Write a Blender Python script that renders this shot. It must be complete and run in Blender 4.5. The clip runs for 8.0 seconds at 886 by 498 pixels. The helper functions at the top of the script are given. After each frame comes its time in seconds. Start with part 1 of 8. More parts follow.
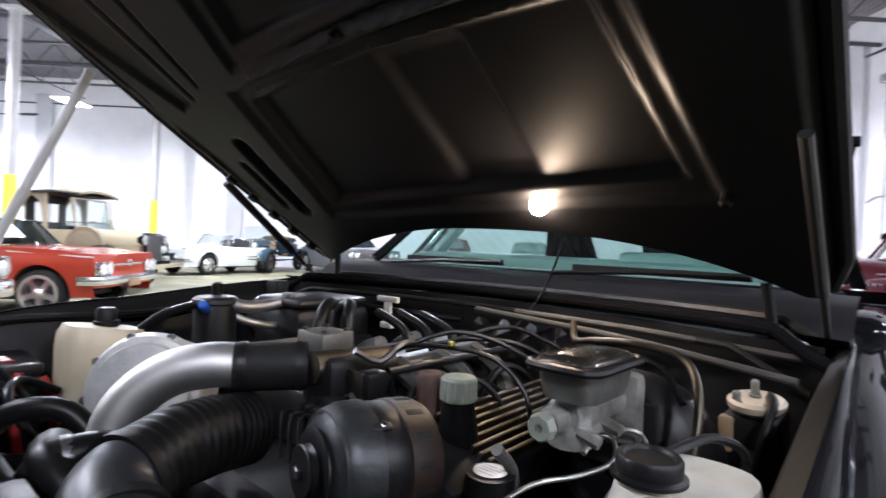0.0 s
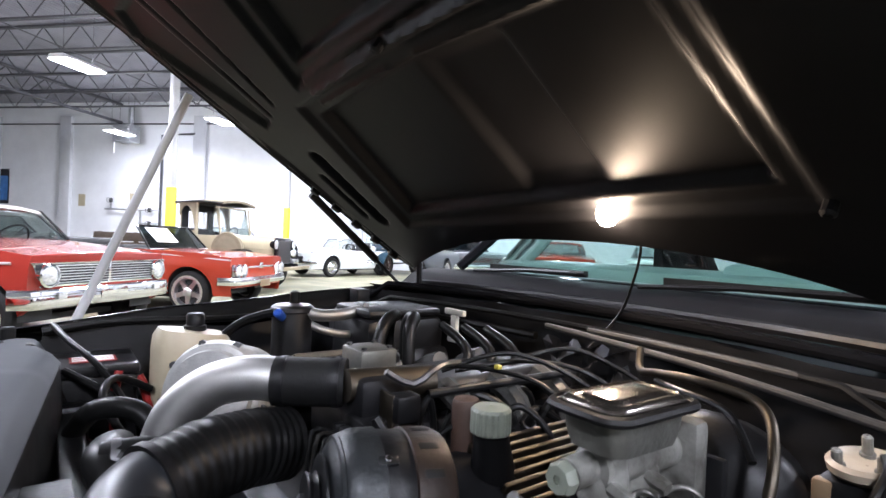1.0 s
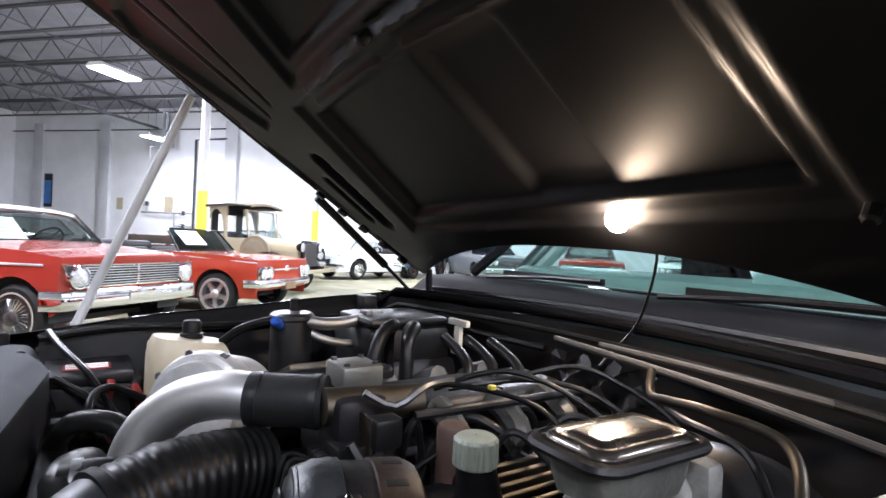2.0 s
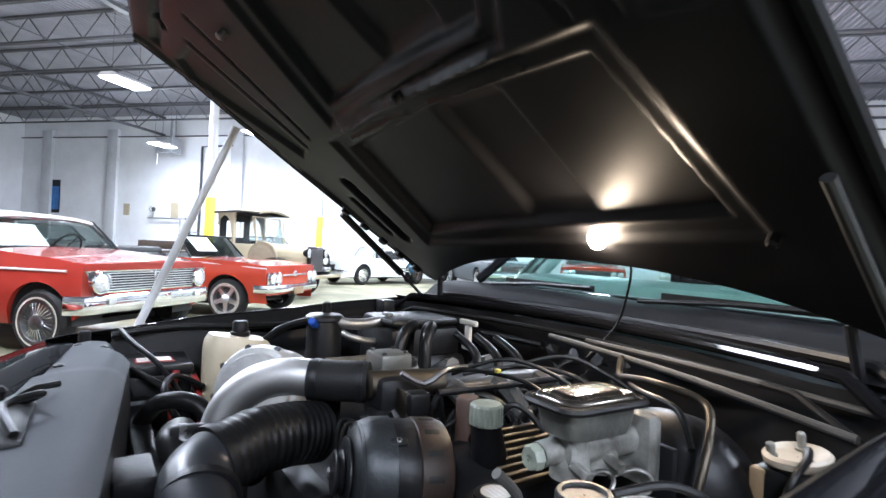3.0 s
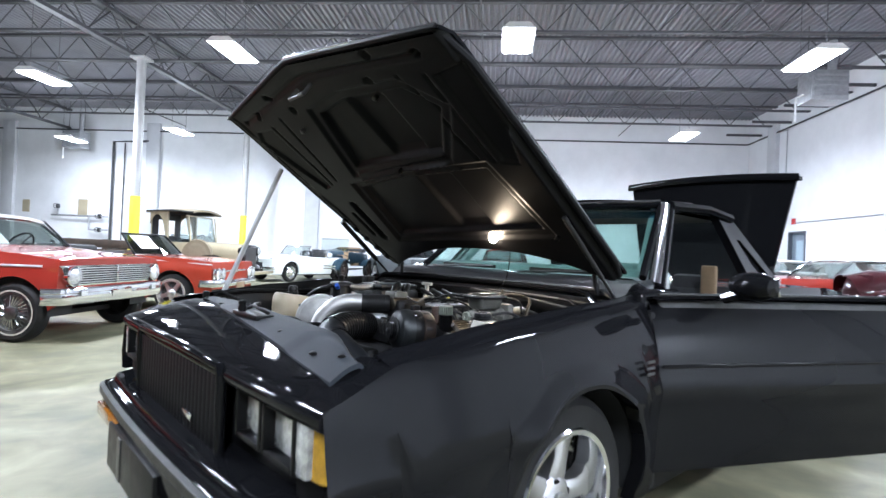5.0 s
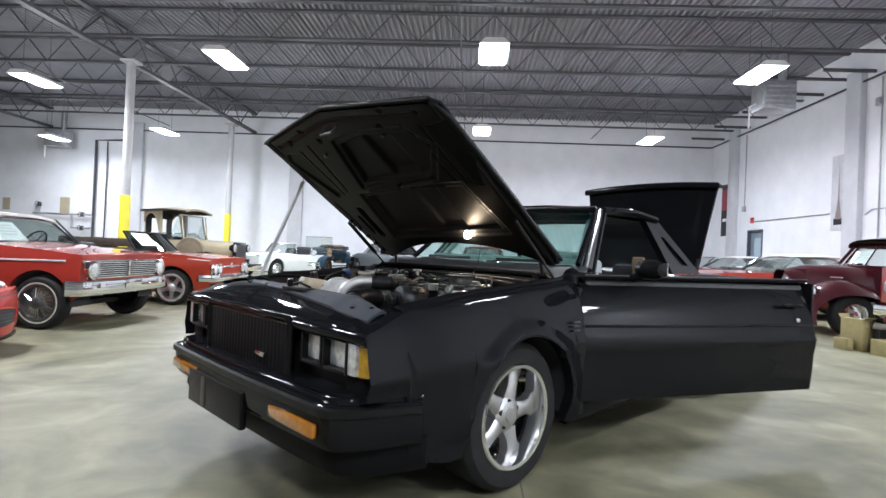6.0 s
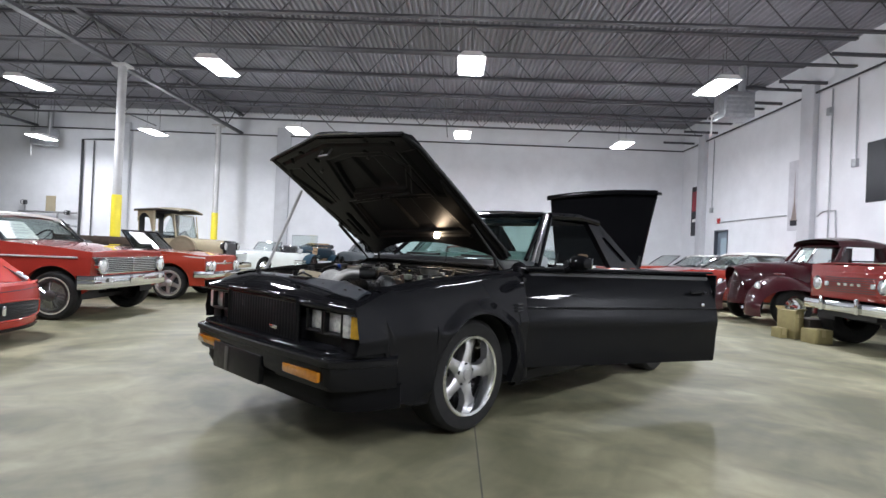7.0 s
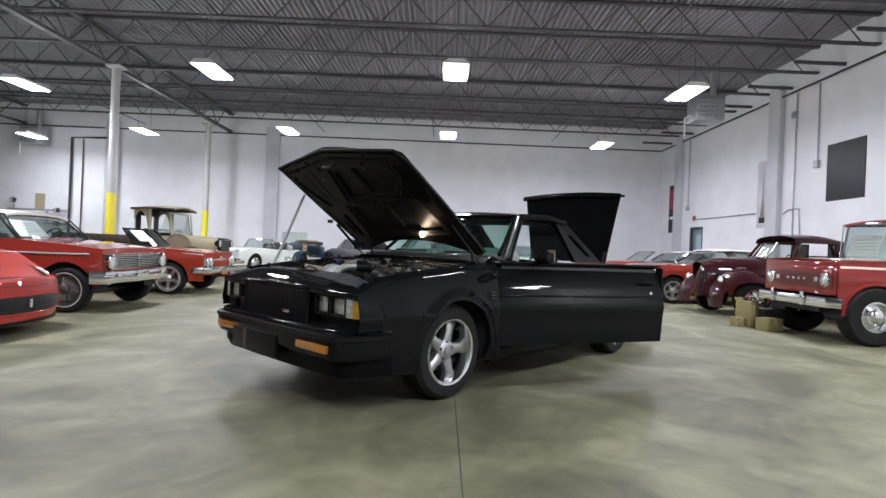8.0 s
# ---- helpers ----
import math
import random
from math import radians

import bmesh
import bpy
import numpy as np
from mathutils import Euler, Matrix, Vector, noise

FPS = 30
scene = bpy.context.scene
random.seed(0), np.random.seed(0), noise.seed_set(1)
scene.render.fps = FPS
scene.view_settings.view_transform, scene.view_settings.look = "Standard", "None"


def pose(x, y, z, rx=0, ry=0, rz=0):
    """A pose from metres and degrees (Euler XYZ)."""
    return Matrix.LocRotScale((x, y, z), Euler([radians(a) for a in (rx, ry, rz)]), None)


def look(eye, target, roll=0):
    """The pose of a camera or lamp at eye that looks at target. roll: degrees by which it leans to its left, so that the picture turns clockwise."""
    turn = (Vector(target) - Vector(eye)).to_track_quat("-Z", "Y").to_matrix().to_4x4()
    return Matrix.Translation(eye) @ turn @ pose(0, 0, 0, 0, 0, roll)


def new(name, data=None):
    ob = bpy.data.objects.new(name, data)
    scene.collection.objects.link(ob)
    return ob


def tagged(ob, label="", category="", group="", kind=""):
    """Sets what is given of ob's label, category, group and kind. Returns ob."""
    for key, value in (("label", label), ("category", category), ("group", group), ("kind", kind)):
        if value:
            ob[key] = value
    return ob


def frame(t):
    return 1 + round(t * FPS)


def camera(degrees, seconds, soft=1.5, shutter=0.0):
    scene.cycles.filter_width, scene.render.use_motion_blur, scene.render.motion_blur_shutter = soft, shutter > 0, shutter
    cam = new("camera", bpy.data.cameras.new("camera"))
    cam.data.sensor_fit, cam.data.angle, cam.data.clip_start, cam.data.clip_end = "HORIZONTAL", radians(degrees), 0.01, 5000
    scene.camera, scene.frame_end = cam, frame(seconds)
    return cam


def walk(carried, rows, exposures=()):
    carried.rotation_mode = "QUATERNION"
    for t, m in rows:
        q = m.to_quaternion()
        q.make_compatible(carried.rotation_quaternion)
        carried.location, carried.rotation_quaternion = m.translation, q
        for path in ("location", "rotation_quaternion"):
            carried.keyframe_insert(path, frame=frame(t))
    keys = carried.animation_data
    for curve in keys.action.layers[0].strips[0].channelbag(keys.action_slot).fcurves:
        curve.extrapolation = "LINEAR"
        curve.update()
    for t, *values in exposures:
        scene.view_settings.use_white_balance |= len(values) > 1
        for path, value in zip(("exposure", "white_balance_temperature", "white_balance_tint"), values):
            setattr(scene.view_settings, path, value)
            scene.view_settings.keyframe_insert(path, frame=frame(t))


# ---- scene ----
cam = camera(80.0, 8.0, shutter=0.4)
PATH = [
    (0, (0.410, 0.133, 1.102), (0.474, 2.132, 1.089), 2.3),
    (0.5, (0.461, 0.132, 1.106), (0.203, 2.115, 1.091), 2.3),
    (1, (0.519, 0.196, 1.124), (0.147, 2.161, 1.107), 2.4),
    (1.5, (0.552, 0.264, 1.132), (0.116, 2.216, 1.122), 2.6),
    (2, (0.559, 0.276, 1.133), (0.083, 2.219, 1.123), 2.6),
    (2.2, (0.566, 0.267, 1.130), (0.054, 2.201, 1.125), 2.6),
    (3.3, (0.591, -0.052, 1.173), (0.148, 1.899, 1.187), 2.6),
    (3.5, (0.598, -0.132, 1.187), (0.223, 1.833, 1.200), 2.7),
    (4, (0.617, -0.397, 1.185), (0.298, 1.577, 1.204), 2.8),
    (4.5, (0.607, -0.720, 1.146), (0.346, 1.263, 1.164), 2.9),
    (4.7, (0.613, -0.855, 1.130), (0.387, 1.132, 1.148), 2.7),
    (6, (0.648, -1.848, 1.084), (0.543, 0.149, 1.097), 2.4),
    (6.5, (0.713, -2.192, 1.070), (0.636, -0.194, 1.081), 2.4),
    (7, (0.762, -2.568, 1.076), (0.716, -0.568, 1.087), 2.5),
    (7.5, (0.794, -2.914, 1.078), (0.778, -0.914, 1.087), 2.4),
    (8, (0.795, -3.186, 1.077), (0.798, -1.186, 1.077), 2.4),
]
walk(cam, [(t, look(eye, target, roll)) for t, eye, target, roll in PATH],
     exposures=[(0, 0.82, 6350, 20), (1.0, 1.05, 6350, 20), (2.0, 1.0, 6350, 20), (3.5, 1.3, 5950, 13), (4.5, 1.1, 5950, 13), (6, 0.35, 6450, 15), (7, 0.1, 6600, 16), (8, -0.15, 6650, 16)])

# ---------------------------------------------------------------- light
world = bpy.data.worlds.new("hall_air")
scene.world = world
world.use_nodes = True
world.node_tree.nodes["Background"].inputs[0].default_value = (0.75, 0.82, 1.0, 1)
world.node_tree.nodes["Background"].inputs[1].default_value = 0.02
scene.view_settings.exposure = 0.0

LAMP_Z = 4.95
# hanging fixtures: x, y, turn in degrees
FIXTURES = [(-10.35, 10.75, 0), (-4.66, 9.0, 0), (0.93, 8.35, 0), (6.34, 9.15, 0),
            (-15.9, 18.1, 0), (-10.35, 16.3, 0), (-4.72, 15.15, 0), (0.84, 14.8, 0), (6.25, 15.4, 0),
            (-16.0, 4.0, 0), (-10.35, 3.2, 0), (-4.66, 2.2, 0), (6.34, 2.4, 0),
            # the last fixture is unseen, added for the door's streak and the right floor
            (0.93, -4.6, 0), (5.7, -4.6, 0), (9.3, -4.4, 0)]
for fx, fy, fr in FIXTURES:
    lamp = bpy.data.lights.new("hall_light", "AREA")
    lamp.shape, lamp.size, lamp.size_y = "RECTANGLE", 0.5, 1.06
    lamp.energy, lamp.color = 205.0, (0.86, 0.93, 1.0)
    ob = new("hall_light", lamp)
    ob.matrix_world = pose(fx, fy, LAMP_Z - 0.05, 0, 0, fr)
    # what the bare tubes throw sideways and up
    lamp = bpy.data.lights.new("hall_light_side", "POINT")
    lamp.shadow_soft_size = 0.2
    lamp.energy, lamp.color = 115.0, (0.84, 0.92, 1.0)
    ob = new("hall_light_side", lamp)
    ob.matrix_world = pose(fx, fy, LAMP_Z - 0.26)

# warm work lamp hung under the raised bonnet
bulb_light = bpy.data.lights.new("work_lamp_light", "POINT")
bulb_light.energy, bulb_light.color, bulb_light.shadow_soft_size = 0.30, (1.0, 0.74, 0.50), 0.020
BULB = (0.627, 1.155, 1.19)

# ---------------------------------------------------------------- mesh tools
class MB:
    """Gathers vertices and faces of one mesh."""

    def __init__(self):
        self.v, self.f = [], []

    def add(self, verts, faces, m=None):
        k = len(self.v)
        self.v += [tuple(m @ Vector(p)) if m else tuple(p) for p in verts]
        self.f += [tuple(i + k for i in f) for f in faces]
        return self

    def grid(self, fn, nu, nv, closed_u=False, closed_v=False, flip=False):
        """fn(a, b), a and b from 0 to 1."""
        cu, cv = nu + (not closed_u), nv + (not closed_v)
        pts = [fn(i / nu, j / nv) for i in range(cu) for j in range(cv)]
        fs = []
        for i in range(nu):
            for j in range(nv):
                a, b = i, (i + 1) % cu
                c, d = j, (j + 1) % cv
                q = (a * cv + c, b * cv + c, b * cv + d, a * cv + d)
                fs.append(q[::-1] if flip else q)
        return self.add(pts, fs)

    def box(self, x0, x1, y0, y1, z0, z1, r=0.0, seg=2, m=None):
        bm = bmesh.new()
        bmesh.ops.create_cube(bm, size=1)
        for p in bm.verts:
            p.co = Vector(((x0 + x1) / 2 + p.co.x * (x1 - x0), (y0 + y1) / 2 + p.co.y * (y1 - y0), (z0 + z1) / 2 + p.co.z * (z1 - z0)))
        if r:
            r = min(r, 0.49 * min(abs(x1 - x0), abs(y1 - y0), abs(z1 - z0)))
            bmesh.ops.bevel(bm, geom=bm.edges[:], offset=r, segments=seg, profile=0.5, affect="EDGES")
        bm.verts.index_update()
        self.add([p.co.copy() for p in bm.verts], [[q.index for q in f.verts] for f in bm.faces], m)
        bm.free()
        return self

    def tube(self, pts, r, n=10, caps=True, smooth=0):
        """A round bar along points; r is one radius or one for each point; smooth: points put between by a spline."""
        P = [Vector(p) for p in pts]
        R = list(r) if hasattr(r, "__len__") else [r] * len(P)
        if smooth and len(P) > 2:
            Q, S = [], []
            for i in range(len(P) - 1):
                p0, p1, p2, p3 = P[max(i - 1, 0)], P[i], P[i + 1], P[min(i + 2, len(P) - 1)]
                for k in range(smooth):
                    t = k / smooth
                    Q.append(0.5 * (2 * p1 + (p2 - p0) * t + (2 * p0 - 5 * p1 + 4 * p2 - p3) * t * t + (3 * p1 - p0 - 3 * p2 + p3) * t ** 3))
                    S.append(R[i] * (1 - t) + R[i + 1] * t)
            P, R = Q + [P[-1]], S + [R[-1]]
        k, side = len(self.v), None
        for i, p in enumerate(P):
            d = (P[min(i + 1, len(P) - 1)] - P[max(i - 1, 0)]).normalized()
            if side is None:
                side = d.cross(Vector((0, 0, 1)))
                if side.length < 0.01:
                    side = d.cross(Vector((1, 0, 0)))
            side = (side - d * side.dot(d)).normalized()
            up = side.cross(d)
            for j in range(n):
                a = 2 * math.pi * j / n
                self.v.append(tuple(p + (side * math.cos(a) + up * math.sin(a)) * R[i]))
        for i in range(len(P) - 1):
            for j in range(n):
                q = (j + 1) % n
                self.f.append((k + i * n + j, k + i * n + q, k + (i + 1) * n + q, k + (i + 1) * n + j))
        if caps:
            self.f.append(tuple(k + j for j in range(n))[::-1])
            self.f.append(tuple(k + (len(P) - 1) * n + j for j in range(n)))
        return self

    def lathe(self, prof, m=None, n=24, closed=False):
        """prof: (radius, height) along the axis z of m."""
        k = len(prof)
        pts = [(r * math.cos(2 * math.pi * i / n), r * math.sin(2 * math.pi * i / n), h) for i in range(n) for r, h in prof]
        fs = [(i * k + j, ((i + 1) % n) * k + j, ((i + 1) % n) * k + (j + 1) % k, i * k + (j + 1) % k)
              for i in range(n) for j in range(k if closed else k - 1)]
        return self.add(pts, fs, m)

    def prism(self, poly, h0, h1, m=None):
        """A flat outline (x, y), raised from h0 to h1 along z of m."""
        n = len(poly)
        pts = [(x, y, h0) for x, y in poly] + [(x, y, h1) for x, y in poly]
        fs = [tuple(range(n))[::-1], tuple(range(n, 2 * n))] + [(i, (i + 1) % n, n + (i + 1) % n, n + i) for i in range(n)]
        return self.add(pts, fs, m)

    def slab(self, fn, nu, nv, t):
        """A curved sheet with thickness: fn as for grid; t is the offset vector of its back."""
        t = Vector(t)
        top = [Vector(fn(i / nu, j / nv)) for i in range(nu + 1) for j in range(nv + 1)]
        c, k = nv + 1, (nu + 1) * (nv + 1)
        fs = []
        for i in range(nu):
            for j in range(nv):
                q = (i * c + j, (i + 1) * c + j, (i + 1) * c + j + 1, i * c + j + 1)
                fs += [q, tuple(x + k for x in q[::-1])]
        rim = [i * c for i in range(nu + 1)] + [nu * c + j for j in range(1, c)] + [i * c + nv for i in range(nu - 1, -1, -1)] + list(range(nv - 1, 0, -1))
        for a, b in zip(rim, rim[1:] + rim[:1]):
            fs.append((b, a, a + k, b + k))
        return self.add(top + [p + t for p in top], fs)

    def mesh(self, name, material, angle=35):
        me = bpy.data.meshes.new(name)
        me.from_pydata(self.v, [], self.f)
        bm = bmesh.new()
        bm.from_mesh(me)
        bmesh.ops.recalc_face_normals(bm, faces=bm.faces)
        bm.to_mesh(me)
        bm.free()
        me.materials.append(material)
        me.polygons.foreach_set("use_smooth", [True] * len(me.polygons))
        me.set_sharp_from_angle(angle=radians(angle))
        me.update()
        return me


def thing(name, label, category, m=None, group="", kind=""):
    ob = new(name)
    ob.empty_display_size = 0.1
    if m is not None:
        ob.matrix_world = m
    return tagged(ob, label, category, group, kind)


def part(name, mb, material, parent=None, label="", m=None, angle=35):
    ob = new(name, mb.mesh(name, material, angle) if isinstance(mb, MB) else mb)
    if parent:
        ob.parent = parent
    if m is not None:
        ob.matrix_basis = m
    if label:
        ob["label"] = label
    return ob


def solo(name, mb, material, label, category, kind="", group="", m=None, angle=35):
    return tagged(part(name, mb, material, None, "", m, angle), label, category, group, kind)


def lerp(t, pts):
    """Straight interpolation through (t, value) pairs in rising order."""
    if t <= pts[0][0]:
        return pts[0][1]
    for (a, p), (b, q) in zip(pts, pts[1:]):
        if t <= b:
            return p + (q - p) * (t - a) / (b - a)
    return pts[-1][1]


def ease(t):
    t = min(max(t, 0.0), 1.0)
    return t * t * (3 - 2 * t)


def soft(t, pts):
    """As lerp, eased between the pairs."""
    if t <= pts[0][0]:
        return pts[0][1]
    for (a, p), (b, q) in zip(pts, pts[1:]):
        if t <= b:
            return p + (q - p) * ease((t - a) / (b - a)) * 0.5 + (q - p) * 0.5 * (t - a) / (b - a)
    return pts[-1][1]


AX_Y = pose(0, 0, 0, -90, 0, 0)   # lathe axis to +y
AX_X = pose(0, 0, 0, 0, 90, 0)    # lathe axis to +x


# ---------------------------------------------------------------- materials
def mat(name, color, rough=0.5, metal=0.0, coat=0.0, var=0.0, scale=8.0, bump=0.0, bump_scale=60.0, rough_var=0.0, spec=0.5, dark=None, coat_rough=0.03, fine=0.0):
    m = bpy.data.materials.new(name)
    m.use_nodes = True
    nt = m.node_tree
    b = nt.nodes["Principled BSDF"]
    b.inputs["Base Color"].default_value = (*color, 1)
    b.inputs["Roughness"].default_value = rough
    b.inputs["Metallic"].default_value = metal
    b.inputs["Coat Weight"].default_value = coat
    b.inputs["Coat Roughness"].default_value = coat_rough
    b.inputs["Specular IOR Level"].default_value = spec
    co = nt.nodes.new("ShaderNodeTexCoord")
    if var or rough_var:
        n1 = nt.nodes.new("ShaderNodeTexNoise")
        n1.inputs["Scale"].default_value = scale
        n1.inputs["Detail"].default_value = 6
        n1.inputs["Roughness"].default_value = 0.6
        nt.links.new(co.outputs["Object"], n1.inputs["Vector"])
        if var:
            r = nt.nodes.new("ShaderNodeValToRGB")
            r.color_ramp.elements[0].position, r.color_ramp.elements[1].position = 0.32, 0.68
            lo = dark or tuple(c * (1 - var) for c in color)
            r.color_ramp.elements[0].color = (*lo, 1)
            r.color_ramp.elements[1].color = (*color, 1)
            nt.links.new(n1.outputs["Fac"], r.inputs["Fac"])
            nt.links.new(r.outputs["Color"], b.inputs["Base Color"])
        if rough_var:
            mr = nt.nodes.new("ShaderNodeMapRange")
            mr.inputs["To Min"].default_value = max(rough - rough_var, 0.02)
            mr.inputs["To Max"].default_value = min(rough + rough_var, 1)
            nt.links.new(n1.outputs["Fac"], mr.inputs["Value"])
            nt.links.new(mr.outputs["Result"], b.inputs["Roughness"])
    if bump:
        n2 = nt.nodes.new("ShaderNodeTexNoise")
        n2.inputs["Scale"].default_value = bump_scale
        n2.inputs["Detail"].default_value = 4
        nt.links.new(co.outputs["Object"], n2.inputs["Vector"])
        bp = nt.nodes.new("ShaderNodeBump")
        bp.inputs["Strength"].default_value = bump
        bp.inputs["Distance"].default_value = 0.002
        nt.links.new(n2.outputs["Fac"], bp.inputs["Height"])
        nt.links.new(bp.outputs["Normal"], b.inputs["Normal"])
    return m


def glow(name, color, strength):
    m = bpy.data.materials.new(name)
    m.use_nodes = True
    b = m.node_tree.nodes["Principled BSDF"]
    b.inputs["Base Color"].default_value = (0.9, 0.9, 0.9, 1)
    b.inputs["Emission Color"].default_value = (*color, 1)
    b.inputs["Emission Strength"].default_value = strength
    return m


def pane(name, tint, gloss=0.02):
    """Thin clear glass: tinted see-through, and a mirror that grows towards grazing."""
    m = bpy.data.materials.new(name)
    m.use_nodes = True
    nt = m.node_tree
    nt.nodes.remove(nt.nodes["Principled BSDF"])
    out = nt.nodes["Material Output"]
    tr, gl, mx, fr = (nt.nodes.new(k) for k in ("ShaderNodeBsdfTransparent", "ShaderNodeBsdfGlossy", "ShaderNodeMixShader", "ShaderNodeLayerWeight"))
    tr.inputs["Color"].default_value = (*tint, 1)
    gl.inputs["Roughness"].default_value = gloss
    pw, ml = nt.nodes.new("ShaderNodeMath"), nt.nodes.new("ShaderNodeMath")
    pw.operation, ml.operation = "POWER", "MULTIPLY_ADD"
    pw.inputs[1].default_value, ml.inputs[1].default_value, ml.inputs[2].default_value = 4.0, 0.85, 0.045
    nt.links.new(fr.outputs["Facing"], pw.inputs[0])
    nt.links.new(pw.outputs[0], ml.inputs[0])
    nt.links.new(ml.outputs[0], mx.inputs[0])
    nt.links.new(tr.outputs[0], mx.inputs[1])
    nt.links.new(gl.outputs[0], mx.inputs[2])
    nt.links.new(mx.outputs[0], out.inputs["Surface"])
    return m


M_BLACK = mat("black_gloss_paint", (0.0075, 0.0077, 0.0090), 0.5, 0, 0.38, coat_rough=0.035, spec=0.0, bump=0.02, bump_scale=6)
M_BAYBLACK = mat("satin_black_bay_paint", (0.0095, 0.0095, 0.0105), 0.42, var=0.5, scale=9, bump=0.15, bump_scale=90, rough_var=0.12, spec=0.2)
M_UNDER = mat("bonnet_underside_black", (0.0115, 0.0115, 0.0128), 0.46, var=0.3, scale=5, bump=0.06, bump_scale=60, rough_var=0.08, spec=0.12)
M_PLASTIC = mat("black_plastic", (0.0075, 0.0075, 0.0082), 0.40, var=0.4, scale=20, bump=0.2, bump_scale=200, rough_var=0.14, spec=0.22)
M_RUBBER = mat("black_rubber", (0.008, 0.008, 0.008), 0.6, var=0.3, scale=14, bump=0.25, bump_scale=150, rough_var=0.1, spec=0.2)
M_HOSE = mat("black_hose_rubber", (0.0065, 0.0065, 0.0065), 0.36, var=0.3, scale=30, rough_var=0.1, spec=0.16)
M_TYRE = mat("tyre_rubber", (0.016, 0.016, 0.016), 0.7, spec=0.25, var=0.35, scale=12, bump=0.4, bump_scale=90)
M_CHROME = mat("chrome", (0.78, 0.79, 0.80), 0.08, 1.0, rough_var=0.05, scale=12)
M_POLISH = mat("polished_aluminium", (0.74, 0.74, 0.74), 0.16, 1.0, var=0.12, scale=18, rough_var=0.08)
M_CAST = mat("cast_aluminium", (0.075, 0.075, 0.07), 0.45, 0.5, var=0.3, scale=22, bump=0.5, bump_scale=140, rough_var=0.12)
M_WHEEL = mat("satin_wheel_metal", (0.60, 0.60, 0.61), 0.38, 1.0, var=0.10, scale=18, rough_var=0.08)
M_PIPE = mat("brushed_aluminium_pipe", (0.46, 0.455, 0.44), 0.50, 1.0, var=0.15, scale=16, rough_var=0.08)
M_STEEL = mat("dull_steel", (0.17, 0.17, 0.175), 0.42, 1.0, var=0.3, scale=25, rough_var=0.15)
# warm tint: lamp glow on the fins, copper reflection on the neck, as colour
M_WARMSTEEL = mat("warm_tinted_steel", (0.10, 0.085, 0.066), 0.48, 1.0, var=0.3, scale=25, rough_var=0.12)
M_TANK = mat("milky_tank_plastic", (0.44, 0.39, 0.29), 0.42, var=0.22, scale=7, dark=(0.36, 0.30, 0.20), bump=0.15)
M_WHITEPL = mat("white_plastic", (0.50, 0.49, 0.45), 0.4, var=0.2, scale=10, dark=(0.36, 0.33, 0.26))
M_CAP = mat("pale_green_grey_plastic", (0.20, 0.22, 0.18), 0.45, var=0.25, scale=30)
M_RED = mat("red_cable_rubber", (0.26, 0.014, 0.012), 0.4, var=0.2, scale=30)
M_BLUE = mat("blue_plastic", (0.02, 0.09, 0.45), 0.35)
M_YELLOW = mat("yellow_tag", (0.42, 0.34, 0.05), 0.5)
M_GREYPANEL = mat("grey_shroud_plastic", (0.026, 0.031, 0.039), 0.68, spec=0.25, var=0.15, scale=6, bump=0.12, bump_scale=160, rough_var=0.08)
M_GREYPIPE = mat("grey_intake_pipe", (0.013, 0.0145, 0.017), 0.40, var=0.25, scale=8, rough_var=0.1)
M_GLASS = pane("car_glass", (0.86, 0.90, 0.89))
M_GLASSDK = pane("tinted_car_glass", (0.30, 0.36, 0.38))
M_COVERGREY = mat("dull_cast_metal", (0.14, 0.14, 0.125), 0.4, 0.5, var=0.35, scale=26, bump=0.5, bump_scale=120, rough_var=0.1)
M_TURBO = mat("pale_cast_aluminium", (0.47, 0.47, 0.455), 0.45, 0.4, var=0.25, scale=30, bump=0.4, bump_scale=150, rough_var=0.1)
M_COWL = mat("matt_black_cowl", (0.010, 0.010, 0.012), 0.5, var=0.4, scale=9, spec=0.2, bump=0.15, bump_scale=90)
M_CORNER = mat("pale_amber_lens", (0.66, 0.36, 0.025), 0.2, 0.0, 0.8, var=0.3, scale=50)
M_TRIM = mat("bright_trim", (0.72, 0.72, 0.71), 0.32, 0.7, var=0.15, scale=20)
M_LENS = mat("headlamp_lens", (0.90, 0.92, 0.93), 0.20, 0.45, 0.8, var=0.5, scale=38, bump=0.8, bump_scale=70)
M_AMBER = mat("amber_lens", (0.52, 0.19, 0.010), 0.2, 0, 0.8, var=0.35, scale=40)
M_TAILRED = mat("red_lens", (0.45, 0.01, 0.01), 0.2, 0, 0.8)
M_SEAT = mat("grey_cloth", (0.09, 0.09, 0.094), 0.85, var=0.25, scale=30, bump=0.3, bump_scale=300)
M_TAN = mat("tan_trim", (0.27, 0.18, 0.10), 0.6, var=0.25, scale=14, bump=0.2)
M_DARKIN = mat("dark_cabin_trim", (0.022, 0.023, 0.025), 0.7, var=0.3, scale=10)
M_PAPER = mat("white_paper", (0.82, 0.82, 0.80), 0.7)
M_INK = mat("grey_print", (0.55, 0.55, 0.57), 0.7)
M_STRUT = mat("dark_grey_strut_paint", (0.012, 0.012, 0.013), 0.5, var=0.3, scale=20)
M_STICK = mat("faded_sticker", (0.22, 0.22, 0.22), 0.6, var=0.3, scale=40)
M_RODGREY = mat("grey_painted_rod", (0.55, 0.56, 0.57), 0.4, var=0.12, scale=20)

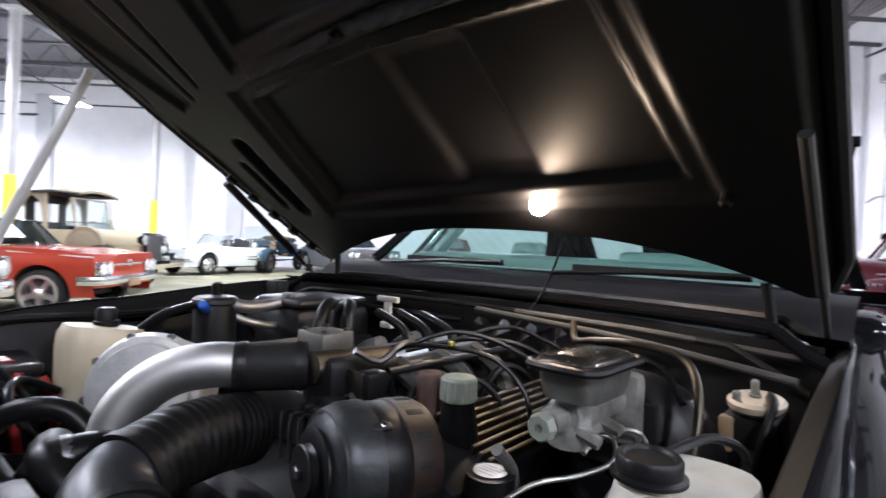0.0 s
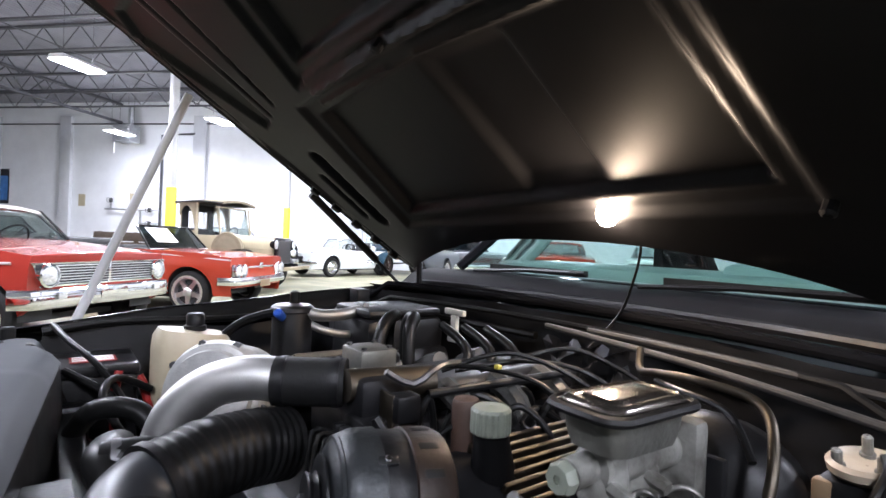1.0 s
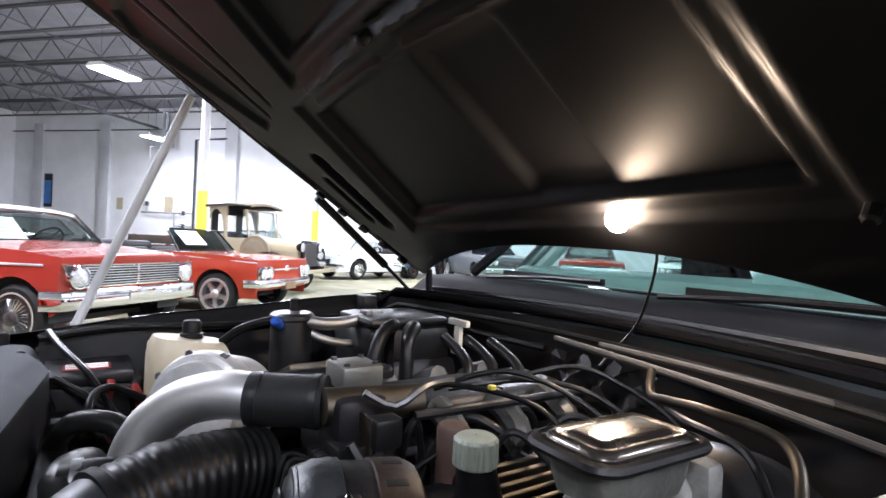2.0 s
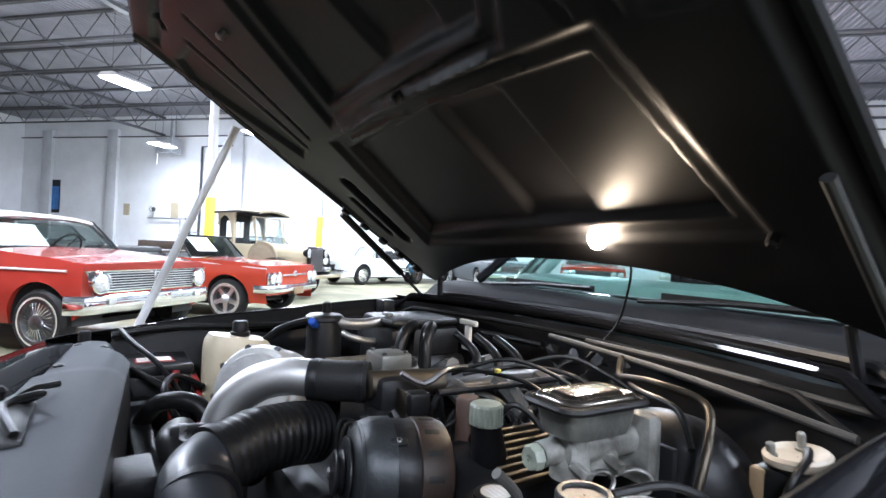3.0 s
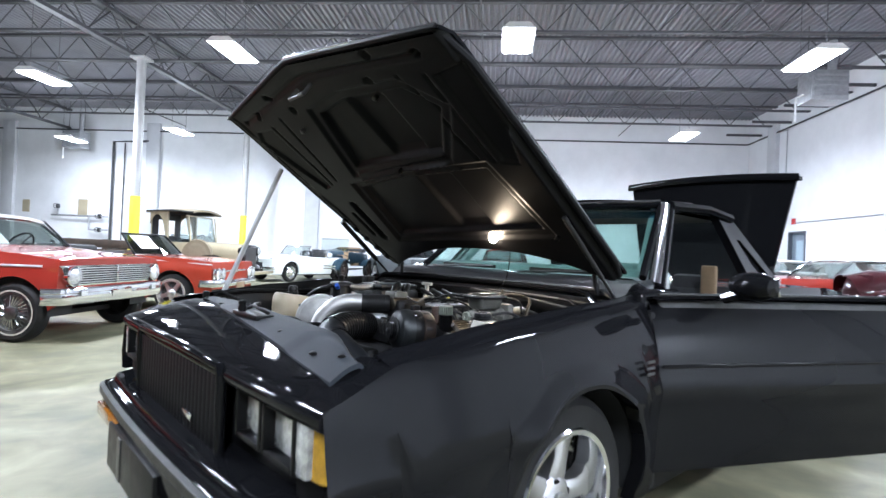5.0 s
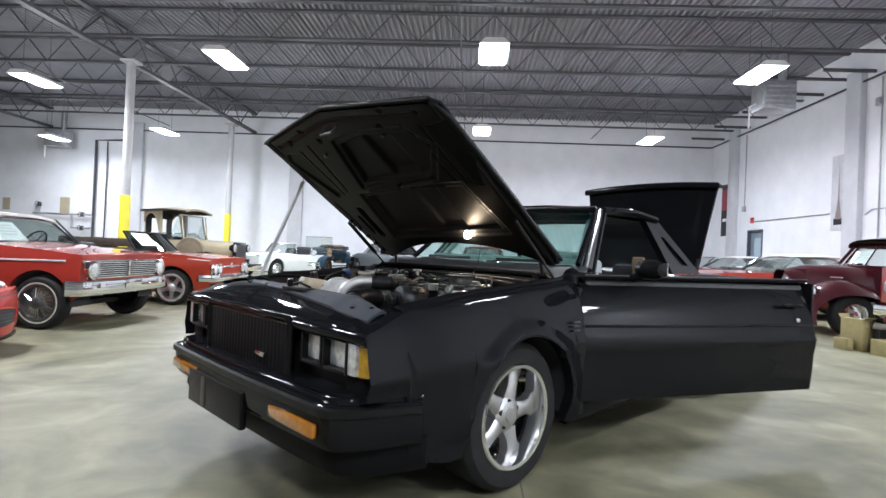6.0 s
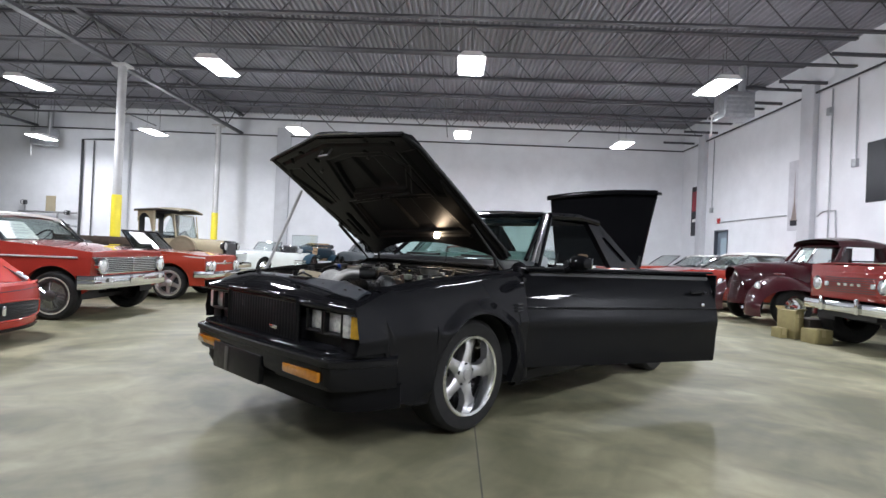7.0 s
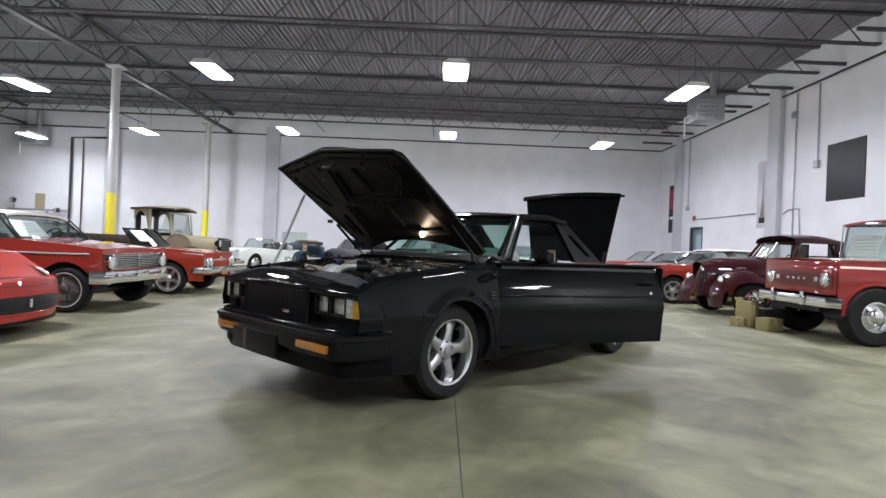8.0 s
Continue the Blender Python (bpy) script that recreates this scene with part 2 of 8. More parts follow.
# ---------------------------------------------------------------- the hall
X0, X1, Y0, Y1 = -27.0, 10.7, -21.0, 21.0
Z_LINE, Z_CHORD, Z_DECK = 5.95, 6.2, 6.95


def concrete():
    m = bpy.data.materials.new("polished_concrete")
    m.use_nodes = True
    nt = m.node_tree
    b = nt.nodes["Principled BSDF"]
    co = nt.nodes.new("ShaderNodeTexCoord")
    big, mid, fine = (nt.nodes.new("ShaderNodeTexNoise") for _ in range(3))
    for n, s, d, dist in ((big, 0.8, 7, 1.2), (mid, 3.6, 9, 0.8), (fine, 60, 4, 0)):
        n.inputs["Scale"].default_value, n.inputs["Detail"].default_value, n.inputs["Distortion"].default_value = s, d, dist
        nt.links.new(co.outputs["Object"], n.inputs["Vector"])
    r1 = nt.nodes.new("ShaderNodeValToRGB")
    r1.color_ramp.elements[0].position, r1.color_ramp.elements[1].position = 0.35, 0.65
    r1.color_ramp.elements[0].color, r1.color_ramp.elements[1].color = (0.125, 0.122, 0.074, 1), (0.325, 0.302, 0.205, 1)
    nt.links.new(big.outputs["Fac"], r1.inputs["Fac"])
    r2 = nt.nodes.new("ShaderNodeValToRGB")
    r2.color_ramp.elements[0].position, r2.color_ramp.elements[1].position = 0.3, 0.7
    r2.color_ramp.elements[0].color, r2.color_ramp.elements[1].color = (0.52, 0.53, 0.48, 1), (1.12, 1.12, 1.08, 1)
    nt.links.new(mid.outputs["Fac"], r2.inputs["Fac"])
    mx = nt.nodes.new("ShaderNodeMix")
    mx.data_type, mx.blend_type = "RGBA", "MULTIPLY"
    mx.inputs[0].default_value = 0.8
    nt.links.new(r1.outputs["Color"], mx.inputs[6])
    nt.links.new(r2.outputs["Color"], mx.inputs[7])
    nt.links.new(mx.outputs[2], b.inputs["Base Color"])
    mr = nt.nodes.new("ShaderNodeMapRange")
    mr.inputs["To Min"].default_value, mr.inputs["To Max"].default_value = 0.42, 0.72
    nt.links.new(mid.outputs["Fac"], mr.inputs["Value"])
    nt.links.new(mr.outputs["Result"], b.inputs["Roughness"])
    bp = nt.nodes.new("ShaderNodeBump")
    bp.inputs["Strength"].default_value, bp.inputs["Distance"].default_value = 0.12, 0.002
    nt.links.new(fine.outputs["Fac"], bp.inputs["Height"])
    nt.links.new(bp.outputs["Normal"], b.inputs["Normal"])
    return m


M_FLOOR = concrete()
M_JOINT = mat("joint_filler", (0.10, 0.095, 0.08), 0.7, var=0.3, scale=20)
M_WALL = mat("white_wall_paint", (0.78, 0.79, 0.82), 0.55, var=0.10, scale=1.3, bump=0.2, bump_scale=25)
# wall white darkened: the pilasters' shadow grey is put into the colour
M_PIL = mat("shaded_pilaster_paint", (0.58, 0.59, 0.62), 0.6, var=0.15, scale=1.5)
M_DECK = mat("grey_roof_deck", (0.25, 0.25, 0.285), 0.6, var=0.25, scale=1.2)
M_TRUSS = mat("dark_grey_joist_paint", (0.085, 0.085, 0.095), 0.55, var=0.3, scale=4)
M_COL = mat("cream_column_paint", (0.50, 0.50, 0.50), 0.5, var=0.2, scale=3)
M_COLYEL = mat("yellow_guard_paint", (0.80, 0.66, 0.03), 0.4, var=0.12, scale=5)
M_DARKPIPE = mat("dark_iron_pipe", (0.04, 0.04, 0.045), 0.5, var=0.2)
M_FIXTURE = mat("white_lamp_housing", (0.8, 0.8, 0.8), 0.4)
M_TUBE = glow("lamp_diffuser", (0.90, 0.96, 1.0), 18.0)
M_GALV = mat("galvanised_sheet", (0.45, 0.46, 0.48), 0.4, 0.7, var=0.25, scale=10)
M_CARD = mat("cardboard", (0.30, 0.25, 0.11), 0.8, var=0.25, scale=6, bump=0.2)
M_TAPE = mat("brown_tape", (0.34, 0.28, 0.14), 0.35)
M_CRATE = mat("dark_crate_plastic", (0.05, 0.04, 0.035), 0.5, var=0.3)

# floor in slabs: one sheet, with sawn joints laid into it
solo("floor", MB().box(X0 - 0.3, X1 + 0.3, Y0 - 0.3, Y1 + 0.3, -0.3, 0), M_FLOOR, "polished grey-green concrete floor with stains", "floor", "structure")
for k, jx in enumerate((-15.4, -7.3, 0.93, 9.1)):
    solo("floor_joint", MB().box(jx - 0.004, jx + 0.004, Y0, Y1, -0.001, 0.0012), M_JOINT, "dark sawn joint in the concrete floor", "joint", "structure")
for jy in (-6.6, 9.4):
    solo("floor_joint", MB().box(X0, X1, jy - 0.004, jy + 0.004, -0.001, 0.0015), M_JOINT, "dark sawn joint in the concrete floor", "joint", "structure")

W = 0.3
solo("wall_north", MB().box(X0, X1, Y1, Y1 + W, 0, Z_DECK + 0.2), M_WALL, "white painted concrete warehouse wall", "wall", "structure")
solo("wall_south", MB().box(X0, X1, Y0 - W, Y0, 0, Z_DECK + 0.2), M_WALL, "white painted concrete warehouse wall", "wall", "structure")
solo("wall_west", MB().box(X0 - W, X0, Y0 - W, Y1 + W, 0, Z_DECK + 0.2), M_WALL, "white painted concrete warehouse wall", "wall", "structure")


def wall_with_door():
    """The east wall, with a doorway through it."""
    d0, d1, dh = 16.95, 17.95, 2.35
    b = MB()
    b.box(X1, X1 + W, Y0 - W, d0, 0, Z_DECK + 0.2)
    b.box(X1, X1 + W, d1, Y1 + W, 0, Z_DECK + 0.2)
    b.box(X1, X1 + W, d0, d1, dh, Z_DECK + 0.2)
    solo("wall_east", b, M_WALL, "white painted concrete wall with a doorway", "wall", "structure")
    door = thing("door_1", "grey-blue steel door with a wired glass pane, in the white wall", "door", kind="structure")
    grey = mat("grey_blue_door_paint", (0.20, 0.25, 0.30), 0.4, var=0.15)
    part("door_leaf", MB().box(X1 + 0.10, X1 + 0.15, d0 + 0.05, d1 - 0.05, 0.02, dh - 0.04, 0.004), grey, door)
    part("door_frame", MB().box(X1 - 0.02, X1 + 0.2, d0, d0 + 0.05, 0, dh).box(X1 - 0.02, X1 + 0.2, d1 - 0.05, d1, 0, dh).box(X1 - 0.02, X1 + 0.2, d0 + 0.05, d1 - 0.05, dh - 0.05, dh), mat("dark_frame_paint", (0.07, 0.08, 0.1), 0.4), door, "dark steel frame")
    part("door_pane", MB().box(X1 + 0.094, X1 + 0.099, d0 + 0.3, d1 - 0.3, 1.3, 2.05), mat("door_glass", (0.35, 0.45, 0.52), 0.1, spec=0.8), door, "small glazed pane")


wall_with_door()

# pilasters stand proud of the walls
for y in (19.0, 12.58, 6.1, -0.4, -6.9):
    solo("pilaster", MB().box(X1 - 0.16, X1, y - 0.27, y + 0.27, 0, 6.3, 0.01), M_PIL, "white painted pilaster with its grey shade in the colour", "pilaster", "structure")
for x in (-25.3, -21.3, -14.4, -7.1):
    solo("pilaster", MB().box(x - 0.3, x + 0.3, Y1 - 0.16, Y1, 0, 6.3, 0.01), M_PIL, "white painted pilaster with its grey shade in the colour", "pilaster", "structure")


def ceiling():
    """Corrugated deck: ribs run along y."""
    z = Z_DECK
    prof = []
    x = X0 - 0.3
    while x < X1 + 0.3:
        prof += [(x, z), (x + 0.05, z), (x + 0.075, z + 0.07), (x + 0.125, z + 0.07)]
        x += 0.15
    b = MB()
    n = len(prof)
    b.add([(px, y, pz) for y in (Y0 - 0.3, Y1 + 0.3) for px, pz in prof] , [(i, i + 1, n + i + 1, n + i) for i in range(n - 1)])
    solo("ceiling", b, M_DECK, "grey corrugated steel roof deck", "ceiling", "structure", angle=10)
    solo("roof", MB().box(X0 - 0.3, X1 + 0.3, Y0 - 0.3, Y1 + 0.3, Z_DECK + 0.08, Z_DECK + 0.3), M_DECK, "roof slab over the steel deck", "roof", "structure")


ceiling()


def joist_mesh():
    """An open-web steel joist along x, from X0 to X1."""
    b = MB()
    for dy in (-0.035, 0.035):
        b.box(X0, X1, dy - 0.025, dy + 0.025, Z_CHORD, Z_CHORD + 0.05)
        b.box(X0, X1, dy - 0.025, dy + 0.025, Z_DECK - 0.06, Z_DECK - 0.005)
    x, up = X0 + 0.1, True
    while x < X1 - 0.7:
        za, zb = (Z_CHORD + 0.03, Z_DECK - 0.04) if up else (Z_DECK - 0.04, Z_CHORD + 0.03)
        b.tube([(x, 0, za), (x + 0.62, 0, zb)], 0.016, 6)
        x, up = x + 0.62, not up
    return b.mesh("joist", M_TRUSS, 30)


JOIST = joist_mesh()
for k in range(20):
    y = 19.0 - 2.0 * k
    j = new("roof_joist", JOIST)
    j.location = (0, y, 0)
    tagged(j, "dark grey open-web steel roof joist", "joist", "roof joists", "structure")


def girder(x):
    """A deep joist girder along y over the column line."""
    b = MB()
    b.box(x - 0.09, x + 0.09, Y0, Y1, 6.0, 6.08)
    b.box(x - 0.09, x + 0.09, Y0, Y1, 6.8, 6.88)
    y, up = Y0, True
    while y < Y1 - 0.75:
        b.tube([(x, y, 6.06 if up else 6.82), (x, y + 0.75, 6.82 if up else 6.06)], 0.022, 6)
        y, up = y + 0.75, not up
    solo("roof_girder", b, M_TRUSS, "dark grey steel roof girder over the columns", "girder", "structure")


girder(-9.1)
girder(-18.5)
# thin bridging bars and the pipe along the walls
for x in (-13.0, -4.8, 0.2, 5.6):
    solo("bridging_bar", MB().tube([(x, Y0, 6.22), (x, Y1, 6.22)], 0.018, 6), M_TRUSS, "thin dark steel bridging bar under the roof joists", "bar", "structure")
solo("wall_pipe", MB().tube([(X0, Y1 - 0.1, Z_LINE), (X1 - 0.1, Y1 - 0.1, Z_LINE), (X1 - 0.1, Y0, Z_LINE)], 0.03, 8), M_DARKPIPE, "dark iron pipe along the top of the walls", "pipe", "structure")
for k in range(11):
    y = 20.0 - 2.0 * k
    solo("wall_bracket", MB().box(X1 - 1.3, X1 - 0.02, y - 0.03, y + 0.03, 6.08, 6.16), M_TRUSS, "short dark steel strut at the wall", "bracket", "structure", "wall struts")


def column(x, y):
    c = thing("column", "cream steel column with a yellow painted guard", "column", pose(x, y, 0), "columns", "structure")
    part("shaft", MB().tube([(0, 0, 2.29), (0, 0, 6.0)], 0.115, 28), M_COL, c)
    part("guard", MB().lathe([(0.13, 0.0), (0.13, 2.28), (0.125, 2.295), (0.10, 2.295)], None, 28), M_COLYEL, c, "bright yellow guard")
    part("cap_plate", MB().box(-0.2, 0.2, -0.2, 0.2, 5.94, 6.0), M_COL, c)


column(-8.9, 12.2)
column(-9.4, 19.4)
column(-9.1, 4.4)
column(-9.1, -4.0)


def fixture(x, y, r):
    f = thing("ceiling_light", "lit white fluorescent high-bay lamp hung from the roof", "ceiling lamp", pose(x, y, LAMP_Z, 0, 0, r), "hall lamps")
    part("housing", MB().prism([(-0.28, 0), (0.28, 0), (0.17, 0.1), (-0.17, 0.1)], -0.56, 0.56, pose(0, 0, 0, 90, 0, 0)), M_FIXTURE, f)
    for k in range(4):
        tx = -0.186 + 0.124 * k
        part("lamp_tube", MB().box(tx - 0.05, tx + 0.05, -0.53, 0.53, -0.028, -0.006, 0.01), M_TUBE, f, "glowing tube")
    # unseen glowing strip, added to brighten the roof deck above
    part("uplight", MB().box(-0.14, 0.14, -0.5, 0.5, 0.101, 0.108), M_TUBE, f, "glowing strip added on the housing to brighten the ceiling")
    for sy in (-0.4, 0.4):
        part("hanger", MB().tube([(0, sy, 0.09), (0, sy, Z_DECK - LAMP_Z + 0.01)], 0.006, 5), M_TRUSS, f)


for fx, fy, fr in FIXTURES:
    fixture(fx, fy, fr)


def heater(x, y, z, r):
    h = thing("unit_heater", "grey sheet-metal unit heater hung under the roof", "heater", pose(x, y, z, 0, 0, r), "unit heaters")
    part("body", MB().box(-0.42, 0.42, -0.3, 0.3, 0, 0.72, 0.03), M_GALV, h)
    for k in range(5):
        part("louvre", MB().box(-0.36, 0.36, -0.335, -0.30, 0.08 + 0.12 * k, 0.15 + 0.12 * k, 0.008), M_GALV, h)
    part("flue", MB().tube([(0.2, 0, 0.7), (0.2, 0, 1.5)], 0.09, 12), M_GALV, h)
    part("gas_pipe", MB().tube([(-0.44, 0, 0.2), (-0.6, 0, 0.1), (-0.6, 0, -0.45)], 0.025, 8), M_FIXTURE, h)
    for sx in (-0.35, 0.35):
        part("hanger", MB().tube([(sx, 0, 0.71), (sx, 0, Z_DECK - z + 0.01)], 0.01, 5), M_TRUSS, h)


heater(8.35, 12.3, 5.1, 0)
heater(-17.3, 20.0, 4.95, 0)


def flat(name, label, cat, x0, x1, z0, z1, wall, mats, kind=""):
    """A flat hanging on the north or east wall, from bands of colour."""
    t = thing(name, label, cat, kind=kind)
    for k, (nm, a0, a1, b0, b1, mt) in enumerate(mats):
        xa, xb, za, zb = x0 + (x1 - x0) * a0, x0 + (x1 - x0) * a1, z0 + (z1 - z0) * b0, z0 + (z1 - z0) * b1
        e = 0.02 + 0.004 * k
        if wall == "east":
            part(nm, MB().box(X1 - e, X1 - 0.002 - 0.004 * k, xa, xb, za, zb), mt, t)
        else:
            part(nm, MB().box(xa, xb, Y1 - e, Y1 - 0.002 - 0.004 * k, za, zb), mt, t)
    return t


M_BANBLK = mat("banner_black", (0.012, 0.013, 0.018), 0.4, var=0.3, scale=3, bump=1.0, bump_scale=7, spec=0.25)
M_BANRED = mat("banner_red", (0.40, 0.03, 0.05), 0.5, var=0.5, scale=3)
M_BANGREY = mat("banner_grey", (0.58, 0.58, 0.62), 0.6, var=0.2, scale=4)
M_BANBROWN = mat("banner_brown", (0.30, 0.24, 0.22), 0.6, var=0.3, scale=5)
M_BANBLUE = mat("banner_blue", (0.04, 0.22, 0.60), 0.4, var=0.5, scale=4)
flat("wall_banner", "black and red upright cloth banner on the white wall", "banner", 19.4, 20.0, 2.2, 4.25, "east",
     [("cloth", 0, 1, 0, 1, M_BANBLK), ("print", 0.1, 0.9, 0.5, 0.9, M_BANRED), ("print", 0.3, 0.8, 0.28, 0.34, M_PAPER)])
flat("black_poster", "large glossy black poster sheet on the white wall", "poster", 9.25, 10.5, 2.72, 4.18, "east",
     [("sheet", 0, 1, 0, 1, M_BANBLK)])
tw = flat("tower_poster", "tall grey-white poster with a brown tower drawing", "poster", 12.87, 13.5, 2.15, 4.22, "east",
          [("sheet", 0, 1, 0, 1, M_BANGREY), ("border", 0.3, 0.8, 0.07, 0.16, M_BANBLK)])
part("tower_print", MB().add([(X1 - 0.03, 13.06, 2.45), (X1 - 0.03, 13.32, 2.45), (X1 - 0.03, 13.21, 3.0), (X1 - 0.03, 13.195, 3.95), (X1 - 0.03, 13.185, 3.95), (X1 - 0.03, 13.16, 3.0)], [(0, 1, 2, 3, 4, 5)]), M_BANBROWN, tw)
flat("blue_banner", "blue and black upright banner on the white wall", "banner", -25.1, -24.5, 2.2, 3.85, "north",
     [("cloth", 0, 1, 0, 1, M_BANBLK), ("print", 0.1, 0.9, 0.1, 0.8, M_BANBLUE)])
flat("alarm_box", "small red fire alarm box on the white wall", "alarm", 17.55, 17.78, 2.6, 2.8, "east", [("box", 0, 1, 0, 1, M_TAILRED)])
flat("exit_plate", "small dark sign plate on the white wall", "sign", -4.5, -4.25, 2.05, 2.2, "north", [("plate", 0, 1, 0, 1, M_BANBLK)])
M_TANBOX = mat("pale_tan_box_paint", (0.42, 0.36, 0.25), 0.5, var=0.15, scale=4)
for a, b_, c, d in ((-17.9, -17.45, 2.15, 2.85), (-20.6, -20.25, 2.2, 2.75)):
    flat("electric_box", "pale tan electrical box on the white wall", "electrical box", a, b_, c, d, "north", [("box", 0, 1, 0, 1, M_TANBOX), ("cover", 0.12, 0.88, 0.08, 0.92, M_TANBOX)])
solo("sprinkler_pipe", MB().tube([(-19.0, Y1 - 0.2, 2.1), (-16.3, Y1 - 0.2, 2.1)], 0.04, 8).tube([(-18.7, Y1 - 0.2, 2.1), (-18.7, Y1 - 0.2, 2.45)], 0.03, 8).tube([(-17.2, Y1 - 0.2, 2.1), (-17.2, Y1 - 0.2, 1.5), (-16.3, Y1 - 0.2, 1.5)], 0.045, 8), M_GALV, "grey sprinkler pipework with valves on the white wall", "pipe", "structure")
for x, z in ((-18.7, 2.5), (-16.7, 1.5), (-16.7, 2.1)):
    valve = thing("pipe_valve", "dark valve with a handwheel on the wall pipes", "valve", pose(x, Y1 - 0.2, z), "pipe valves")
    part("body", MB().lathe([(0.05, -0.1), (0.08, -0.06), (0.08, 0.06), (0.05, 0.1)], None, 12), M_DARKPIPE, valve)
    part("handwheel", MB().lathe([(0.10, -0.01), (0.115, 0.0), (0.10, 0.01), (0.088, 0.0)], pose(0, -0.14, 0, 90, 0, 0), 16, True).tube([(0, 0, 0), (0, -0.14, 0)], 0.012, 6).tube([(-0.1, -0.14, 0), (0.1, -0.14, 0)], 0.008, 5), M_DARKPIPE, valve, "dark handwheel")
solo("standpipe", MB().tube([(-16.25, Y1 - 0.12, 0), (-16.25, Y1 - 0.12, 5.45), (-14.6, Y1 - 0.12, 5.5)], 0.055, 10), M_DARKPIPE, "dark iron standpipe up the white wall", "pipe", "structure")
solo("standpipe", MB().tube([(-15.75, Y1 - 0.08, 0), (-15.75, Y1 - 0.08, 5.4)], 0.025, 8), M_DARKPIPE, "thin dark pipe up the white wall", "pipe", "structure")
for pts in ([(X1 - 0.03, 17.5, 2.64), (X1 - 0.03, 13.55, 2.62)], [(X1 - 0.03, 12.2, 2.5), (X1 - 0.03, 11.95, 2.62), (X1 - 0.03, 11.5, 2.62), (X1 - 0.03, 11.4, 1.4)],
            [(X1 - 0.03, 11.75, 5.9), (X1 - 0.03, 11.75, 1.6)], [(X1 - 0.03, 18.2, 5.9), (X1 - 0.03, 18.2, 3.2)], [(X1 - 0.03, 10.85, 5.9), (X1 - 0.03, 10.85, 3.8)]):
    solo("conduit", MB().tube(pts, 0.018, 6), M_GALV, "thin grey conduit on the white wall", "conduit", "structure")
for y, z in ((11.82, 5.3), (10.85, 3.75), (18.2, 3.15)):
    solo("wall_socket", MB().box(X1 - 0.09, X1 - 0.002, y - 0.08, y + 0.08, z - 0.1, z + 0.1, 0.01), M_GALV, "small grey junction box on the white wall", "junction box", group="junction boxes")


def carton(x, y, w, d, h, r, flaps=False):
    c = thing("cardboard_box", "brown cardboard box on the concrete floor", "box", pose(x, y, 0, 0, 0, r), "floor boxes")
    part("body", MB().box(-w / 2, w / 2, -d / 2, d / 2, 0, h, 0.004), M_CARD, c)
    part("tape", MB().box(-0.03, 0.03, -d / 2 - 0.002, d / 2 + 0.002, h - 0.1, h + 0.002), M_TAPE, c, "shiny brown tape")
    if flaps:
        part("flap", MB().box(-w / 2, w / 2, 0, 0.006, 0, 0.06, m=pose(0, d / 2, h, -35, 0, 0)), M_CARD, c)
        part("flap", MB().box(-w / 2, w / 2, 0, 0.006, 0, 0.06, m=pose(0, -d / 2, h, 60, 0, 0)), M_CARD, c)
    return c


carton(5.92, 5.62, 0.16, 0.32, 0.42, 14, True)
carton(5.76, 5.62, 0.11, 0.2, 0.15, 8)
carton(6.02, 5.17, 0.28, 0.26, 0.20, 6)
crate = thing("plastic_crate", "dark plastic crate on the concrete floor", "crate", pose(6.22, 5.62, 0, 0, 0, 10))
part("body", MB().box(-0.16, 0.16, -0.16, 0.16, 0, 0.28, 0.01), M_CRATE, crate)
part("rim", MB().box(-0.175, 0.175, -0.175, 0.175, 0.28, 0.31, 0.006), M_CRATE, crate)

# ---------------------------------------------------------------- car tools: x forward, y left, origin on the ground under the front axle
def cols(u0, u1, arches, n):
    us = {round(u0 + (u1 - u0) * i / n, 4) for i in range(n + 1)}
    for uc, r, zc in arches:
        for k in range(19):
            u = uc + r * math.cos(math.pi * k / 18)
            if u0 < u < u1:
                us.add(round(u, 4))
    return sorted(us)


def side_panel(side, u0, u1, top, low, vf, arches=(), n=24, nr=10, lip=0.05, roll=None):
    """A body side from low to top with wheel arches cut out, a flange turned in below."""
    us, pts, fs = cols(u0, u1, arches, n), [], []
    for u in us:
        zb, zt = low(u) if callable(low) else low, top(u)
        for uc, r, zc in arches:
            if abs(u - uc) < r:
                zb = max(zb, zc + math.sqrt(max(r * r - (u - uc) ** 2, 0)))
        zb = min(zb, zt - 0.02)
        col = [(u, side * (vf(u, zb) - lip), zb + 0.004)]
        r = min(roll(u), 0.7 * (zt - zb)) if roll else 0.0
        zs = [zb + (zt - r - zb) * k / nr for k in range(nr + 1)]
        ins = [0.0] * (nr + 1)
        if roll:
            # rounded shoulder along the top edge
            zs += [zt - r + r * math.sin(math.pi / 2 * k / 8) for k in range(1, 9)]
            ins += [r * (1 - math.cos(math.pi / 2 * k / 8)) for k in range(1, 9)]
        col += [(u, side * (vf(u, z) - d), z) for z, d in zip(zs, ins)]
        pts += col
    c = nr + 2 + (8 if roll else 0)
    for i in range(len(us) - 1):
        for j in range(c - 1):
            fs.append((i * c + j, (i + 1) * c + j, (i + 1) * c + j + 1, i * c + j + 1))
    return MB().add(pts, fs)


def top_panel(u0, u1, zf, wf, crown=0.03, n=16, m=14, drop=0.0):
    def fn(a, b):
        u = u0 + (u1 - u0) * a
        q = 2 * b - 1
        return (u, wf(u) * q, zf(u) + crown * (1 - q * q) - drop)
    return MB().grid(fn, n, m)


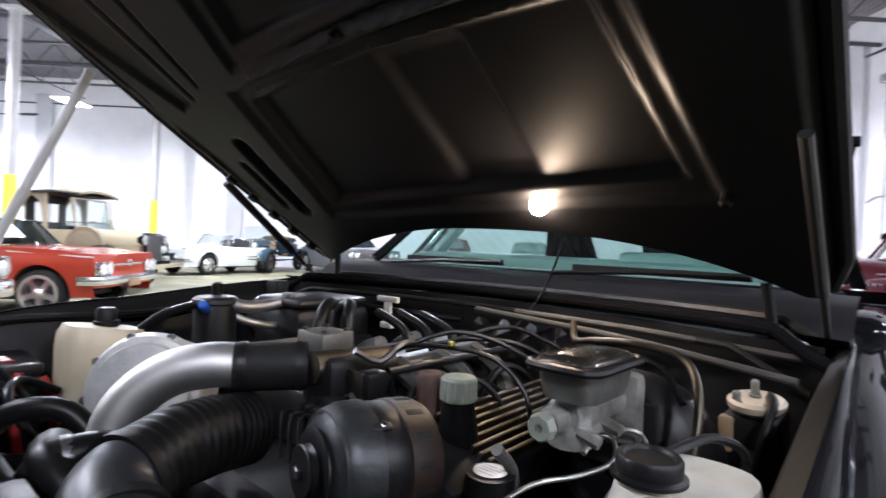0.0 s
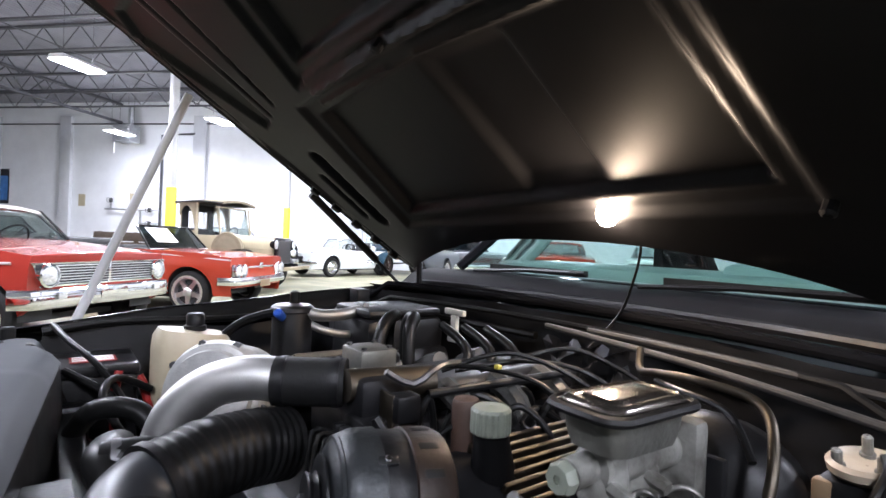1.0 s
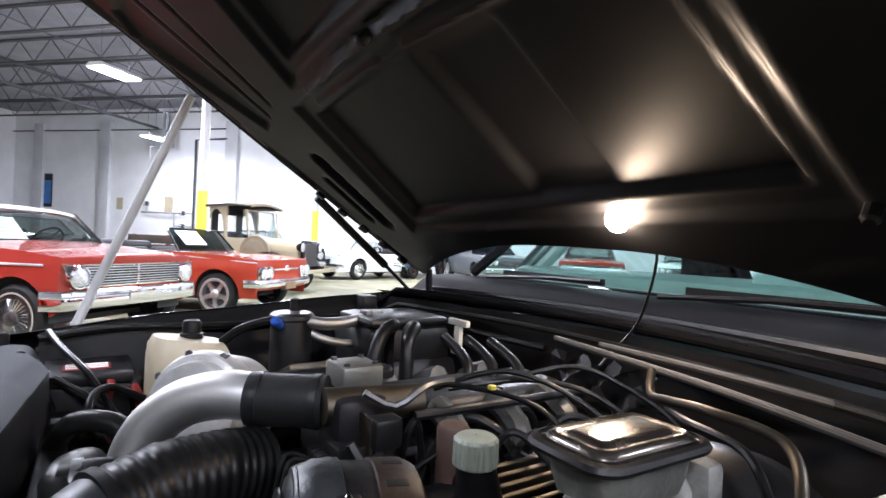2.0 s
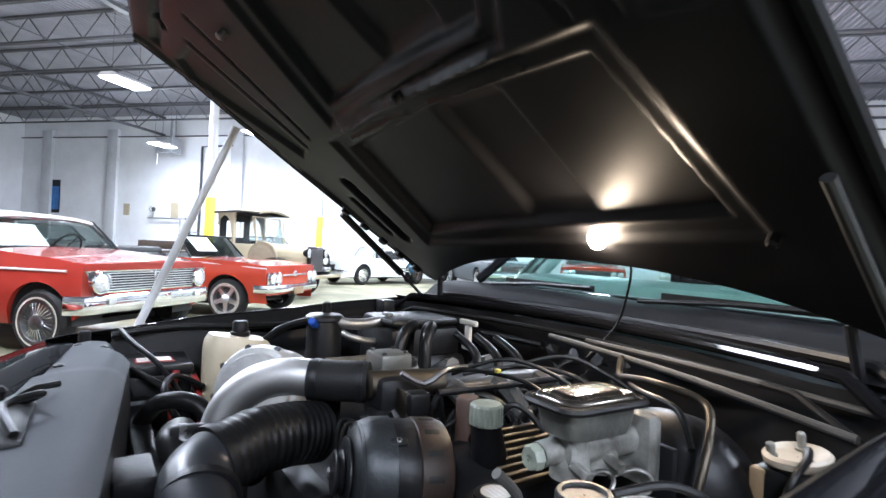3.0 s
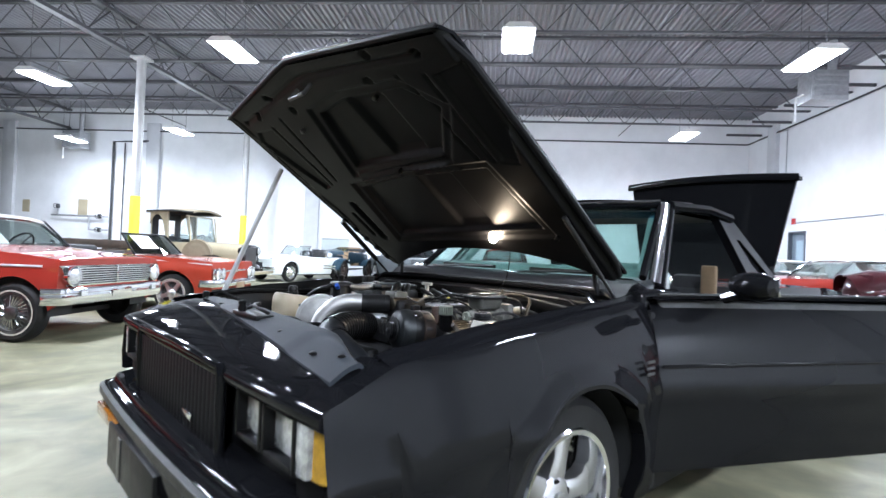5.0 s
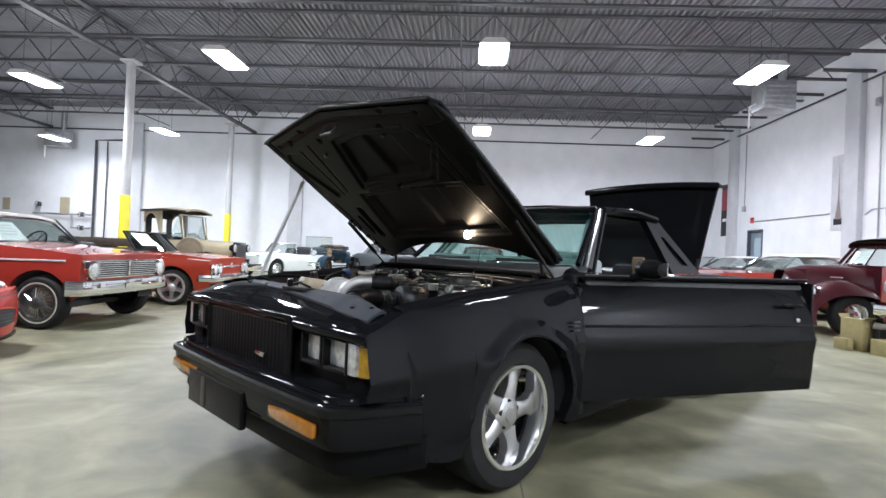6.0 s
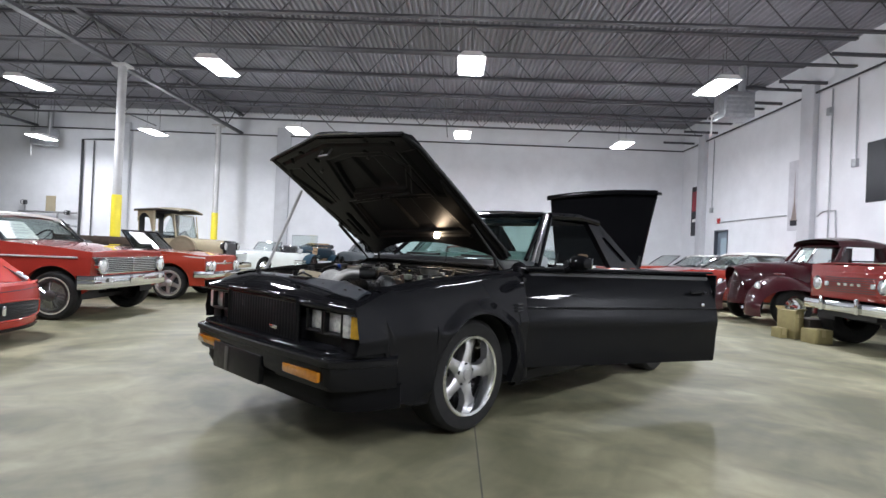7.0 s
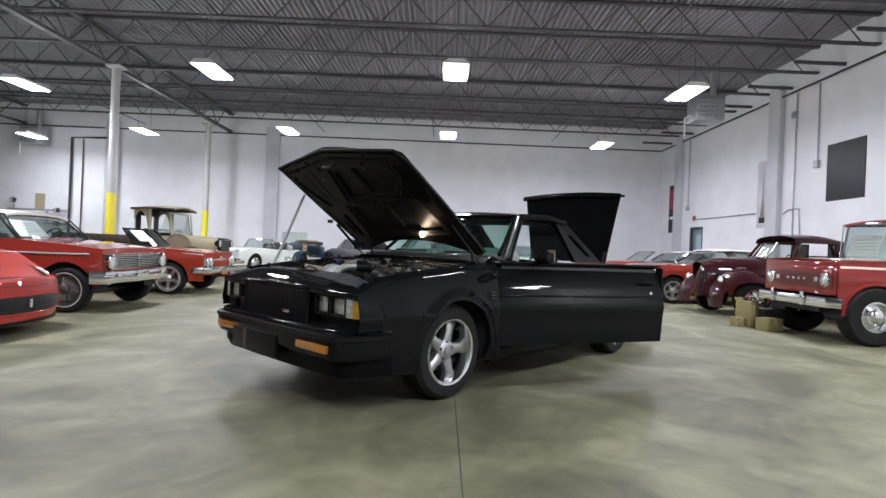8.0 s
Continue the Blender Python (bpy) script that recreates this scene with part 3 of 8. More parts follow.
def end_panel(u_edge, bulge, z0, z1, wf, m=16, k=6, rake=0.0, power=4):
    def fn(a, b):
        q, z = 2 * a - 1, z0 + (z1 - z0) * b
        return (u_edge + bulge * (1 - abs(q) ** power) + rake * (z - z0), wf(z) * q, z)
    return MB().grid(fn, m, k)


def well(side, uc, r, zc, v0, v1):
    """Dark wheel-arch liner."""
    return MB().grid(lambda a, b: (uc + r * math.cos(math.pi * (1.08 * a - 0.04)), side * (v0 + (v1 - v0) * b), zc + r * math.sin(math.pi * (1.08 * a - 0.04))), 14, 2)


def sweep(path, prof, closed=True):
    """A profile (outward, up) carried along a path of (x, y, z, nx, ny): n is the outward way in plan."""
    k = len(prof)
    pts = [(x + nx * o, y + ny * o, z + h) for x, y, z, nx, ny in path for o, h in prof]
    fs = [(i * k + j, (i + 1) * k + j, (i + 1) * k + (j + 1) % k, i * k + (j + 1) % k) for i in range(len(path) - 1) for j in range(k if closed else k - 1)]
    fs += [tuple(range(k)), tuple((len(path) - 1) * k + j for j in range(k))[::-1]] if closed else []
    return MB().add(pts, fs)


def bumper_path(u, w, z, back=0.10, turn=0.25, n=16):
    """Along the front from right to left, ends swept back; u negative way: pass a mirrored back."""
    out = []
    for i in range(n + 1):
        q = 2 * i / n - 1
        e = max(0, (abs(q) - 1 + turn) / turn)
        x = u - back * e * e - 0.03 * q * q * (1 if back > 0 else -1)
        ny = math.copysign(e * 0.7, q)
        nx = math.sqrt(1 - min(ny * ny, 0.95)) * (1 if back > 0 else -1)
        out.append((x, w * q, z, nx, ny))
    return out


TYRES = {}


def wheel_set(kind, r, w, rim):
    """Meshes of one wheel: rim face outward along +y."""
    key = (kind, r, w)
    if key in TYRES:
        return TYRES[key]
    t = MB().lathe([(rim, -w / 2), (rim + 0.02, -w / 2 - 0.006), (r - 0.035, -w / 2 - 0.004), (r - 0.008, -w / 2 + 0.02), (r, -w / 2 + 0.035), (r, w / 2 - 0.035), (r - 0.008, w / 2 - 0.02), (r - 0.035, w / 2 + 0.004), (rim + 0.02, w / 2 + 0.006), (rim, w / 2)], AX_Y, 36, True)
    out = [("tyre", t.mesh("tyre", M_TYRE), "")]
    if kind in ("wire", "wire_white"):
        b = MB().lathe([(rim, w / 2 - 0.02), (rim + 0.012, w / 2 + 0.008), (rim - 0.012, w / 2 + 0.008), (rim - 0.03, w / 2 - 0.03), (0.075, w / 2 + 0.0), (0.07, w / 2 + 0.025), (0.045, w / 2 + 0.04), (0.001, w / 2 + 0.045)], AX_Y, 32)
        out.append(("hubcap", b.mesh("hubcap", M_STEEL), "chrome wire-style hubcap"))
        sp = MB().tube([(0.07, w / 2 + 0.014, 0), ((rim - 0.02) * math.cos(0.12), w / 2 + 0.0, (rim - 0.02) * math.sin(0.12))], 0.004, 4).mesh("spoke", M_CHROME)
        for k in range(28):
            out.append(("spoke", sp, pose(0, 0, 0, 0, 360 * k / 28, 0)))
        if kind == "wire_white":
            out.append(("whitewall", MB().lathe([(rim + 0.02, w / 2 + 0.0078), (rim + 0.038, w / 2 + 0.0088)], AX_Y, 36).mesh("whitewall", M_WHITEPL), "white tyre band"))
    elif kind == "mag":
        b = MB().lathe([(rim, w / 2 - 0.03), (rim + 0.008, w / 2 + 0.006), (rim - 0.012, w / 2 + 0.006), (rim - 0.028, w / 2 - 0.05)], AX_Y, 32)
        for k in range(5):
            b.prism([(-0.040, 0.05), (0.040, 0.05), (0.028, rim - 0.06), (0.040, rim - 0.012), (-0.040, rim - 0.012), (-0.028, rim - 0.06)], w / 2 - 0.05, w / 2 - 0.012, pose(0, 0, 0, 0, 72 * k, 0) @ AX_Y)
        b.lathe([(0.07, w / 2 - 0.03), (0.065, w / 2 + 0.0), (0.03, w / 2 + 0.02), (0.001, w / 2 + 0.02)], AX_Y, 20)
        out.append(("rim", b.mesh("rim", M_WHEEL), "satin five-spoke rim"))
        # the rim's back dish, coloured dark for the shade in the recess
        out.append(("drum", MB().lathe([(rim - 0.028, w / 2 - 0.052), (0.03, w / 2 - 0.06)], AX_Y, 24).mesh("drum", M_DARKIN), "dark brake drum"))
        out.append(("whitewall", MB().lathe([(rim + 0.012, w / 2 + 0.0075), (rim + 0.03, w / 2 + 0.0085)], AX_Y, 36).mesh("whitewall", M_WHITEPL), "thin white tyre band"))
    elif kind == "steel":
        b = MB().lathe([(rim, w / 2 - 0.02), (rim + 0.008, w / 2 + 0.006), (rim - 0.012, w / 2 + 0.006), (rim - 0.04, w / 2 - 0.04), (0.11, w / 2 - 0.02), (0.1, w / 2 + 0.01), (0.06, w / 2 + 0.035), (0.001, w / 2 + 0.04)], AX_Y, 32)
        out.append(("hubcap", b.mesh("hubcap", M_CHROME), "chrome hubcap"))
    elif kind == "wood":
        b = MB().lathe([(rim, -0.03), (rim + 0.01, 0.03), (rim - 0.04, 0.03), (rim - 0.04, -0.03)], AX_Y, 32, True)
        for k in range(12):
            a = 2 * math.pi * k / 12
            b.tube([(0.04 * math.cos(a), 0, 0.04 * math.sin(a)), ((rim - 0.02) * math.cos(a), 0, (rim - 0.02) * math.sin(a))], 0.016, 6)
        b.lathe([(0.07, -0.05), (0.07, 0.05), (0.04, 0.08), (0.001, 0.08)], AX_Y, 16)
        out.append(("spokes", b.mesh("spokes", mat("spoke_paint", (0.05, 0.035, 0.03), 0.4)), "dark painted spokes"))
    TYRES[key] = out
    return out


def put_wheel(car, kind, u, v, r, w, rim, turn=0.0):
    items = wheel_set(kind, r, w, rim)
    m = pose(u, v, r, 0, 0, turn if v > 0 else 180 + turn)
    top = part("wheel", items[1][1], None, car, items[1][2], m)
    for i, (nm, me, lb) in enumerate(items):
        if i != 1:
            part(nm, me, None, top, lb if isinstance(lb, str) else "", None if isinstance(lb, str) else lb)
    return top


def rect_lens(u, v0, v1, z0, z1, d=0.02):
    return MB().box(u - d, u, v0, v1, z0, z1, 0.01)


def round_lamp(car, u, v, z, r, ring=M_CHROME):
    lamp = part("headlight", MB().lathe([(r, 0), (r * 0.95, 0.02), (r * 0.7, 0.035), (0.001, 0.045)], pose(u, v, z) @ AX_X, 24), M_LENS, car, "round glass headlamp")
    part("bezel", MB().lathe([(r - 0.004, 0.0), (r + 0.004, 0.03), (r + 0.022, 0.022), (r + 0.026, -0.03), (r - 0.004, -0.03)], pose(u, v, z) @ AX_X, 28, True), ring, lamp, "chrome headlamp ring")
    return lamp


def steering(car, u, v, z, r=0.19, tilt=60, material=None):
    n = 24
    ring = MB().lathe([(r + 0.012 * math.cos(a), 0.012 * math.sin(a)) for a in (0, 1.05, 2.1, 3.14, 4.19, 5.24)], pose(u, v, z, 0, -tilt, 0), n, True)
    for k in range(3):
        a = 2.09 * k + 0.5
        p = pose(u, v, z, 0, -tilt, 0)
        ring.tube([p @ Vector((0, 0, 0)), p @ Vector((r * math.cos(a), r * math.sin(a), 0))], 0.008, 6)
    return part("steering_wheel", ring, material or M_PLASTIC, car, "thin-rimmed steering wheel")


def windscreen(car, ub, zb, wb, ut, zt, wt, material, bow=0.08, frame=M_CHROME, fr=0.016, name="windscreen", bow_left=None):
    """A bowed pane from its foot to its head, with frame bars."""
    def fn(a, b):
        q = 2 * a - 1
        u, z, w = ub + (ut - ub) * b, zb + (zt - zb) * b, wb + (wt - wb) * b
        k = bow if q < 0 or bow_left is None else bow_left
        return (u - k * q * q * (1 if ut < ub else -1), w * q, z)
    p = part(name, MB().slab(fn, 12, 4, (-0.005, 0, 0)), material, car, "clear curved glass")
    f = MB()
    f.tube([fn(i / 12, 1) for i in range(13)], fr, 6)
    f.tube([fn(0, i / 4) for i in range(5)], fr, 6)
    f.tube([fn(1, i / 4) for i in range(5)], fr, 6)
    part("frame", f, frame, p, "")
    return p


def seat(car, u, v, w, material, z=0.35, back=0.55, deep=0.5):
    s = part("seat", MB().box(u - deep / 2, u + deep / 2, v - w / 2, v + w / 2, z, z + 0.2, 0.05), material, car)
    part("backrest", MB().box(-0.07, 0.07, -w / 2, w / 2, 0, back, 0.05, m=pose(u - deep / 2, v, z + 0.12, 0, -14, 0)), material, s)
    return s


def price_sheet(car, u, v, z, w, h, tilt, yaw=0.0):
    """A white sheet with grey print behind the glass."""
    m = pose(u, v, z, 0, -tilt, yaw)
    s = part("price_sheet", MB().box(-0.002, 0.002, -w / 2, w / 2, 0, h, m=m), M_PAPER, car, "white paper sheet with grey print")
    b = MB()
    for k in range(4):
        zz = h * (0.78 - 0.16 * k)
        b.box(0.0022, 0.003, -w * (0.36 - 0.05 * (k % 2)), w * 0.36, zz, zz + h * 0.05, m=m)
    part("print", b, M_INK, s)
    return s


def paint(name, c, var=0.08):
    return mat(name, c, 0.45, 0, 1.0, var=var, scale=2.5, spec=0.1, coat_rough=0.025, bump=0.02, bump_scale=6)


def base_car(name, label, m, P):
    """Sides, bonnet, deck, ends, floor and wheels of a car from a table of measures."""
    car = thing(name, label, P.get("category", "car"), m, P.get("group", ""))
    col, uf, ur, wb, w = P["paint"], P["uf"], P["ur"], P["wb"], P["w"]
    r, ar, zc = P["r"], P["arch"], P["r"] + 0.02
    top, low = P["top"], P.get("low", 0.22)
    prof = P.get("prof", [(0.15, 0.90), (0.35, 0.97), (0.6, 1.0), (0.8, 0.985), (0.95, 0.94)])
    tf, tr = P.get("taper_f", 0.06), P.get("taper_r", 0.06)

    def vf(u, z):
        k = lerp(z, prof)
        return w * k - tf * ease((u - uf + 0.8) / 0.8) ** 2 - tr * ease((ur + 0.9 - u) / 0.9) ** 2
    fa = P.get("front_axle", 0.0)
    arches = [(fa, ar, zc), (-wb, ar, zc)]
    gap0, gap1 = P["cabin"]
    for s, nm in ((1, "left"), (-1, "right")):
        part("body_side", side_panel(s, ur, uf, top, P.get("side_low", low), vf, arches, 30), col, car)
        for a in arches:
            part("wheel_arch", well(s, a[0], ar - 0.005, zc, w * 0.55, w * 0.93), M_DARKIN, car)
    part("bonnet", top_panel(gap0, uf, top, lambda u: vf(u, top(u)), P.get("crown", 0.03)), col, car)
    part("rear_deck", top_panel(ur, gap1, top, lambda u: vf(u, top(u)), P.get("crown_r", 0.03)), col, car)
    part("front_panel", MB().grid(P["nose"], 28, 12) if "nose" in P else end_panel(uf, P.get("bulge", 0.05), P.get("front_low", low), top(uf), lambda z: vf(uf, z), power=P.get("power", 4)), P.get("front_paint", col), car)
    if "nose" not in P:
        pw, bg, cr = P.get("power", 4), P.get("bulge", 0.05), P.get("crown", 0.03)
        part("bonnet_lip", MB().grid(lambda a, b: (uf - 0.004 + (bg * (1 - abs(2 * a - 1) ** pw) + 0.005) * math.sin(math.pi / 2 * b), vf(uf, top(uf)) * (2 * a - 1), top(uf) - 0.002 + (cr * (1 - (2 * a - 1) ** 2) + 0.002) * math.cos(math.pi / 2 * b)), 24, 6), P.get("front_paint", col), car)
    part("rear_panel", end_panel(ur, -0.05, low, top(ur), lambda z: vf(ur, z)), col, car)
    part("floor_pan", MB().box(ur + 0.05, uf - 0.5, -w * 0.75, w * 0.75, 0.2, 0.26), M_DARKIN, car)
    part("cabin_floor", MB().box(gap1, gap0, -w * 0.9, w * 0.9, 0.26, 0.34), M_DARKIN, car)
    for g in (gap0, gap1):
        part("bulkhead", MB().box(g - 0.02, g + 0.02, -w * 0.86, w * 0.86, 0.3, top(g) - 0.01), M_DARKIN, car)
    part("dashboard", MB().box(gap0 - 0.32, gap0 - 0.02, -w * 0.86, w * 0.86, top(gap0) - 0.2, top(gap0) + 0.01, 0.05), P.get("dash", M_DARKIN), car)
    for s in (1, -1):
        part("cabin_side", MB().box(gap1, gap0, s * (w * 0.84 - 0.02), s * (w * 0.84 + 0.02), 0.3, top((gap0 + gap1) / 2) - 0.015), P.get("trim", M_DARKIN), car)
    kinds = P.get("wheel", "steel")
    for u in (fa, -wb):
        for s in (1, -1):
            put_wheel(car, kinds, u, s * (w - 0.11), r, P.get("tw", 0.17), P.get("rim", 0.2), 0)
    return car, vf


def hard_top(car, vf, A, B, C, D, roof, z_drop=0.0, side_glass=True, crown=0.05, pillar=None, glass=None):
    """A: windscreen foot, B: head, C: roof's rear edge, D: rear screen's foot; each (u, half width, z)."""
    glass = glass or M_GLASS
    windscreen(car, A[0], A[2], A[1], B[0], B[2], B[1], glass)

    def rf(a, b):
        q = 2 * b - 1
        u = B[0] + (C[0] - B[0]) * a
        w = B[1] + (C[1] - B[1]) * a
        z = B[2] + (C[2] - B[2]) * a + crown * (1 - abs(q) ** 3) + 0.03 * math.sin(math.pi * a)
        return (u, w * q, z)
    part("roof", MB().slab(rf, 12, 12, (0, 0, -0.035)), roof, car)
    windscreen(car, D[0], D[2], D[1], C[0], C[2], C[1], glass, 0.06, pillar or roof, 0.02, "rear_screen")
    for s in (1, -1):
        k = 0.22
        quad = [(C[0] + k, s * (C[1] + 0.01), C[2] + 0.01), (C[0] - 0.02, s * C[1], C[2] + 0.01), (D[0] - 0.02, s * (D[1] + 0.02), D[2]), (D[0] + k + 0.25, s * (D[1] + 0.03), D[2])]
        part("rear_pillar", MB().add(quad + [(x, y - s * 0.05, z) for x, y, z in quad], [(0, 1, 2, 3), (7, 6, 5, 4), (0, 4, 5, 1), (1, 5, 6, 2), (2, 6, 7, 3), (3, 7, 4, 0)]), roof, car)
        part("drip_rail", MB().tube([(A[0] - 0.05, s * A[1], A[2]), (B[0], s * (B[1] + 0.005), B[2]), (C[0] + 0.1, s * (C[1] + 0.005), C[2] + 0.01)], 0.014, 6), M_CHROME, car, "chrome drip rail")
        if side_glass:
            g = [(A[0] - 0.12, s * (A[1] + 0.02), A[2]), (B[0] - 0.02, s * B[1], B[2] - 0.02), (C[0] + k, s * C[1], C[2] - 0.02), (D[0] + k + 0.25, s * (D[1] + 0.02), D[2])]
            part("side_window", MB().add(g + [(x, y - s * 0.005, z) for x, y, z in g], [(0, 1, 2, 3), (7, 6, 5, 4)]), glass, car)

# ---------------------------------------------------------------- the black coupe
HERO_POSE = pose(0.305, 1.2, 0, 0, 0, -132.4)
hero = thing("black_coupe", "glossy black two-door coupe with raised bonnet, open door and open boot", "car", HERO_POSE)
H_ARCH = [(0.02, 0.385, 0.33), (-2.743, 0.385, 0.33)]
H_PROF = [(0.18, 0.80), (0.26, 0.845), (0.40, 0.868), (0.58, 0.880), (0.625, 0.898), (0.655, 0.888), (0.69, 0.879), (0.73, 0.872), (0.77, 0.863), (0.81, 0.852), (0.85, 0.839), (0.89, 0.825), (0.93, 0.810), (0.97, 0.794), (1.0, 0.780)]


def h_v(u, z):
    flare = 0.018 * max(0, 1 - abs(math.hypot(u - 0.02, z - 0.33) - 0.40) / 0.07) * (z > 0.3)
    return lerp(z, H_PROF) + flare - 0.012 * ease((u - 0.45) / 0.5) - 0.06 * ease((-3.0 - u) / 1.1)


def h_top(u):
    return soft(u, [(-4.05, 0.93), (-3.3, 0.98), (-2.4, 0.995), (-0.6, 0.982), (-0.2, 0.95), (0.3, 0.912), (0.7, 0.865), (0.95, 0.785)])


def shoulder(u):
    return 0.034 * (1 - ease((u - 0.50) / 0.24)) + 0.001


for s in (1, -1):
    part("fender", side_panel(s, -0.47, 0.93, h_top, lambda u: 0.24 + 0.05 * ease((u - 0.45) / 0.25) + 0.27 * ease((u - 0.715) / 0.02), h_v, H_ARCH, 40, 14, roll=shoulder), M_BLACK, hero)

    def fender_top(a, b, s=s):
        u = -0.47 + 1.22 * a
        vo, vi = h_v(u, h_top(u)) - shoulder(u), 0.752
        v = vo + (vi - vo) * b
        return (u, s * v, h_top(u) + 0.016 * math.sin(math.pi * b * 0.6))
    part("fender_top", MB().grid(fender_top, 24, 5), M_BLACK, hero)
    part("fender_gutter", MB().grid(lambda a, b, s=s: (-0.45 + 1.05 * a, s * (0.752 - 0.030 * ease(b * 2)), h_top(-0.45 + 1.05 * a) + 0.012 - 0.05 * b), 20, 3), M_RUBBER, hero)
    part("inner_fender", MB().grid(lambda a, b, s=s: (-0.45 + 1.05 * a, s * (0.722 - 0.12 * ease(b)), h_top(-0.45 + 1.05 * a) - 0.035 - 0.45 * b + 0.02 * math.sin(9 * a + 5 * b)), 18, 6), M_BAYBLACK, hero)
    part("wheel_arch", well(s, 0.02, 0.40, 0.33, 0.50, 0.83), M_DARKIN, hero)
    part("quarter_panel", side_panel(s, -4.02, -1.9, h_top, lambda u: 0.26 if u > -3.2 else 0.34, h_v, H_ARCH, 40, 16), M_BLACK, hero)
    part("wheel_arch", well(s, -2.743, 0.40, 0.33, 0.50, 0.83), M_DARKIN, hero)
    part("rocker", side_panel(s, -1.9, -0.47, lambda u: 0.33, 0.19, lambda u, z: h_v(u, z) - 0.03, (), 4, 3), M_BLACK, hero)
    for u in (-0.3, -0.05, 0.2, 0.42, 0.6):
        part("fender_bolt", MB().lathe([(0.008, 0), (0.008, 0.006), (0.006, 0.008), (0.001, 0.008)], pose(u, s * 0.737, h_top(u) - 0.028, s * 60), 8), M_BAYBLACK, hero)
part("closed_door", side_panel(-1, -1.9, -0.475, h_top, 0.30, h_v, (), 20, 14), M_BLACK, hero)

# floor, firewall, bay floor, cabin tub
part("floor_pan", MB().box(-4.0, -0.45, -0.7, 0.7, 0.2, 0.27), M_DARKIN, hero)
part("bay_floor", MB().box(-0.45, 0.72, -0.6, 0.6, 0.24, 0.30), M_DARKIN, hero)
part("sill", MB().box(-1.9, -0.5, 0.72, 0.82, 0.22, 0.36, 0.02), M_BAYBLACK, hero)
for s in (1, -1):
    part("cowl_side", MB().box(-0.82, -0.45, min(s * 0.69, s * 0.80), max(s * 0.69, s * 0.80), 0.86, 1.005, 0.03, 3), M_BLACK, hero)
part("hinge_pillar", MB().box(-0.56, -0.47, 0.62, 0.83, 0.24, 0.93, 0.02), M_BAYBLACK, hero)
part("lock_pillar", MB().box(-2.0, -1.91, 0.66, 0.82, 0.24, 0.94, 0.02), M_BLACK, hero)


def lip(v):
    return -0.415 + 0.27 * v * v


part("firewall", MB().grid(lambda a, b: (lip(1.44 * a - 0.72) + 0.03 * b + 0.012 * math.sin(30 * a), 1.44 * a - 0.72, 0.968 - 0.65 * b), 24, 6), M_BAYBLACK, hero)
cow = MB()
cow.grid(lambda a, b: (lip(1.5 * a - 0.75) - (0.02 + (0.19 + 0.16 * (1.5 * a - 0.75) ** 2) * b), 1.5 * a - 0.75, 0.982 + 0.055 * ease(b) - 0.03 * math.sin(math.pi * min(b * 1.6, 1))), 24, 8)
part("cowl", cow, M_COWL, hero)
part("cowl_lip", MB().tube([(lip(v) + 0.0, v, 0.988 - 0.055 * ease((abs(v) - 0.64) / 0.10)) for v in [-0.75 + 1.50 * i / 30 for i in range(31)]], 0.012, 10), M_BLACK, hero, "rounded black cowl rail")
part("cowl_seal", MB().tube([(lip(v) + 0.045, v, 0.952 - 0.05 * ease((abs(v) - 0.60) / 0.10)) for v in [-0.71 + 1.42 * i / 24 for i in range(25)]], 0.007, 8), M_RUBBER, hero)
part("cowl_top", MB().grid(lambda a, b: (-0.565 + 0.11 * (1.5 * a - 0.75) ** 2 - 0.13 * b, 1.5 * a - 0.75, 0.988 + 0.052 * (1 - (1 - b) ** 2.2) - 0.05 * ease((abs(1.5 * a - 0.75) - 0.66) / 0.09)), 30, 8), M_BLACK, hero, "glossy black panel under the windscreen")
part("cowl_rib", MB().tube([(lip(v) - 0.125, v, 0.992 - 0.05 * ease((abs(v) - 0.64) / 0.10)) for v in [-0.75 + 1.50 * i / 30 for i in range(31)]], 0.012, 8), M_BAYBLACK, hero)
for v in (-0.52, -0.06, 0.33, 0.60):
    part("cowl_screw", MB().lathe([(0.009, 0), (0.009, 0.006), (0.005, 0.009), (0.001, 0.009)], pose(lip(v) - 0.06, v, 0.975), 8), M_STEEL, hero)
for v0, v1 in ((0.08, 0.56), (-0.55, -0.1)):
    wiper = part("wiper", MB().tube([(-0.58, v0, 1.04), (-0.61, (v0 + v1) / 2, 1.055), (-0.60, v1, 1.06)], 0.007, 6), M_PLASTIC, hero)
    part("blade", MB().box(-0.615, -0.607, v0 + 0.05, v1, 1.048, 1.066), M_RUBBER, wiper)

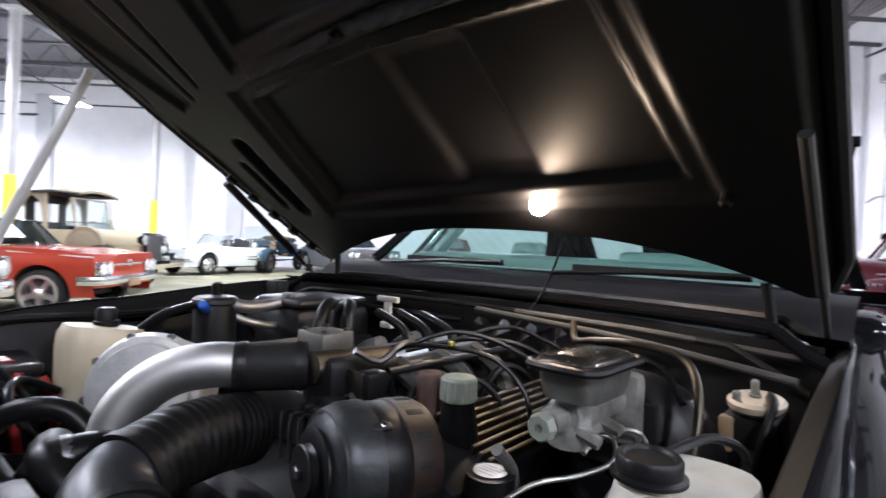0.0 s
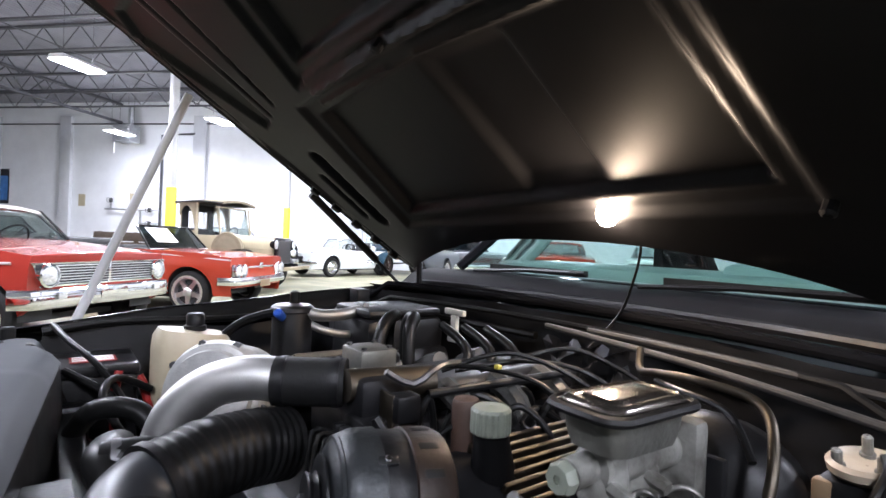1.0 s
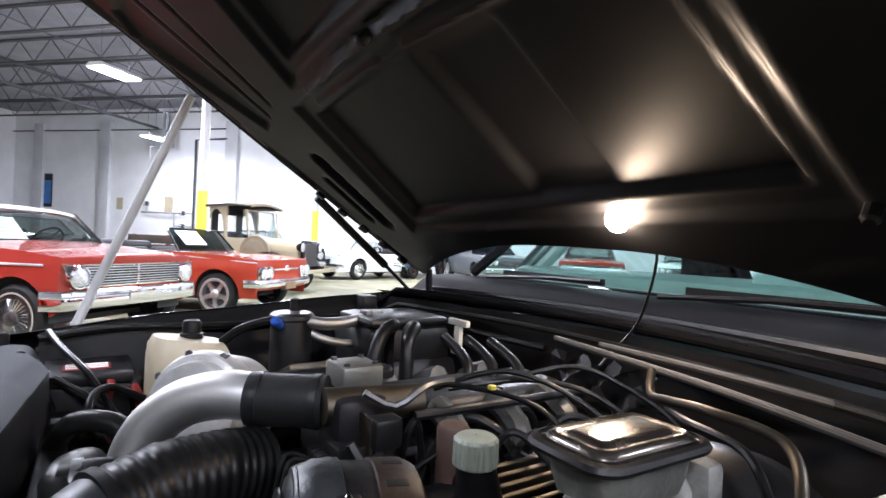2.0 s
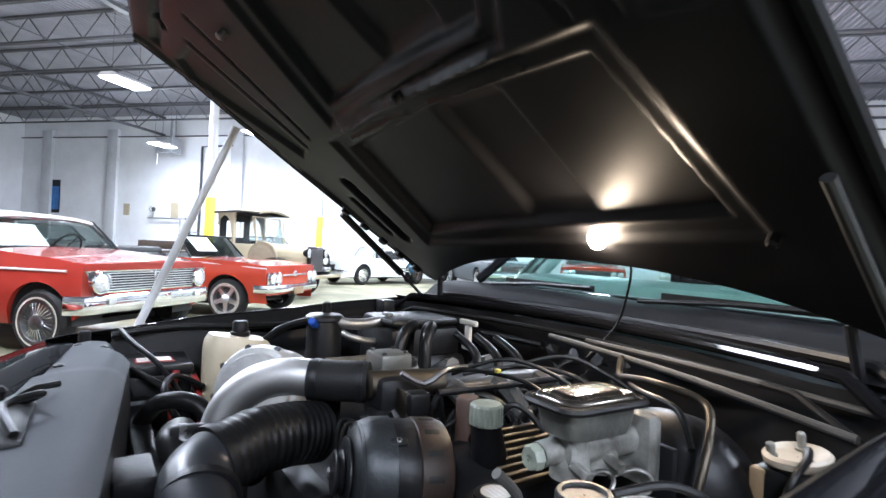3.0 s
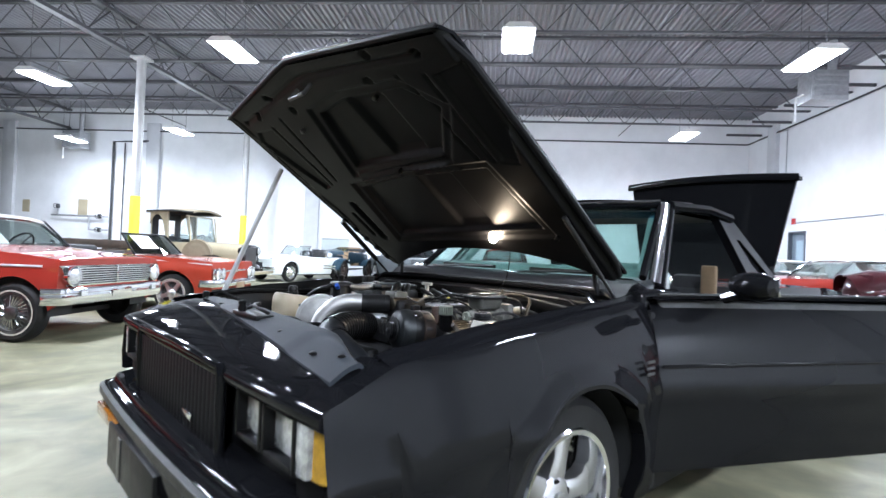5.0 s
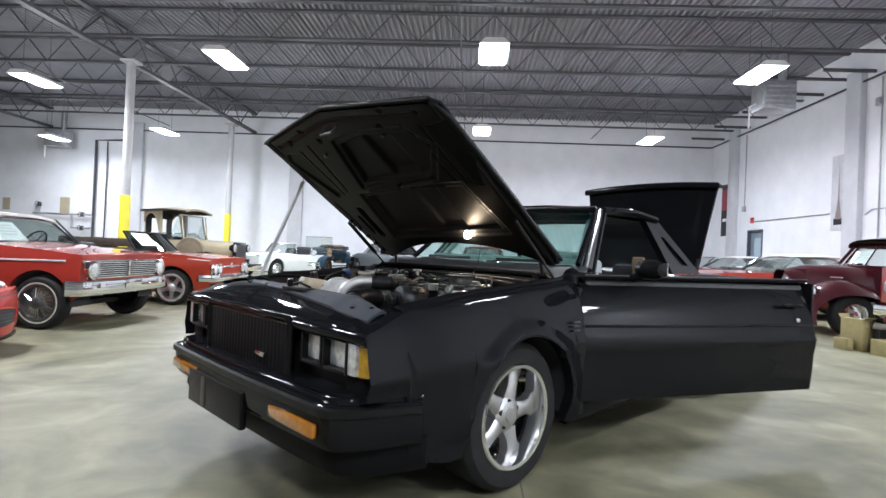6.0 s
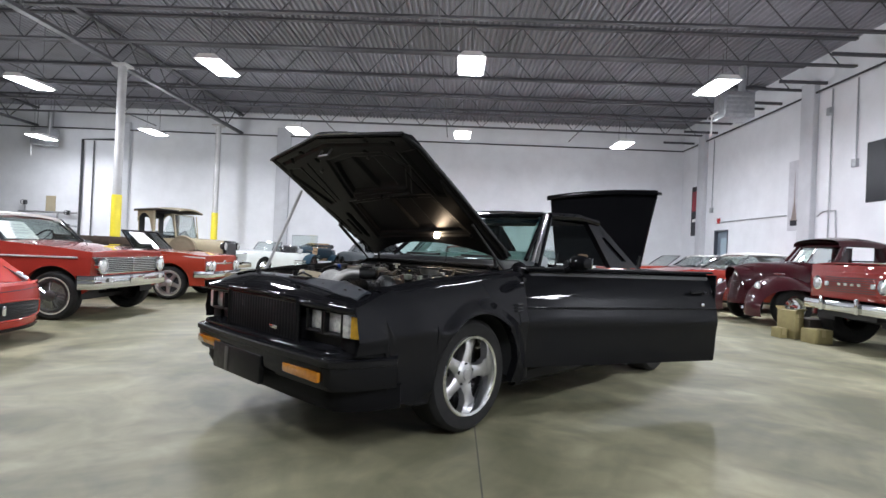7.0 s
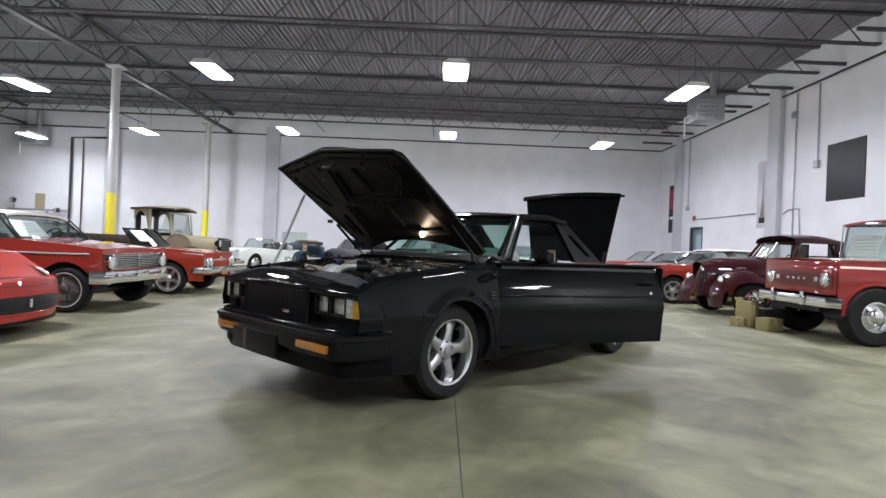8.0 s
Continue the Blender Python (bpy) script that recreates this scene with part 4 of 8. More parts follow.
# glasshouse
M_LINER = mat("pale_grey_liner", (0.42, 0.46, 0.46), 0.6, var=0.15, scale=12, bump=0.1)
A, B, C, D = (-0.66, 0.655, 1.045), (-1.06, 0.535, 1.405), (-1.94, 0.545, 1.405), (-2.52, 0.66, 1.0)
windscreen(hero, A[0], A[2], A[1], B[0], B[2], B[1], pane("green_tinted_screen", (0.74, 0.88, 0.85)), -0.06, M_BLACK, 0.018, bow_left=0.07)
for s in (1, -1):
    part("screen_trim", MB().tube([(A[0] - 0.13, s * (A[1] + 0.008), A[2] - 0.02), (B[0] - 0.07, s * (B[1] + 0.016), B[2] + 0.002)], 0.019, 12).tube([(A[0] - 0.175, s * (A[1] + 0.018), A[2] - 0.03), (B[0] - 0.112, s * (B[1] + 0.022), B[2])], 0.017, 12), M_CHROME, hero, "bright windscreen pillar trim")
    part("pillar_liner", MB().tube([(A[0] - 0.155, s * (A[1] - 0.055), A[2] - 0.02), (B[0] - 0.10, s * (B[1] - 0.045), B[2] - 0.015)], 0.022, 10), M_LINER, hero, "pale grey inner pillar trim")
    part("screen_pillar", MB().tube([(A[0] - 0.18, s * (A[1] + 0.025), A[2] - 0.05), (B[0] - 0.12, s * (B[1] + 0.022), B[2] - 0.005)], 0.026, 10), M_BLACK, hero)
    part("roof_rail", MB().tube([(B[0] - 0.1, s * (B[1] + 0.03), B[2] - 0.005), (-1.6, s * 0.57, 1.42), (C[0], s * (C[1] + 0.03), C[2] - 0.01)], 0.03, 8), M_BLACK, hero)
    quad = [(-1.74, 0.58, 1.40), (-1.94, 0.578, 1.405), (-2.56, 0.70, 0.995), (-1.95, 0.72, 0.995)]
    inner = [(-1.96, 0.612, 1.27), (-2.02, 0.61, 1.27), (-2.32, 0.688, 1.06), (-2.12, 0.69, 1.06)]
    sq = [(x, s * y, z) for x, y, z in quad]
    si = [(x, s * y, z) for x, y, z in inner]
    back = [(x, y - s * 0.05, z) for x, y, z in sq + si]
    ring = [(i, (i + 1) % 4, 4 + (i + 1) % 4, 4 + i) for i in range(4)]
    part("rear_pillar", MB().add(sq + si + back, ring + [tuple(8 + k for k in f[::-1]) for f in ring] + [(i, 8 + i, 8 + (i + 1) % 4, (i + 1) % 4) for i in range(4)] + [(4 + i, 4 + (i + 1) % 4, 12 + (i + 1) % 4, 12 + i) for i in range(4)]), M_BLACK, hero)
    part("quarter_window", MB().add([(x, y - s * 0.02, z) for x, y, z in si] + [(x, y - s * 0.026, z) for x, y, z in si], [(0, 1, 2, 3), (7, 6, 5, 4)]), M_BLACK, hero, "small black quarter panel")
part("closed_door_window", MB().add([(-0.80, -0.70, 0.99), (-1.18, -0.575, 1.39), (-1.91, -0.58, 1.39), (-2.02, -0.72, 0.99), (-0.80, -0.695, 0.99), (-1.18, -0.57, 1.39), (-1.91, -0.575, 1.39), (-2.02, -0.715, 0.99)], [(0, 1, 2, 3), (7, 6, 5, 4)]), M_GLASS, hero)

part("header_trim", MB().tube([(B[0] + 0.012 + (0.06 if q < 0 else -0.07) * q * q, (B[1] + 0.004) * q, B[2] + 0.016) for q in [-1 + k / 8 for k in range(17)]], 0.010, 10), M_CHROME, hero, "bright trim over the windscreen")
part("tint_band", MB().slab(lambda a, b: (-1.0 - 0.045 * b - 0.016 + (0.06 if a < 0.5 else -0.07) * (2 * a - 1) ** 2, 0.545 * (2 * a - 1), 1.335 + 0.045 * b), 16, 2, (-0.003, 0, 0)), pane("blue_tint_band", (0.30, 0.52, 0.68)), hero, "blue-tinted band along the top of the windscreen")


def roof_fn(a, b):
    q, u = 2 * b - 1, B[0] + (C[0] - B[0]) * a
    return (u - 0.05 * (1 - q * q) * 0 + 0.07 * (q * q) * (-1) * (1 - a), 0.562 * q, 1.408 + 0.036 * (1 - abs(q) ** 3) + 0.018 * math.sin(math.pi * a))


part("roof", MB().slab(roof_fn, 14, 14, (0, 0, -0.03)), M_BLACK, hero)
part("headliner", MB().grid(lambda a, b: (B[0] + (C[0] - B[0]) * a, 1.08 * b - 0.54, 1.372), 4, 4), M_SEAT, hero)
windscreen(hero, D[0], D[2], D[1], C[0], C[2], C[1], M_GLASS, 0.08, M_BLACK, 0.02, "rear_screen")

# cabin
M_HEROSEAT = mat("dark_grey_cloth", (0.032, 0.032, 0.035), 0.85, var=0.25, scale=30, bump=0.3, bump_scale=300)
M_DASH = mat("grey_dashboard_vinyl", (0.34, 0.37, 0.38), 0.5, var=0.15, scale=9, bump=0.2, bump_scale=120)
part("dashboard", MB().box(-1.10, -0.745, -0.62, 0.62, 0.68, 1.078, 0.03), M_DASH, hero, "grey vinyl dashboard")
part("instrument_hood", MB().box(-1.06, -0.82, 0.16, 0.56, 0.95, 1.105, 0.025), M_DASH, hero)
part("rear_shelf", MB().box(-2.55, -2.25, -0.62, 0.62, 0.90, 0.96, 0.02), M_DARKIN, hero)
steering(hero, -1.22, 0.36, 0.88, 0.19, 62)
for v in (-0.36, 0.36):
    seat(hero, -1.62, v, 0.52, M_HEROSEAT, 0.34, 0.54)
    part("headrest", MB().box(-2.02, -1.93, v - 0.13, v + 0.13, 0.89, 1.05, 0.04), M_HEROSEAT, hero)
seat(hero, -2.28, 0, 1.2, M_HEROSEAT, 0.38, 0.45, 0.4)
part("mirror_inside", MB().box(-1.06, -1.04, -0.11, 0.11, 1.235, 1.29, 0.01), M_PLASTIC, hero)
part("trim_pillar", MB().box(-1.80, -1.77, 0.485, 0.575, 0.36, 1.11, 0.014, 3), M_TAN, hero, "tan inner trim at the lock pillar")

# open door, 26 degrees from the body side
door = part("open_door", side_panel(1, -1.64, -0.0, lambda u: h_top(u - 0.47), 0.33, lambda u, z: h_v(-1.0, z) - 0.87, (), 20, 14, 0.09, lambda u: 0.04), M_BLACK, hero, "open black door", pose(-0.46, 0.87, 0, 0, 0, -26.5))
part("inner_trim", MB().box(-1.62, -0.04, -0.10, -0.065, 0.35, 0.97, 0.02), M_SEAT, door)
part("edge", MB().box(-1.645, -1.63, -0.09, -0.01, 0.34, 0.985, 0.004), M_BLACK, door)
part("sill_top", MB().grid(lambda a, b: (-1.64 * a, -0.03 - 0.07 * b, h_top(-0.47 - 1.56 * a) + 0.012 * math.sin(math.pi * b)), 12, 3), M_BLACK, door)
part("belt_trim", MB().tube([(-0.02, -0.045, 0.992), (-1.63, -0.045, 1.005)], 0.008, 6), M_PLASTIC, door)
part("side_trim", MB().box(-1.63, -0.01, 0.004, 0.012, 0.722, 0.736, 0.003), M_BLACK, door)
part("door_handle", MB().box(-1.54, -1.38, -0.008, 0.012, 0.84, 0.865, 0.008), M_BLACK, door)
mir = part("door_mirror", MB().lathe([(0.001, -0.095), (0.05, -0.09), (0.075, -0.05), (0.08, 0.0), (0.075, 0.06), (0.05, 0.095), (0.001, 0.1)], pose(-0.34, 0.08, 1.04, 90, 0, 8) @ Matrix.Diagonal((0.72, 0.66, 0.85, 1)), 20), M_BLACK, door, "glossy black door mirror")
part("mirror_glass", MB().box(-0.401, -0.394, 0.02, 0.14, 1.005, 1.075, 0.004), M_CHROME, mir)
part("mirror_stalk", MB().tube([(-0.3, -0.02, 0.985), (-0.33, 0.07, 1.02)], 0.022, 8), M_BLACK, mir)
part("lock_knob", MB().lathe([(0.014, 0), (0.014, 0.008), (0.001, 0.01)], pose(-1.5, 0.0, 0.76) @ AX_Y, 12), M_CHROME, door)

# boot lid, raised


def lid_fn(a, b):
    q = 2 * b - 1
    x = (0.82 + 0.03 * (1 - q * q)) * a
    return (x, (0.52 + 0.145 * a) * q, -0.012 * (1 - q * q) - 0.006 * math.sin(math.pi * a))


lid = part("boot_lid", MB().slab(lid_fn, 10, 14, (0, 0, 0.03)), M_BLACK, hero, "raised black boot lid", pose(-3.14, -0.055, 1.0, 0, -93, 0))
part("lid_lip", MB().slab(lambda a, b: (0.82 + 0.03 * (1 - (2 * b - 1) ** 2) + 0.01 * a, 0.670 * (2 * b - 1), -0.015 - 0.01 * (1 - (2 * b - 1) ** 2) + 0.13 * a), 3, 12, (-0.03, 0, 0.0)), M_BLACK, lid)
part("lid_spoiler", MB().grid(lambda a, b: (0.80 + 0.03 * (1 - (2 * b - 1) ** 2) + 0.03 * math.cos(2 * math.pi * a), 0.680 * (2 * b - 1), -0.035 - 0.012 * (1 - (2 * b - 1) ** 2) + 0.022 * math.sin(2 * math.pi * a)), 10, 12, True), M_BLACK, lid)
for s in (1, -1):
    part("lid_hinge", MB().tube([(-2.95, s * 0.5, 0.8), (-3.0, s * 0.5, 0.98), (-3.06, s * 0.5, 1.12)], 0.014, 6), M_BAYBLACK, hero)
part("deck_front", MB().grid(lambda a, b: (-2.56 - 0.46 * a, 1.5 * b - 0.75, 0.99 + 0.01 * math.sin(math.pi * b)), 3, 10), M_BLACK, hero)
part("boot_floor", MB().box(-4.0, -2.7, -0.7, 0.7, 0.4, 0.44), M_DARKIN, hero)
part("tail_panel", end_panel(-4.02, -0.06, 0.34, 0.9, lambda z: h_v(-4.02, z)), M_BLACK, hero)

# nose
def shroud_front(v):
    """Where the radiator cover meets the header panel."""
    return 0.70 + 0.127 * (v + 0.575)


def header_fn(a, b):
    """From the bonnet's front edge over to the lamps, flush with both wings."""
    q = 2 * a - 1
    v = 0.85 * q
    u0 = 0.735 + (shroud_front(v) - 0.747) * (1 - ease((abs(v) - 0.66) / 0.08))
    u = u0 + (0.94 - u0) * b - 0.02 * abs(q) ** 4 * b
    return (u, (h_v(u, h_top(u)) + 0.001) * q, h_top(u) + 0.016 * (1 - abs(q) ** 3) * (1 - 0.5 * b) + 0.030 * b * (1 - b ** 4) * (1 - abs(q) ** 6))


part("header_panel", MB().grid(header_fn, 40, 18), M_BLACK, hero)
for s in (1, -1):
    for k in range(3):
        part("fender_badge", MB().box(-0.385, -0.33, min(s * 0.886, s * 0.892), max(s * 0.886, s * 0.892), 0.755 - 0.022 * k, 0.765 - 0.022 * k, 0.002), M_STEEL, hero, "small grey badge bar")
part("header_edge", MB().tube([(0.932 - 0.02 * abs(q) ** 4, 0.845 * q, h_top(0.94) - 0.020 + 0.008 * (1 - abs(q) ** 3)) for q in [-1 + k / 15 for k in range(31)]], 0.026, 20), M_BLACK, hero)
part("header_face", MB().grid(lambda a, b: (0.94 - 0.02 * abs(2 * a - 1) ** 4 - 0.02 * b, 0.84 * (2 * a - 1), h_top(0.94) + 0.008 * (1 - abs(2 * a - 1) ** 3) - 0.035 * b), 24, 2), M_BLACK, hero)
part("nose_panel", end_panel(0.87, 0.03, 0.50, 0.78, lambda z: 0.80), M_BAYBLACK, hero)
M_GRILLE = mat("black_grille_plastic", (0.0060, 0.0060, 0.0068), 0.55, spec=0.07)
grille = part("grille", MB().box(0.93, 0.955, -0.44, 0.36, 0.49, 0.785, 0.012), M_GRILLE, hero, "black upright-bar grille")
for k in range(25):
    v = -0.425 + 0.032 * k
    part("grille_bar", MB().box(0.953, 0.9555, v - 0.0145, v + 0.0145, 0.505, 0.77, 0.001), M_GRILLE, grille)
part("grille_surround", MB().tube([(0.951, -0.45, 0.482), (0.953, -0.45, 0.775), (0.955, -0.44, 0.79), (0.957, -0.04, 0.798), (0.955, 0.36, 0.79), (0.953, 0.37, 0.775), (0.951, 0.37, 0.482)], 0.014, 12), M_BLACK, grille, "glossy black grille surround")
part("grille_badge", MB().box(0.957, 0.967, 0.09, 0.175, 0.602, 0.624, 0.003), M_CHROME, grille, "small grey badge")
for s in (1, -1):
    for v0, v1 in ((0.44, 0.565), (0.60, 0.735)):
        h = part("headlight", rect_lens(0.914, s * v0 if s > 0 else -v1, s * v1 if s > 0 else -v0, 0.645, 0.745, 0.03), M_LENS, hero, "rectangular glass headlamp")
        vv = sorted((s * v0, s * v1))
        part("bezel", MB().box(0.86, 0.938, vv[0] - 0.014, vv[0], 0.63, 0.76, 0.004).box(0.86, 0.938, vv[1], vv[1] + 0.014, 0.63, 0.76, 0.004).box(0.86, 0.938, vv[0], vv[1], 0.745, 0.775, 0.004).box(0.86, 0.938, vv[0], vv[1], 0.63, 0.645, 0.004), M_PLASTIC, h)
    part("corner_lamp", MB().grid(lambda a, b, s=s: ((0.925 - 0.02 * ease(a * 1.3) - 0.11 * max(0, a - 0.45)), s * (0.745 + 0.104 * ease(a * 1.6)), 0.635 + 0.12 * b), 10, 4), M_CORNER, hero, "pale amber corner lamp")
    part("corner_lens", MB().box(0.895, 0.934, min(s * 0.745, s * 0.795), max(s * 0.745, s * 0.795), 0.635, 0.755, 0.006), M_LENS, hero, "clear corner lens")

bump = part("front_bumper", sweep(bumper_path(1.0, 0.872, 0.38, 0.30, 0.15, 48), [(-0.06, 0.0), (0.02, 0.0), (0.04, 0.03), (0.042, 0.12)] + [(0.012 + 0.030 * math.cos(math.pi * k / 20), 0.128 + 0.030 * math.sin(math.pi * k / 20)) for k in range(1, 11)] + [(-0.014 + 0.020 * math.cos(math.pi * k / 16), 0.160 + 0.022 * math.sin(math.pi * k / 16)) for k in range(9)] + [(-0.06, 0.184)]), M_BLACK, hero, "black impact bumper")
part("rub_strip", sweep(bumper_path(1.0, 0.872, 0.495, 0.30, 0.15, 48), [(0.04, 0.0), (0.055, 0.005), (0.055, 0.032), (0.04, 0.038)]), M_PLASTIC, bump)
part("bumper_filler", MB().grid(lambda a, b: (0.88 + 0.105 * b - 0.16 * ease((abs(2 * a - 1) - 0.8) / 0.2) * b, 0.84 * (2 * a - 1), 0.575 - 0.012 * b), 24, 3), M_BLACK, bump)
for s in (1, -1):
    vv = sorted((s * 0.38, s * 0.71))
    part("indicator", MB().box(1.020, 1.043, vv[0], vv[1], 0.418, 0.468, 0.008), M_AMBER, bump, "amber indicator lens")
part("plate_strip", MB().box(1.05, 1.056, -0.27, -0.225, 0.31, 0.45, 0.002), M_STEEL, bump, "grey metal strip")
part("plate_holder", MB().box(1.02, 1.052, -0.44, 0.16, 0.30, 0.46, 0.01), M_PLASTIC, bump, "empty black plate holder")
part("valance", sweep(bumper_path(0.955, 0.852, 0.26, 0.30, 0.2, 32), [(-0.03, 0.0), (0.0, 0.0), (0.035, 0.06), (0.035, 0.13), (-0.03, 0.13)]), M_GRILLE, hero)


for s in (1, -1):
    part("corner_filler", MB().box(0.62, 0.905, min(s * 0.69, s * 0.815), max(s * 0.69, s * 0.815), 0.40, 0.645, 0.02), M_GRILLE, hero, "black filler behind the bumper end")

# polished five-spoke wheels
def hero_wheels():
    r, w, rim = 0.342, 0.225, 0.232
    ty = MB().lathe([(rim, -w / 2), (rim + 0.02, -w / 2 - 0.006), (r - 0.03, -w / 2 - 0.004), (r - 0.006, -w / 2 + 0.018), (r, -w / 2 + 0.03), (r, w / 2 - 0.03), (r - 0.006, w / 2 - 0.018), (r - 0.03, w / 2 + 0.004), (rim + 0.02, w / 2 + 0.006), (rim, w / 2)], AX_Y, 48, True).mesh("tyre", M_TYRE)
    y = w / 2
    lipm = MB().lathe([(rim - 0.004, y - 0.02), (rim + 0.012, y + 0.006), (rim + 0.006, y + 0.012), (rim - 0.010, y + 0.008), (rim - 0.016, y - 0.02), (rim - 0.024, y - 0.07), (rim - 0.03, y - 0.10), (rim - 0.045, -y)], AX_Y, 48)
    lip_m = lipm.mesh("rim", M_CHROME)
    sp = MB()
    for k in range(5):
        mm = pose(0, 0, 0, 0, 72 * k, 0) @ AX_Y
        h = y - 0.075
        rows = [(0.045, 0.046, 0.026), (0.085, 0.042, 0.034), (0.13, 0.034, 0.034), (0.175, 0.038, 0.030), (0.208, 0.062, 0.022)]
        pts, fs = [], []
        for rr, hw, ht in rows:
            pts += [(-hw, rr, h - 0.03), (-hw, rr, h + ht - 0.012), (-hw * 0.6, rr, h + ht), (hw * 0.6, rr, h + ht), (hw, rr, h + ht - 0.012), (hw, rr, h - 0.03)]
        for i in range(4):
            for j in range(5):
                fs.append((i * 6 + j, i * 6 + j + 1, (i + 1) * 6 + j + 1, (i + 1) * 6 + j))
        fs += [(0, 1, 2, 3, 4, 5), (29, 28, 27, 26, 25, 24)]
        sp.add(pts, fs, mm)
    sp.lathe([(0.085, y - 0.11), (0.082, y - 0.05), (0.06, y - 0.035), (0.035, y - 0.032), (0.033, y - 0.02), (0.001, y - 0.018)], AX_Y, 30)
    spm = sp.mesh("spokes", M_WHEEL, 50)
    # black caps stand for the shade in the lug holes
    hole_shade = MB().lathe([(0.014, -0.02), (0.014, 0.006), (0.009, 0.007), (0.001, 0.007)], AX_Y, 10).mesh("lug_nut", M_BAYBLACK)
    # disc coloured black to put shade into the gaps between the spokes
    disc = MB().lathe([(0.15, -0.01), (0.15, 0.012), (0.06, 0.012), (0.06, 0.03), (0.001, 0.03)], AX_Y, 32).mesh("brake_disc", M_BAYBLACK)
    for u, turn in ((0.045, 0), (-2.743, 0)):
        for s in (1, -1):
            wh = part("wheel", lip_m, None, hero, "polished deep-dish rim", pose(u, s * 0.716, r, 0, 20, turn + (0 if s > 0 else 180)))
            part("tyre", ty, None, wh)
            part("spokes", spm, None, wh, "polished five-spoke centre")
            for k in range(5):
                a = 2 * math.pi * (k + 0.5) / 5
                part("lug_nut", hole_shade, None, wh, "", pose(0.058 * math.cos(a), y - 0.042, 0.058 * math.sin(a)))
            part("brake_disc", disc, None, wh)


hero_wheels()

# bonnet: x from its rear edge to its front, raised 34 degrees
HOOD = pose(-0.44, 0.0, 1.03, 0, -34.3, 0)
HL = 1.319


def hood_w(x):
    return 0.738 - 0.015 * ease((x - 0.6) / 0.6)


def hood_x(v):
    """The front edge is a shallow V in plan."""
    return HL - 0.145 * math.sqrt(v * v + 0.0004)


def hood_rear(v):
    """The rear edge follows the windscreen: forward in the middle."""
    k = min(abs(v) / 0.68, 1.0)
    return 0.214 - (0.19 * k ** 3 if v > 0 else 0.20 * k ** 1.8)


def hood_fn(a, b):
    q = 2 * b - 1
    v = hood_w(1.2 * a) * q
    r0 = hood_rear(v)
    x = r0 + a * (hood_x(v) - r0)
    bulge = 0.022 * ease((0.42 - abs(q)) / 0.10) * ease(a * 4) * (1 - 0.5 * a)
    return (x, v, 0.035 + 0.018 * (1 - q * q) + bulge - 0.035 * ease((a - 0.95) / 0.05))


bonnet = part("bonnet", MB().slab(hood_fn, 26, 30, (0, 0, -0.012)), M_BLACK, hero, "raised black bonnet", HOOD)
edge = [(0.03, -0.715, 0.012)] + [(0.12 * k, -hood_w(0.12 * k), 0.014) for k in range(1, 10)]
edge += [(hood_x(v) - 0.004, v, 0.0) for v in [-0.70 + 1.40 * k / 14 for k in range(15)]]
edge += [(0.12 * (10 - k), hood_w(0.12 * (10 - k)), 0.014) for k in range(1, 10)] + [(0.03, 0.715, 0.012)]
part("bonnet_edge", MB().tube(edge, 0.013, 8), M_UNDER, bonnet)
# inner frame: one pressed sheet with sunk panels, beads, slots and holes; the pressing is off-centre by 6 cm
FRAME_Y = 0.06


def inside(x, y, poly):
    """Distance inside a convex outline, counted from its nearest side; below zero outside."""
    d = 9.0
    for (ax, ay), (bx, by) in zip(poly, poly[1:] + poly[:1]):
        l = math.hypot(bx - ax, by - ay)
        d = min(d, ((bx - ax) * (y - ay) - (by - ay) * (x - ax)) / l)
    return d


def off_line(x, y, a, b):
    """Distance to a straight piece."""
    dx, dy = b[0] - a[0], b[1] - a[1]
    t = min(max(((x - a[0]) * dx + (y - a[1]) * dy) / (dx * dx + dy * dy), 0), 1)
    return math.hypot(x - a[0] - t * dx, y - a[1] - t * dy)


FRONT_PANEL = [(0.785, -0.19), (1.085, -0.09), (1.11, 0.12), (1.08, 0.42), (0.97, 0.52), (0.785, 0.37)]
REAR_PANEL = [(0.31, -0.36), (0.672, -0.285), (0.70, 0.10), (0.69, 0.505), (0.34, 0.55)]
SIDE_PANEL = [(0.70, -0.545), (1.04, -0.655), (1.10, -0.60), (1.09, -0.475), (0.715, -0.485)]


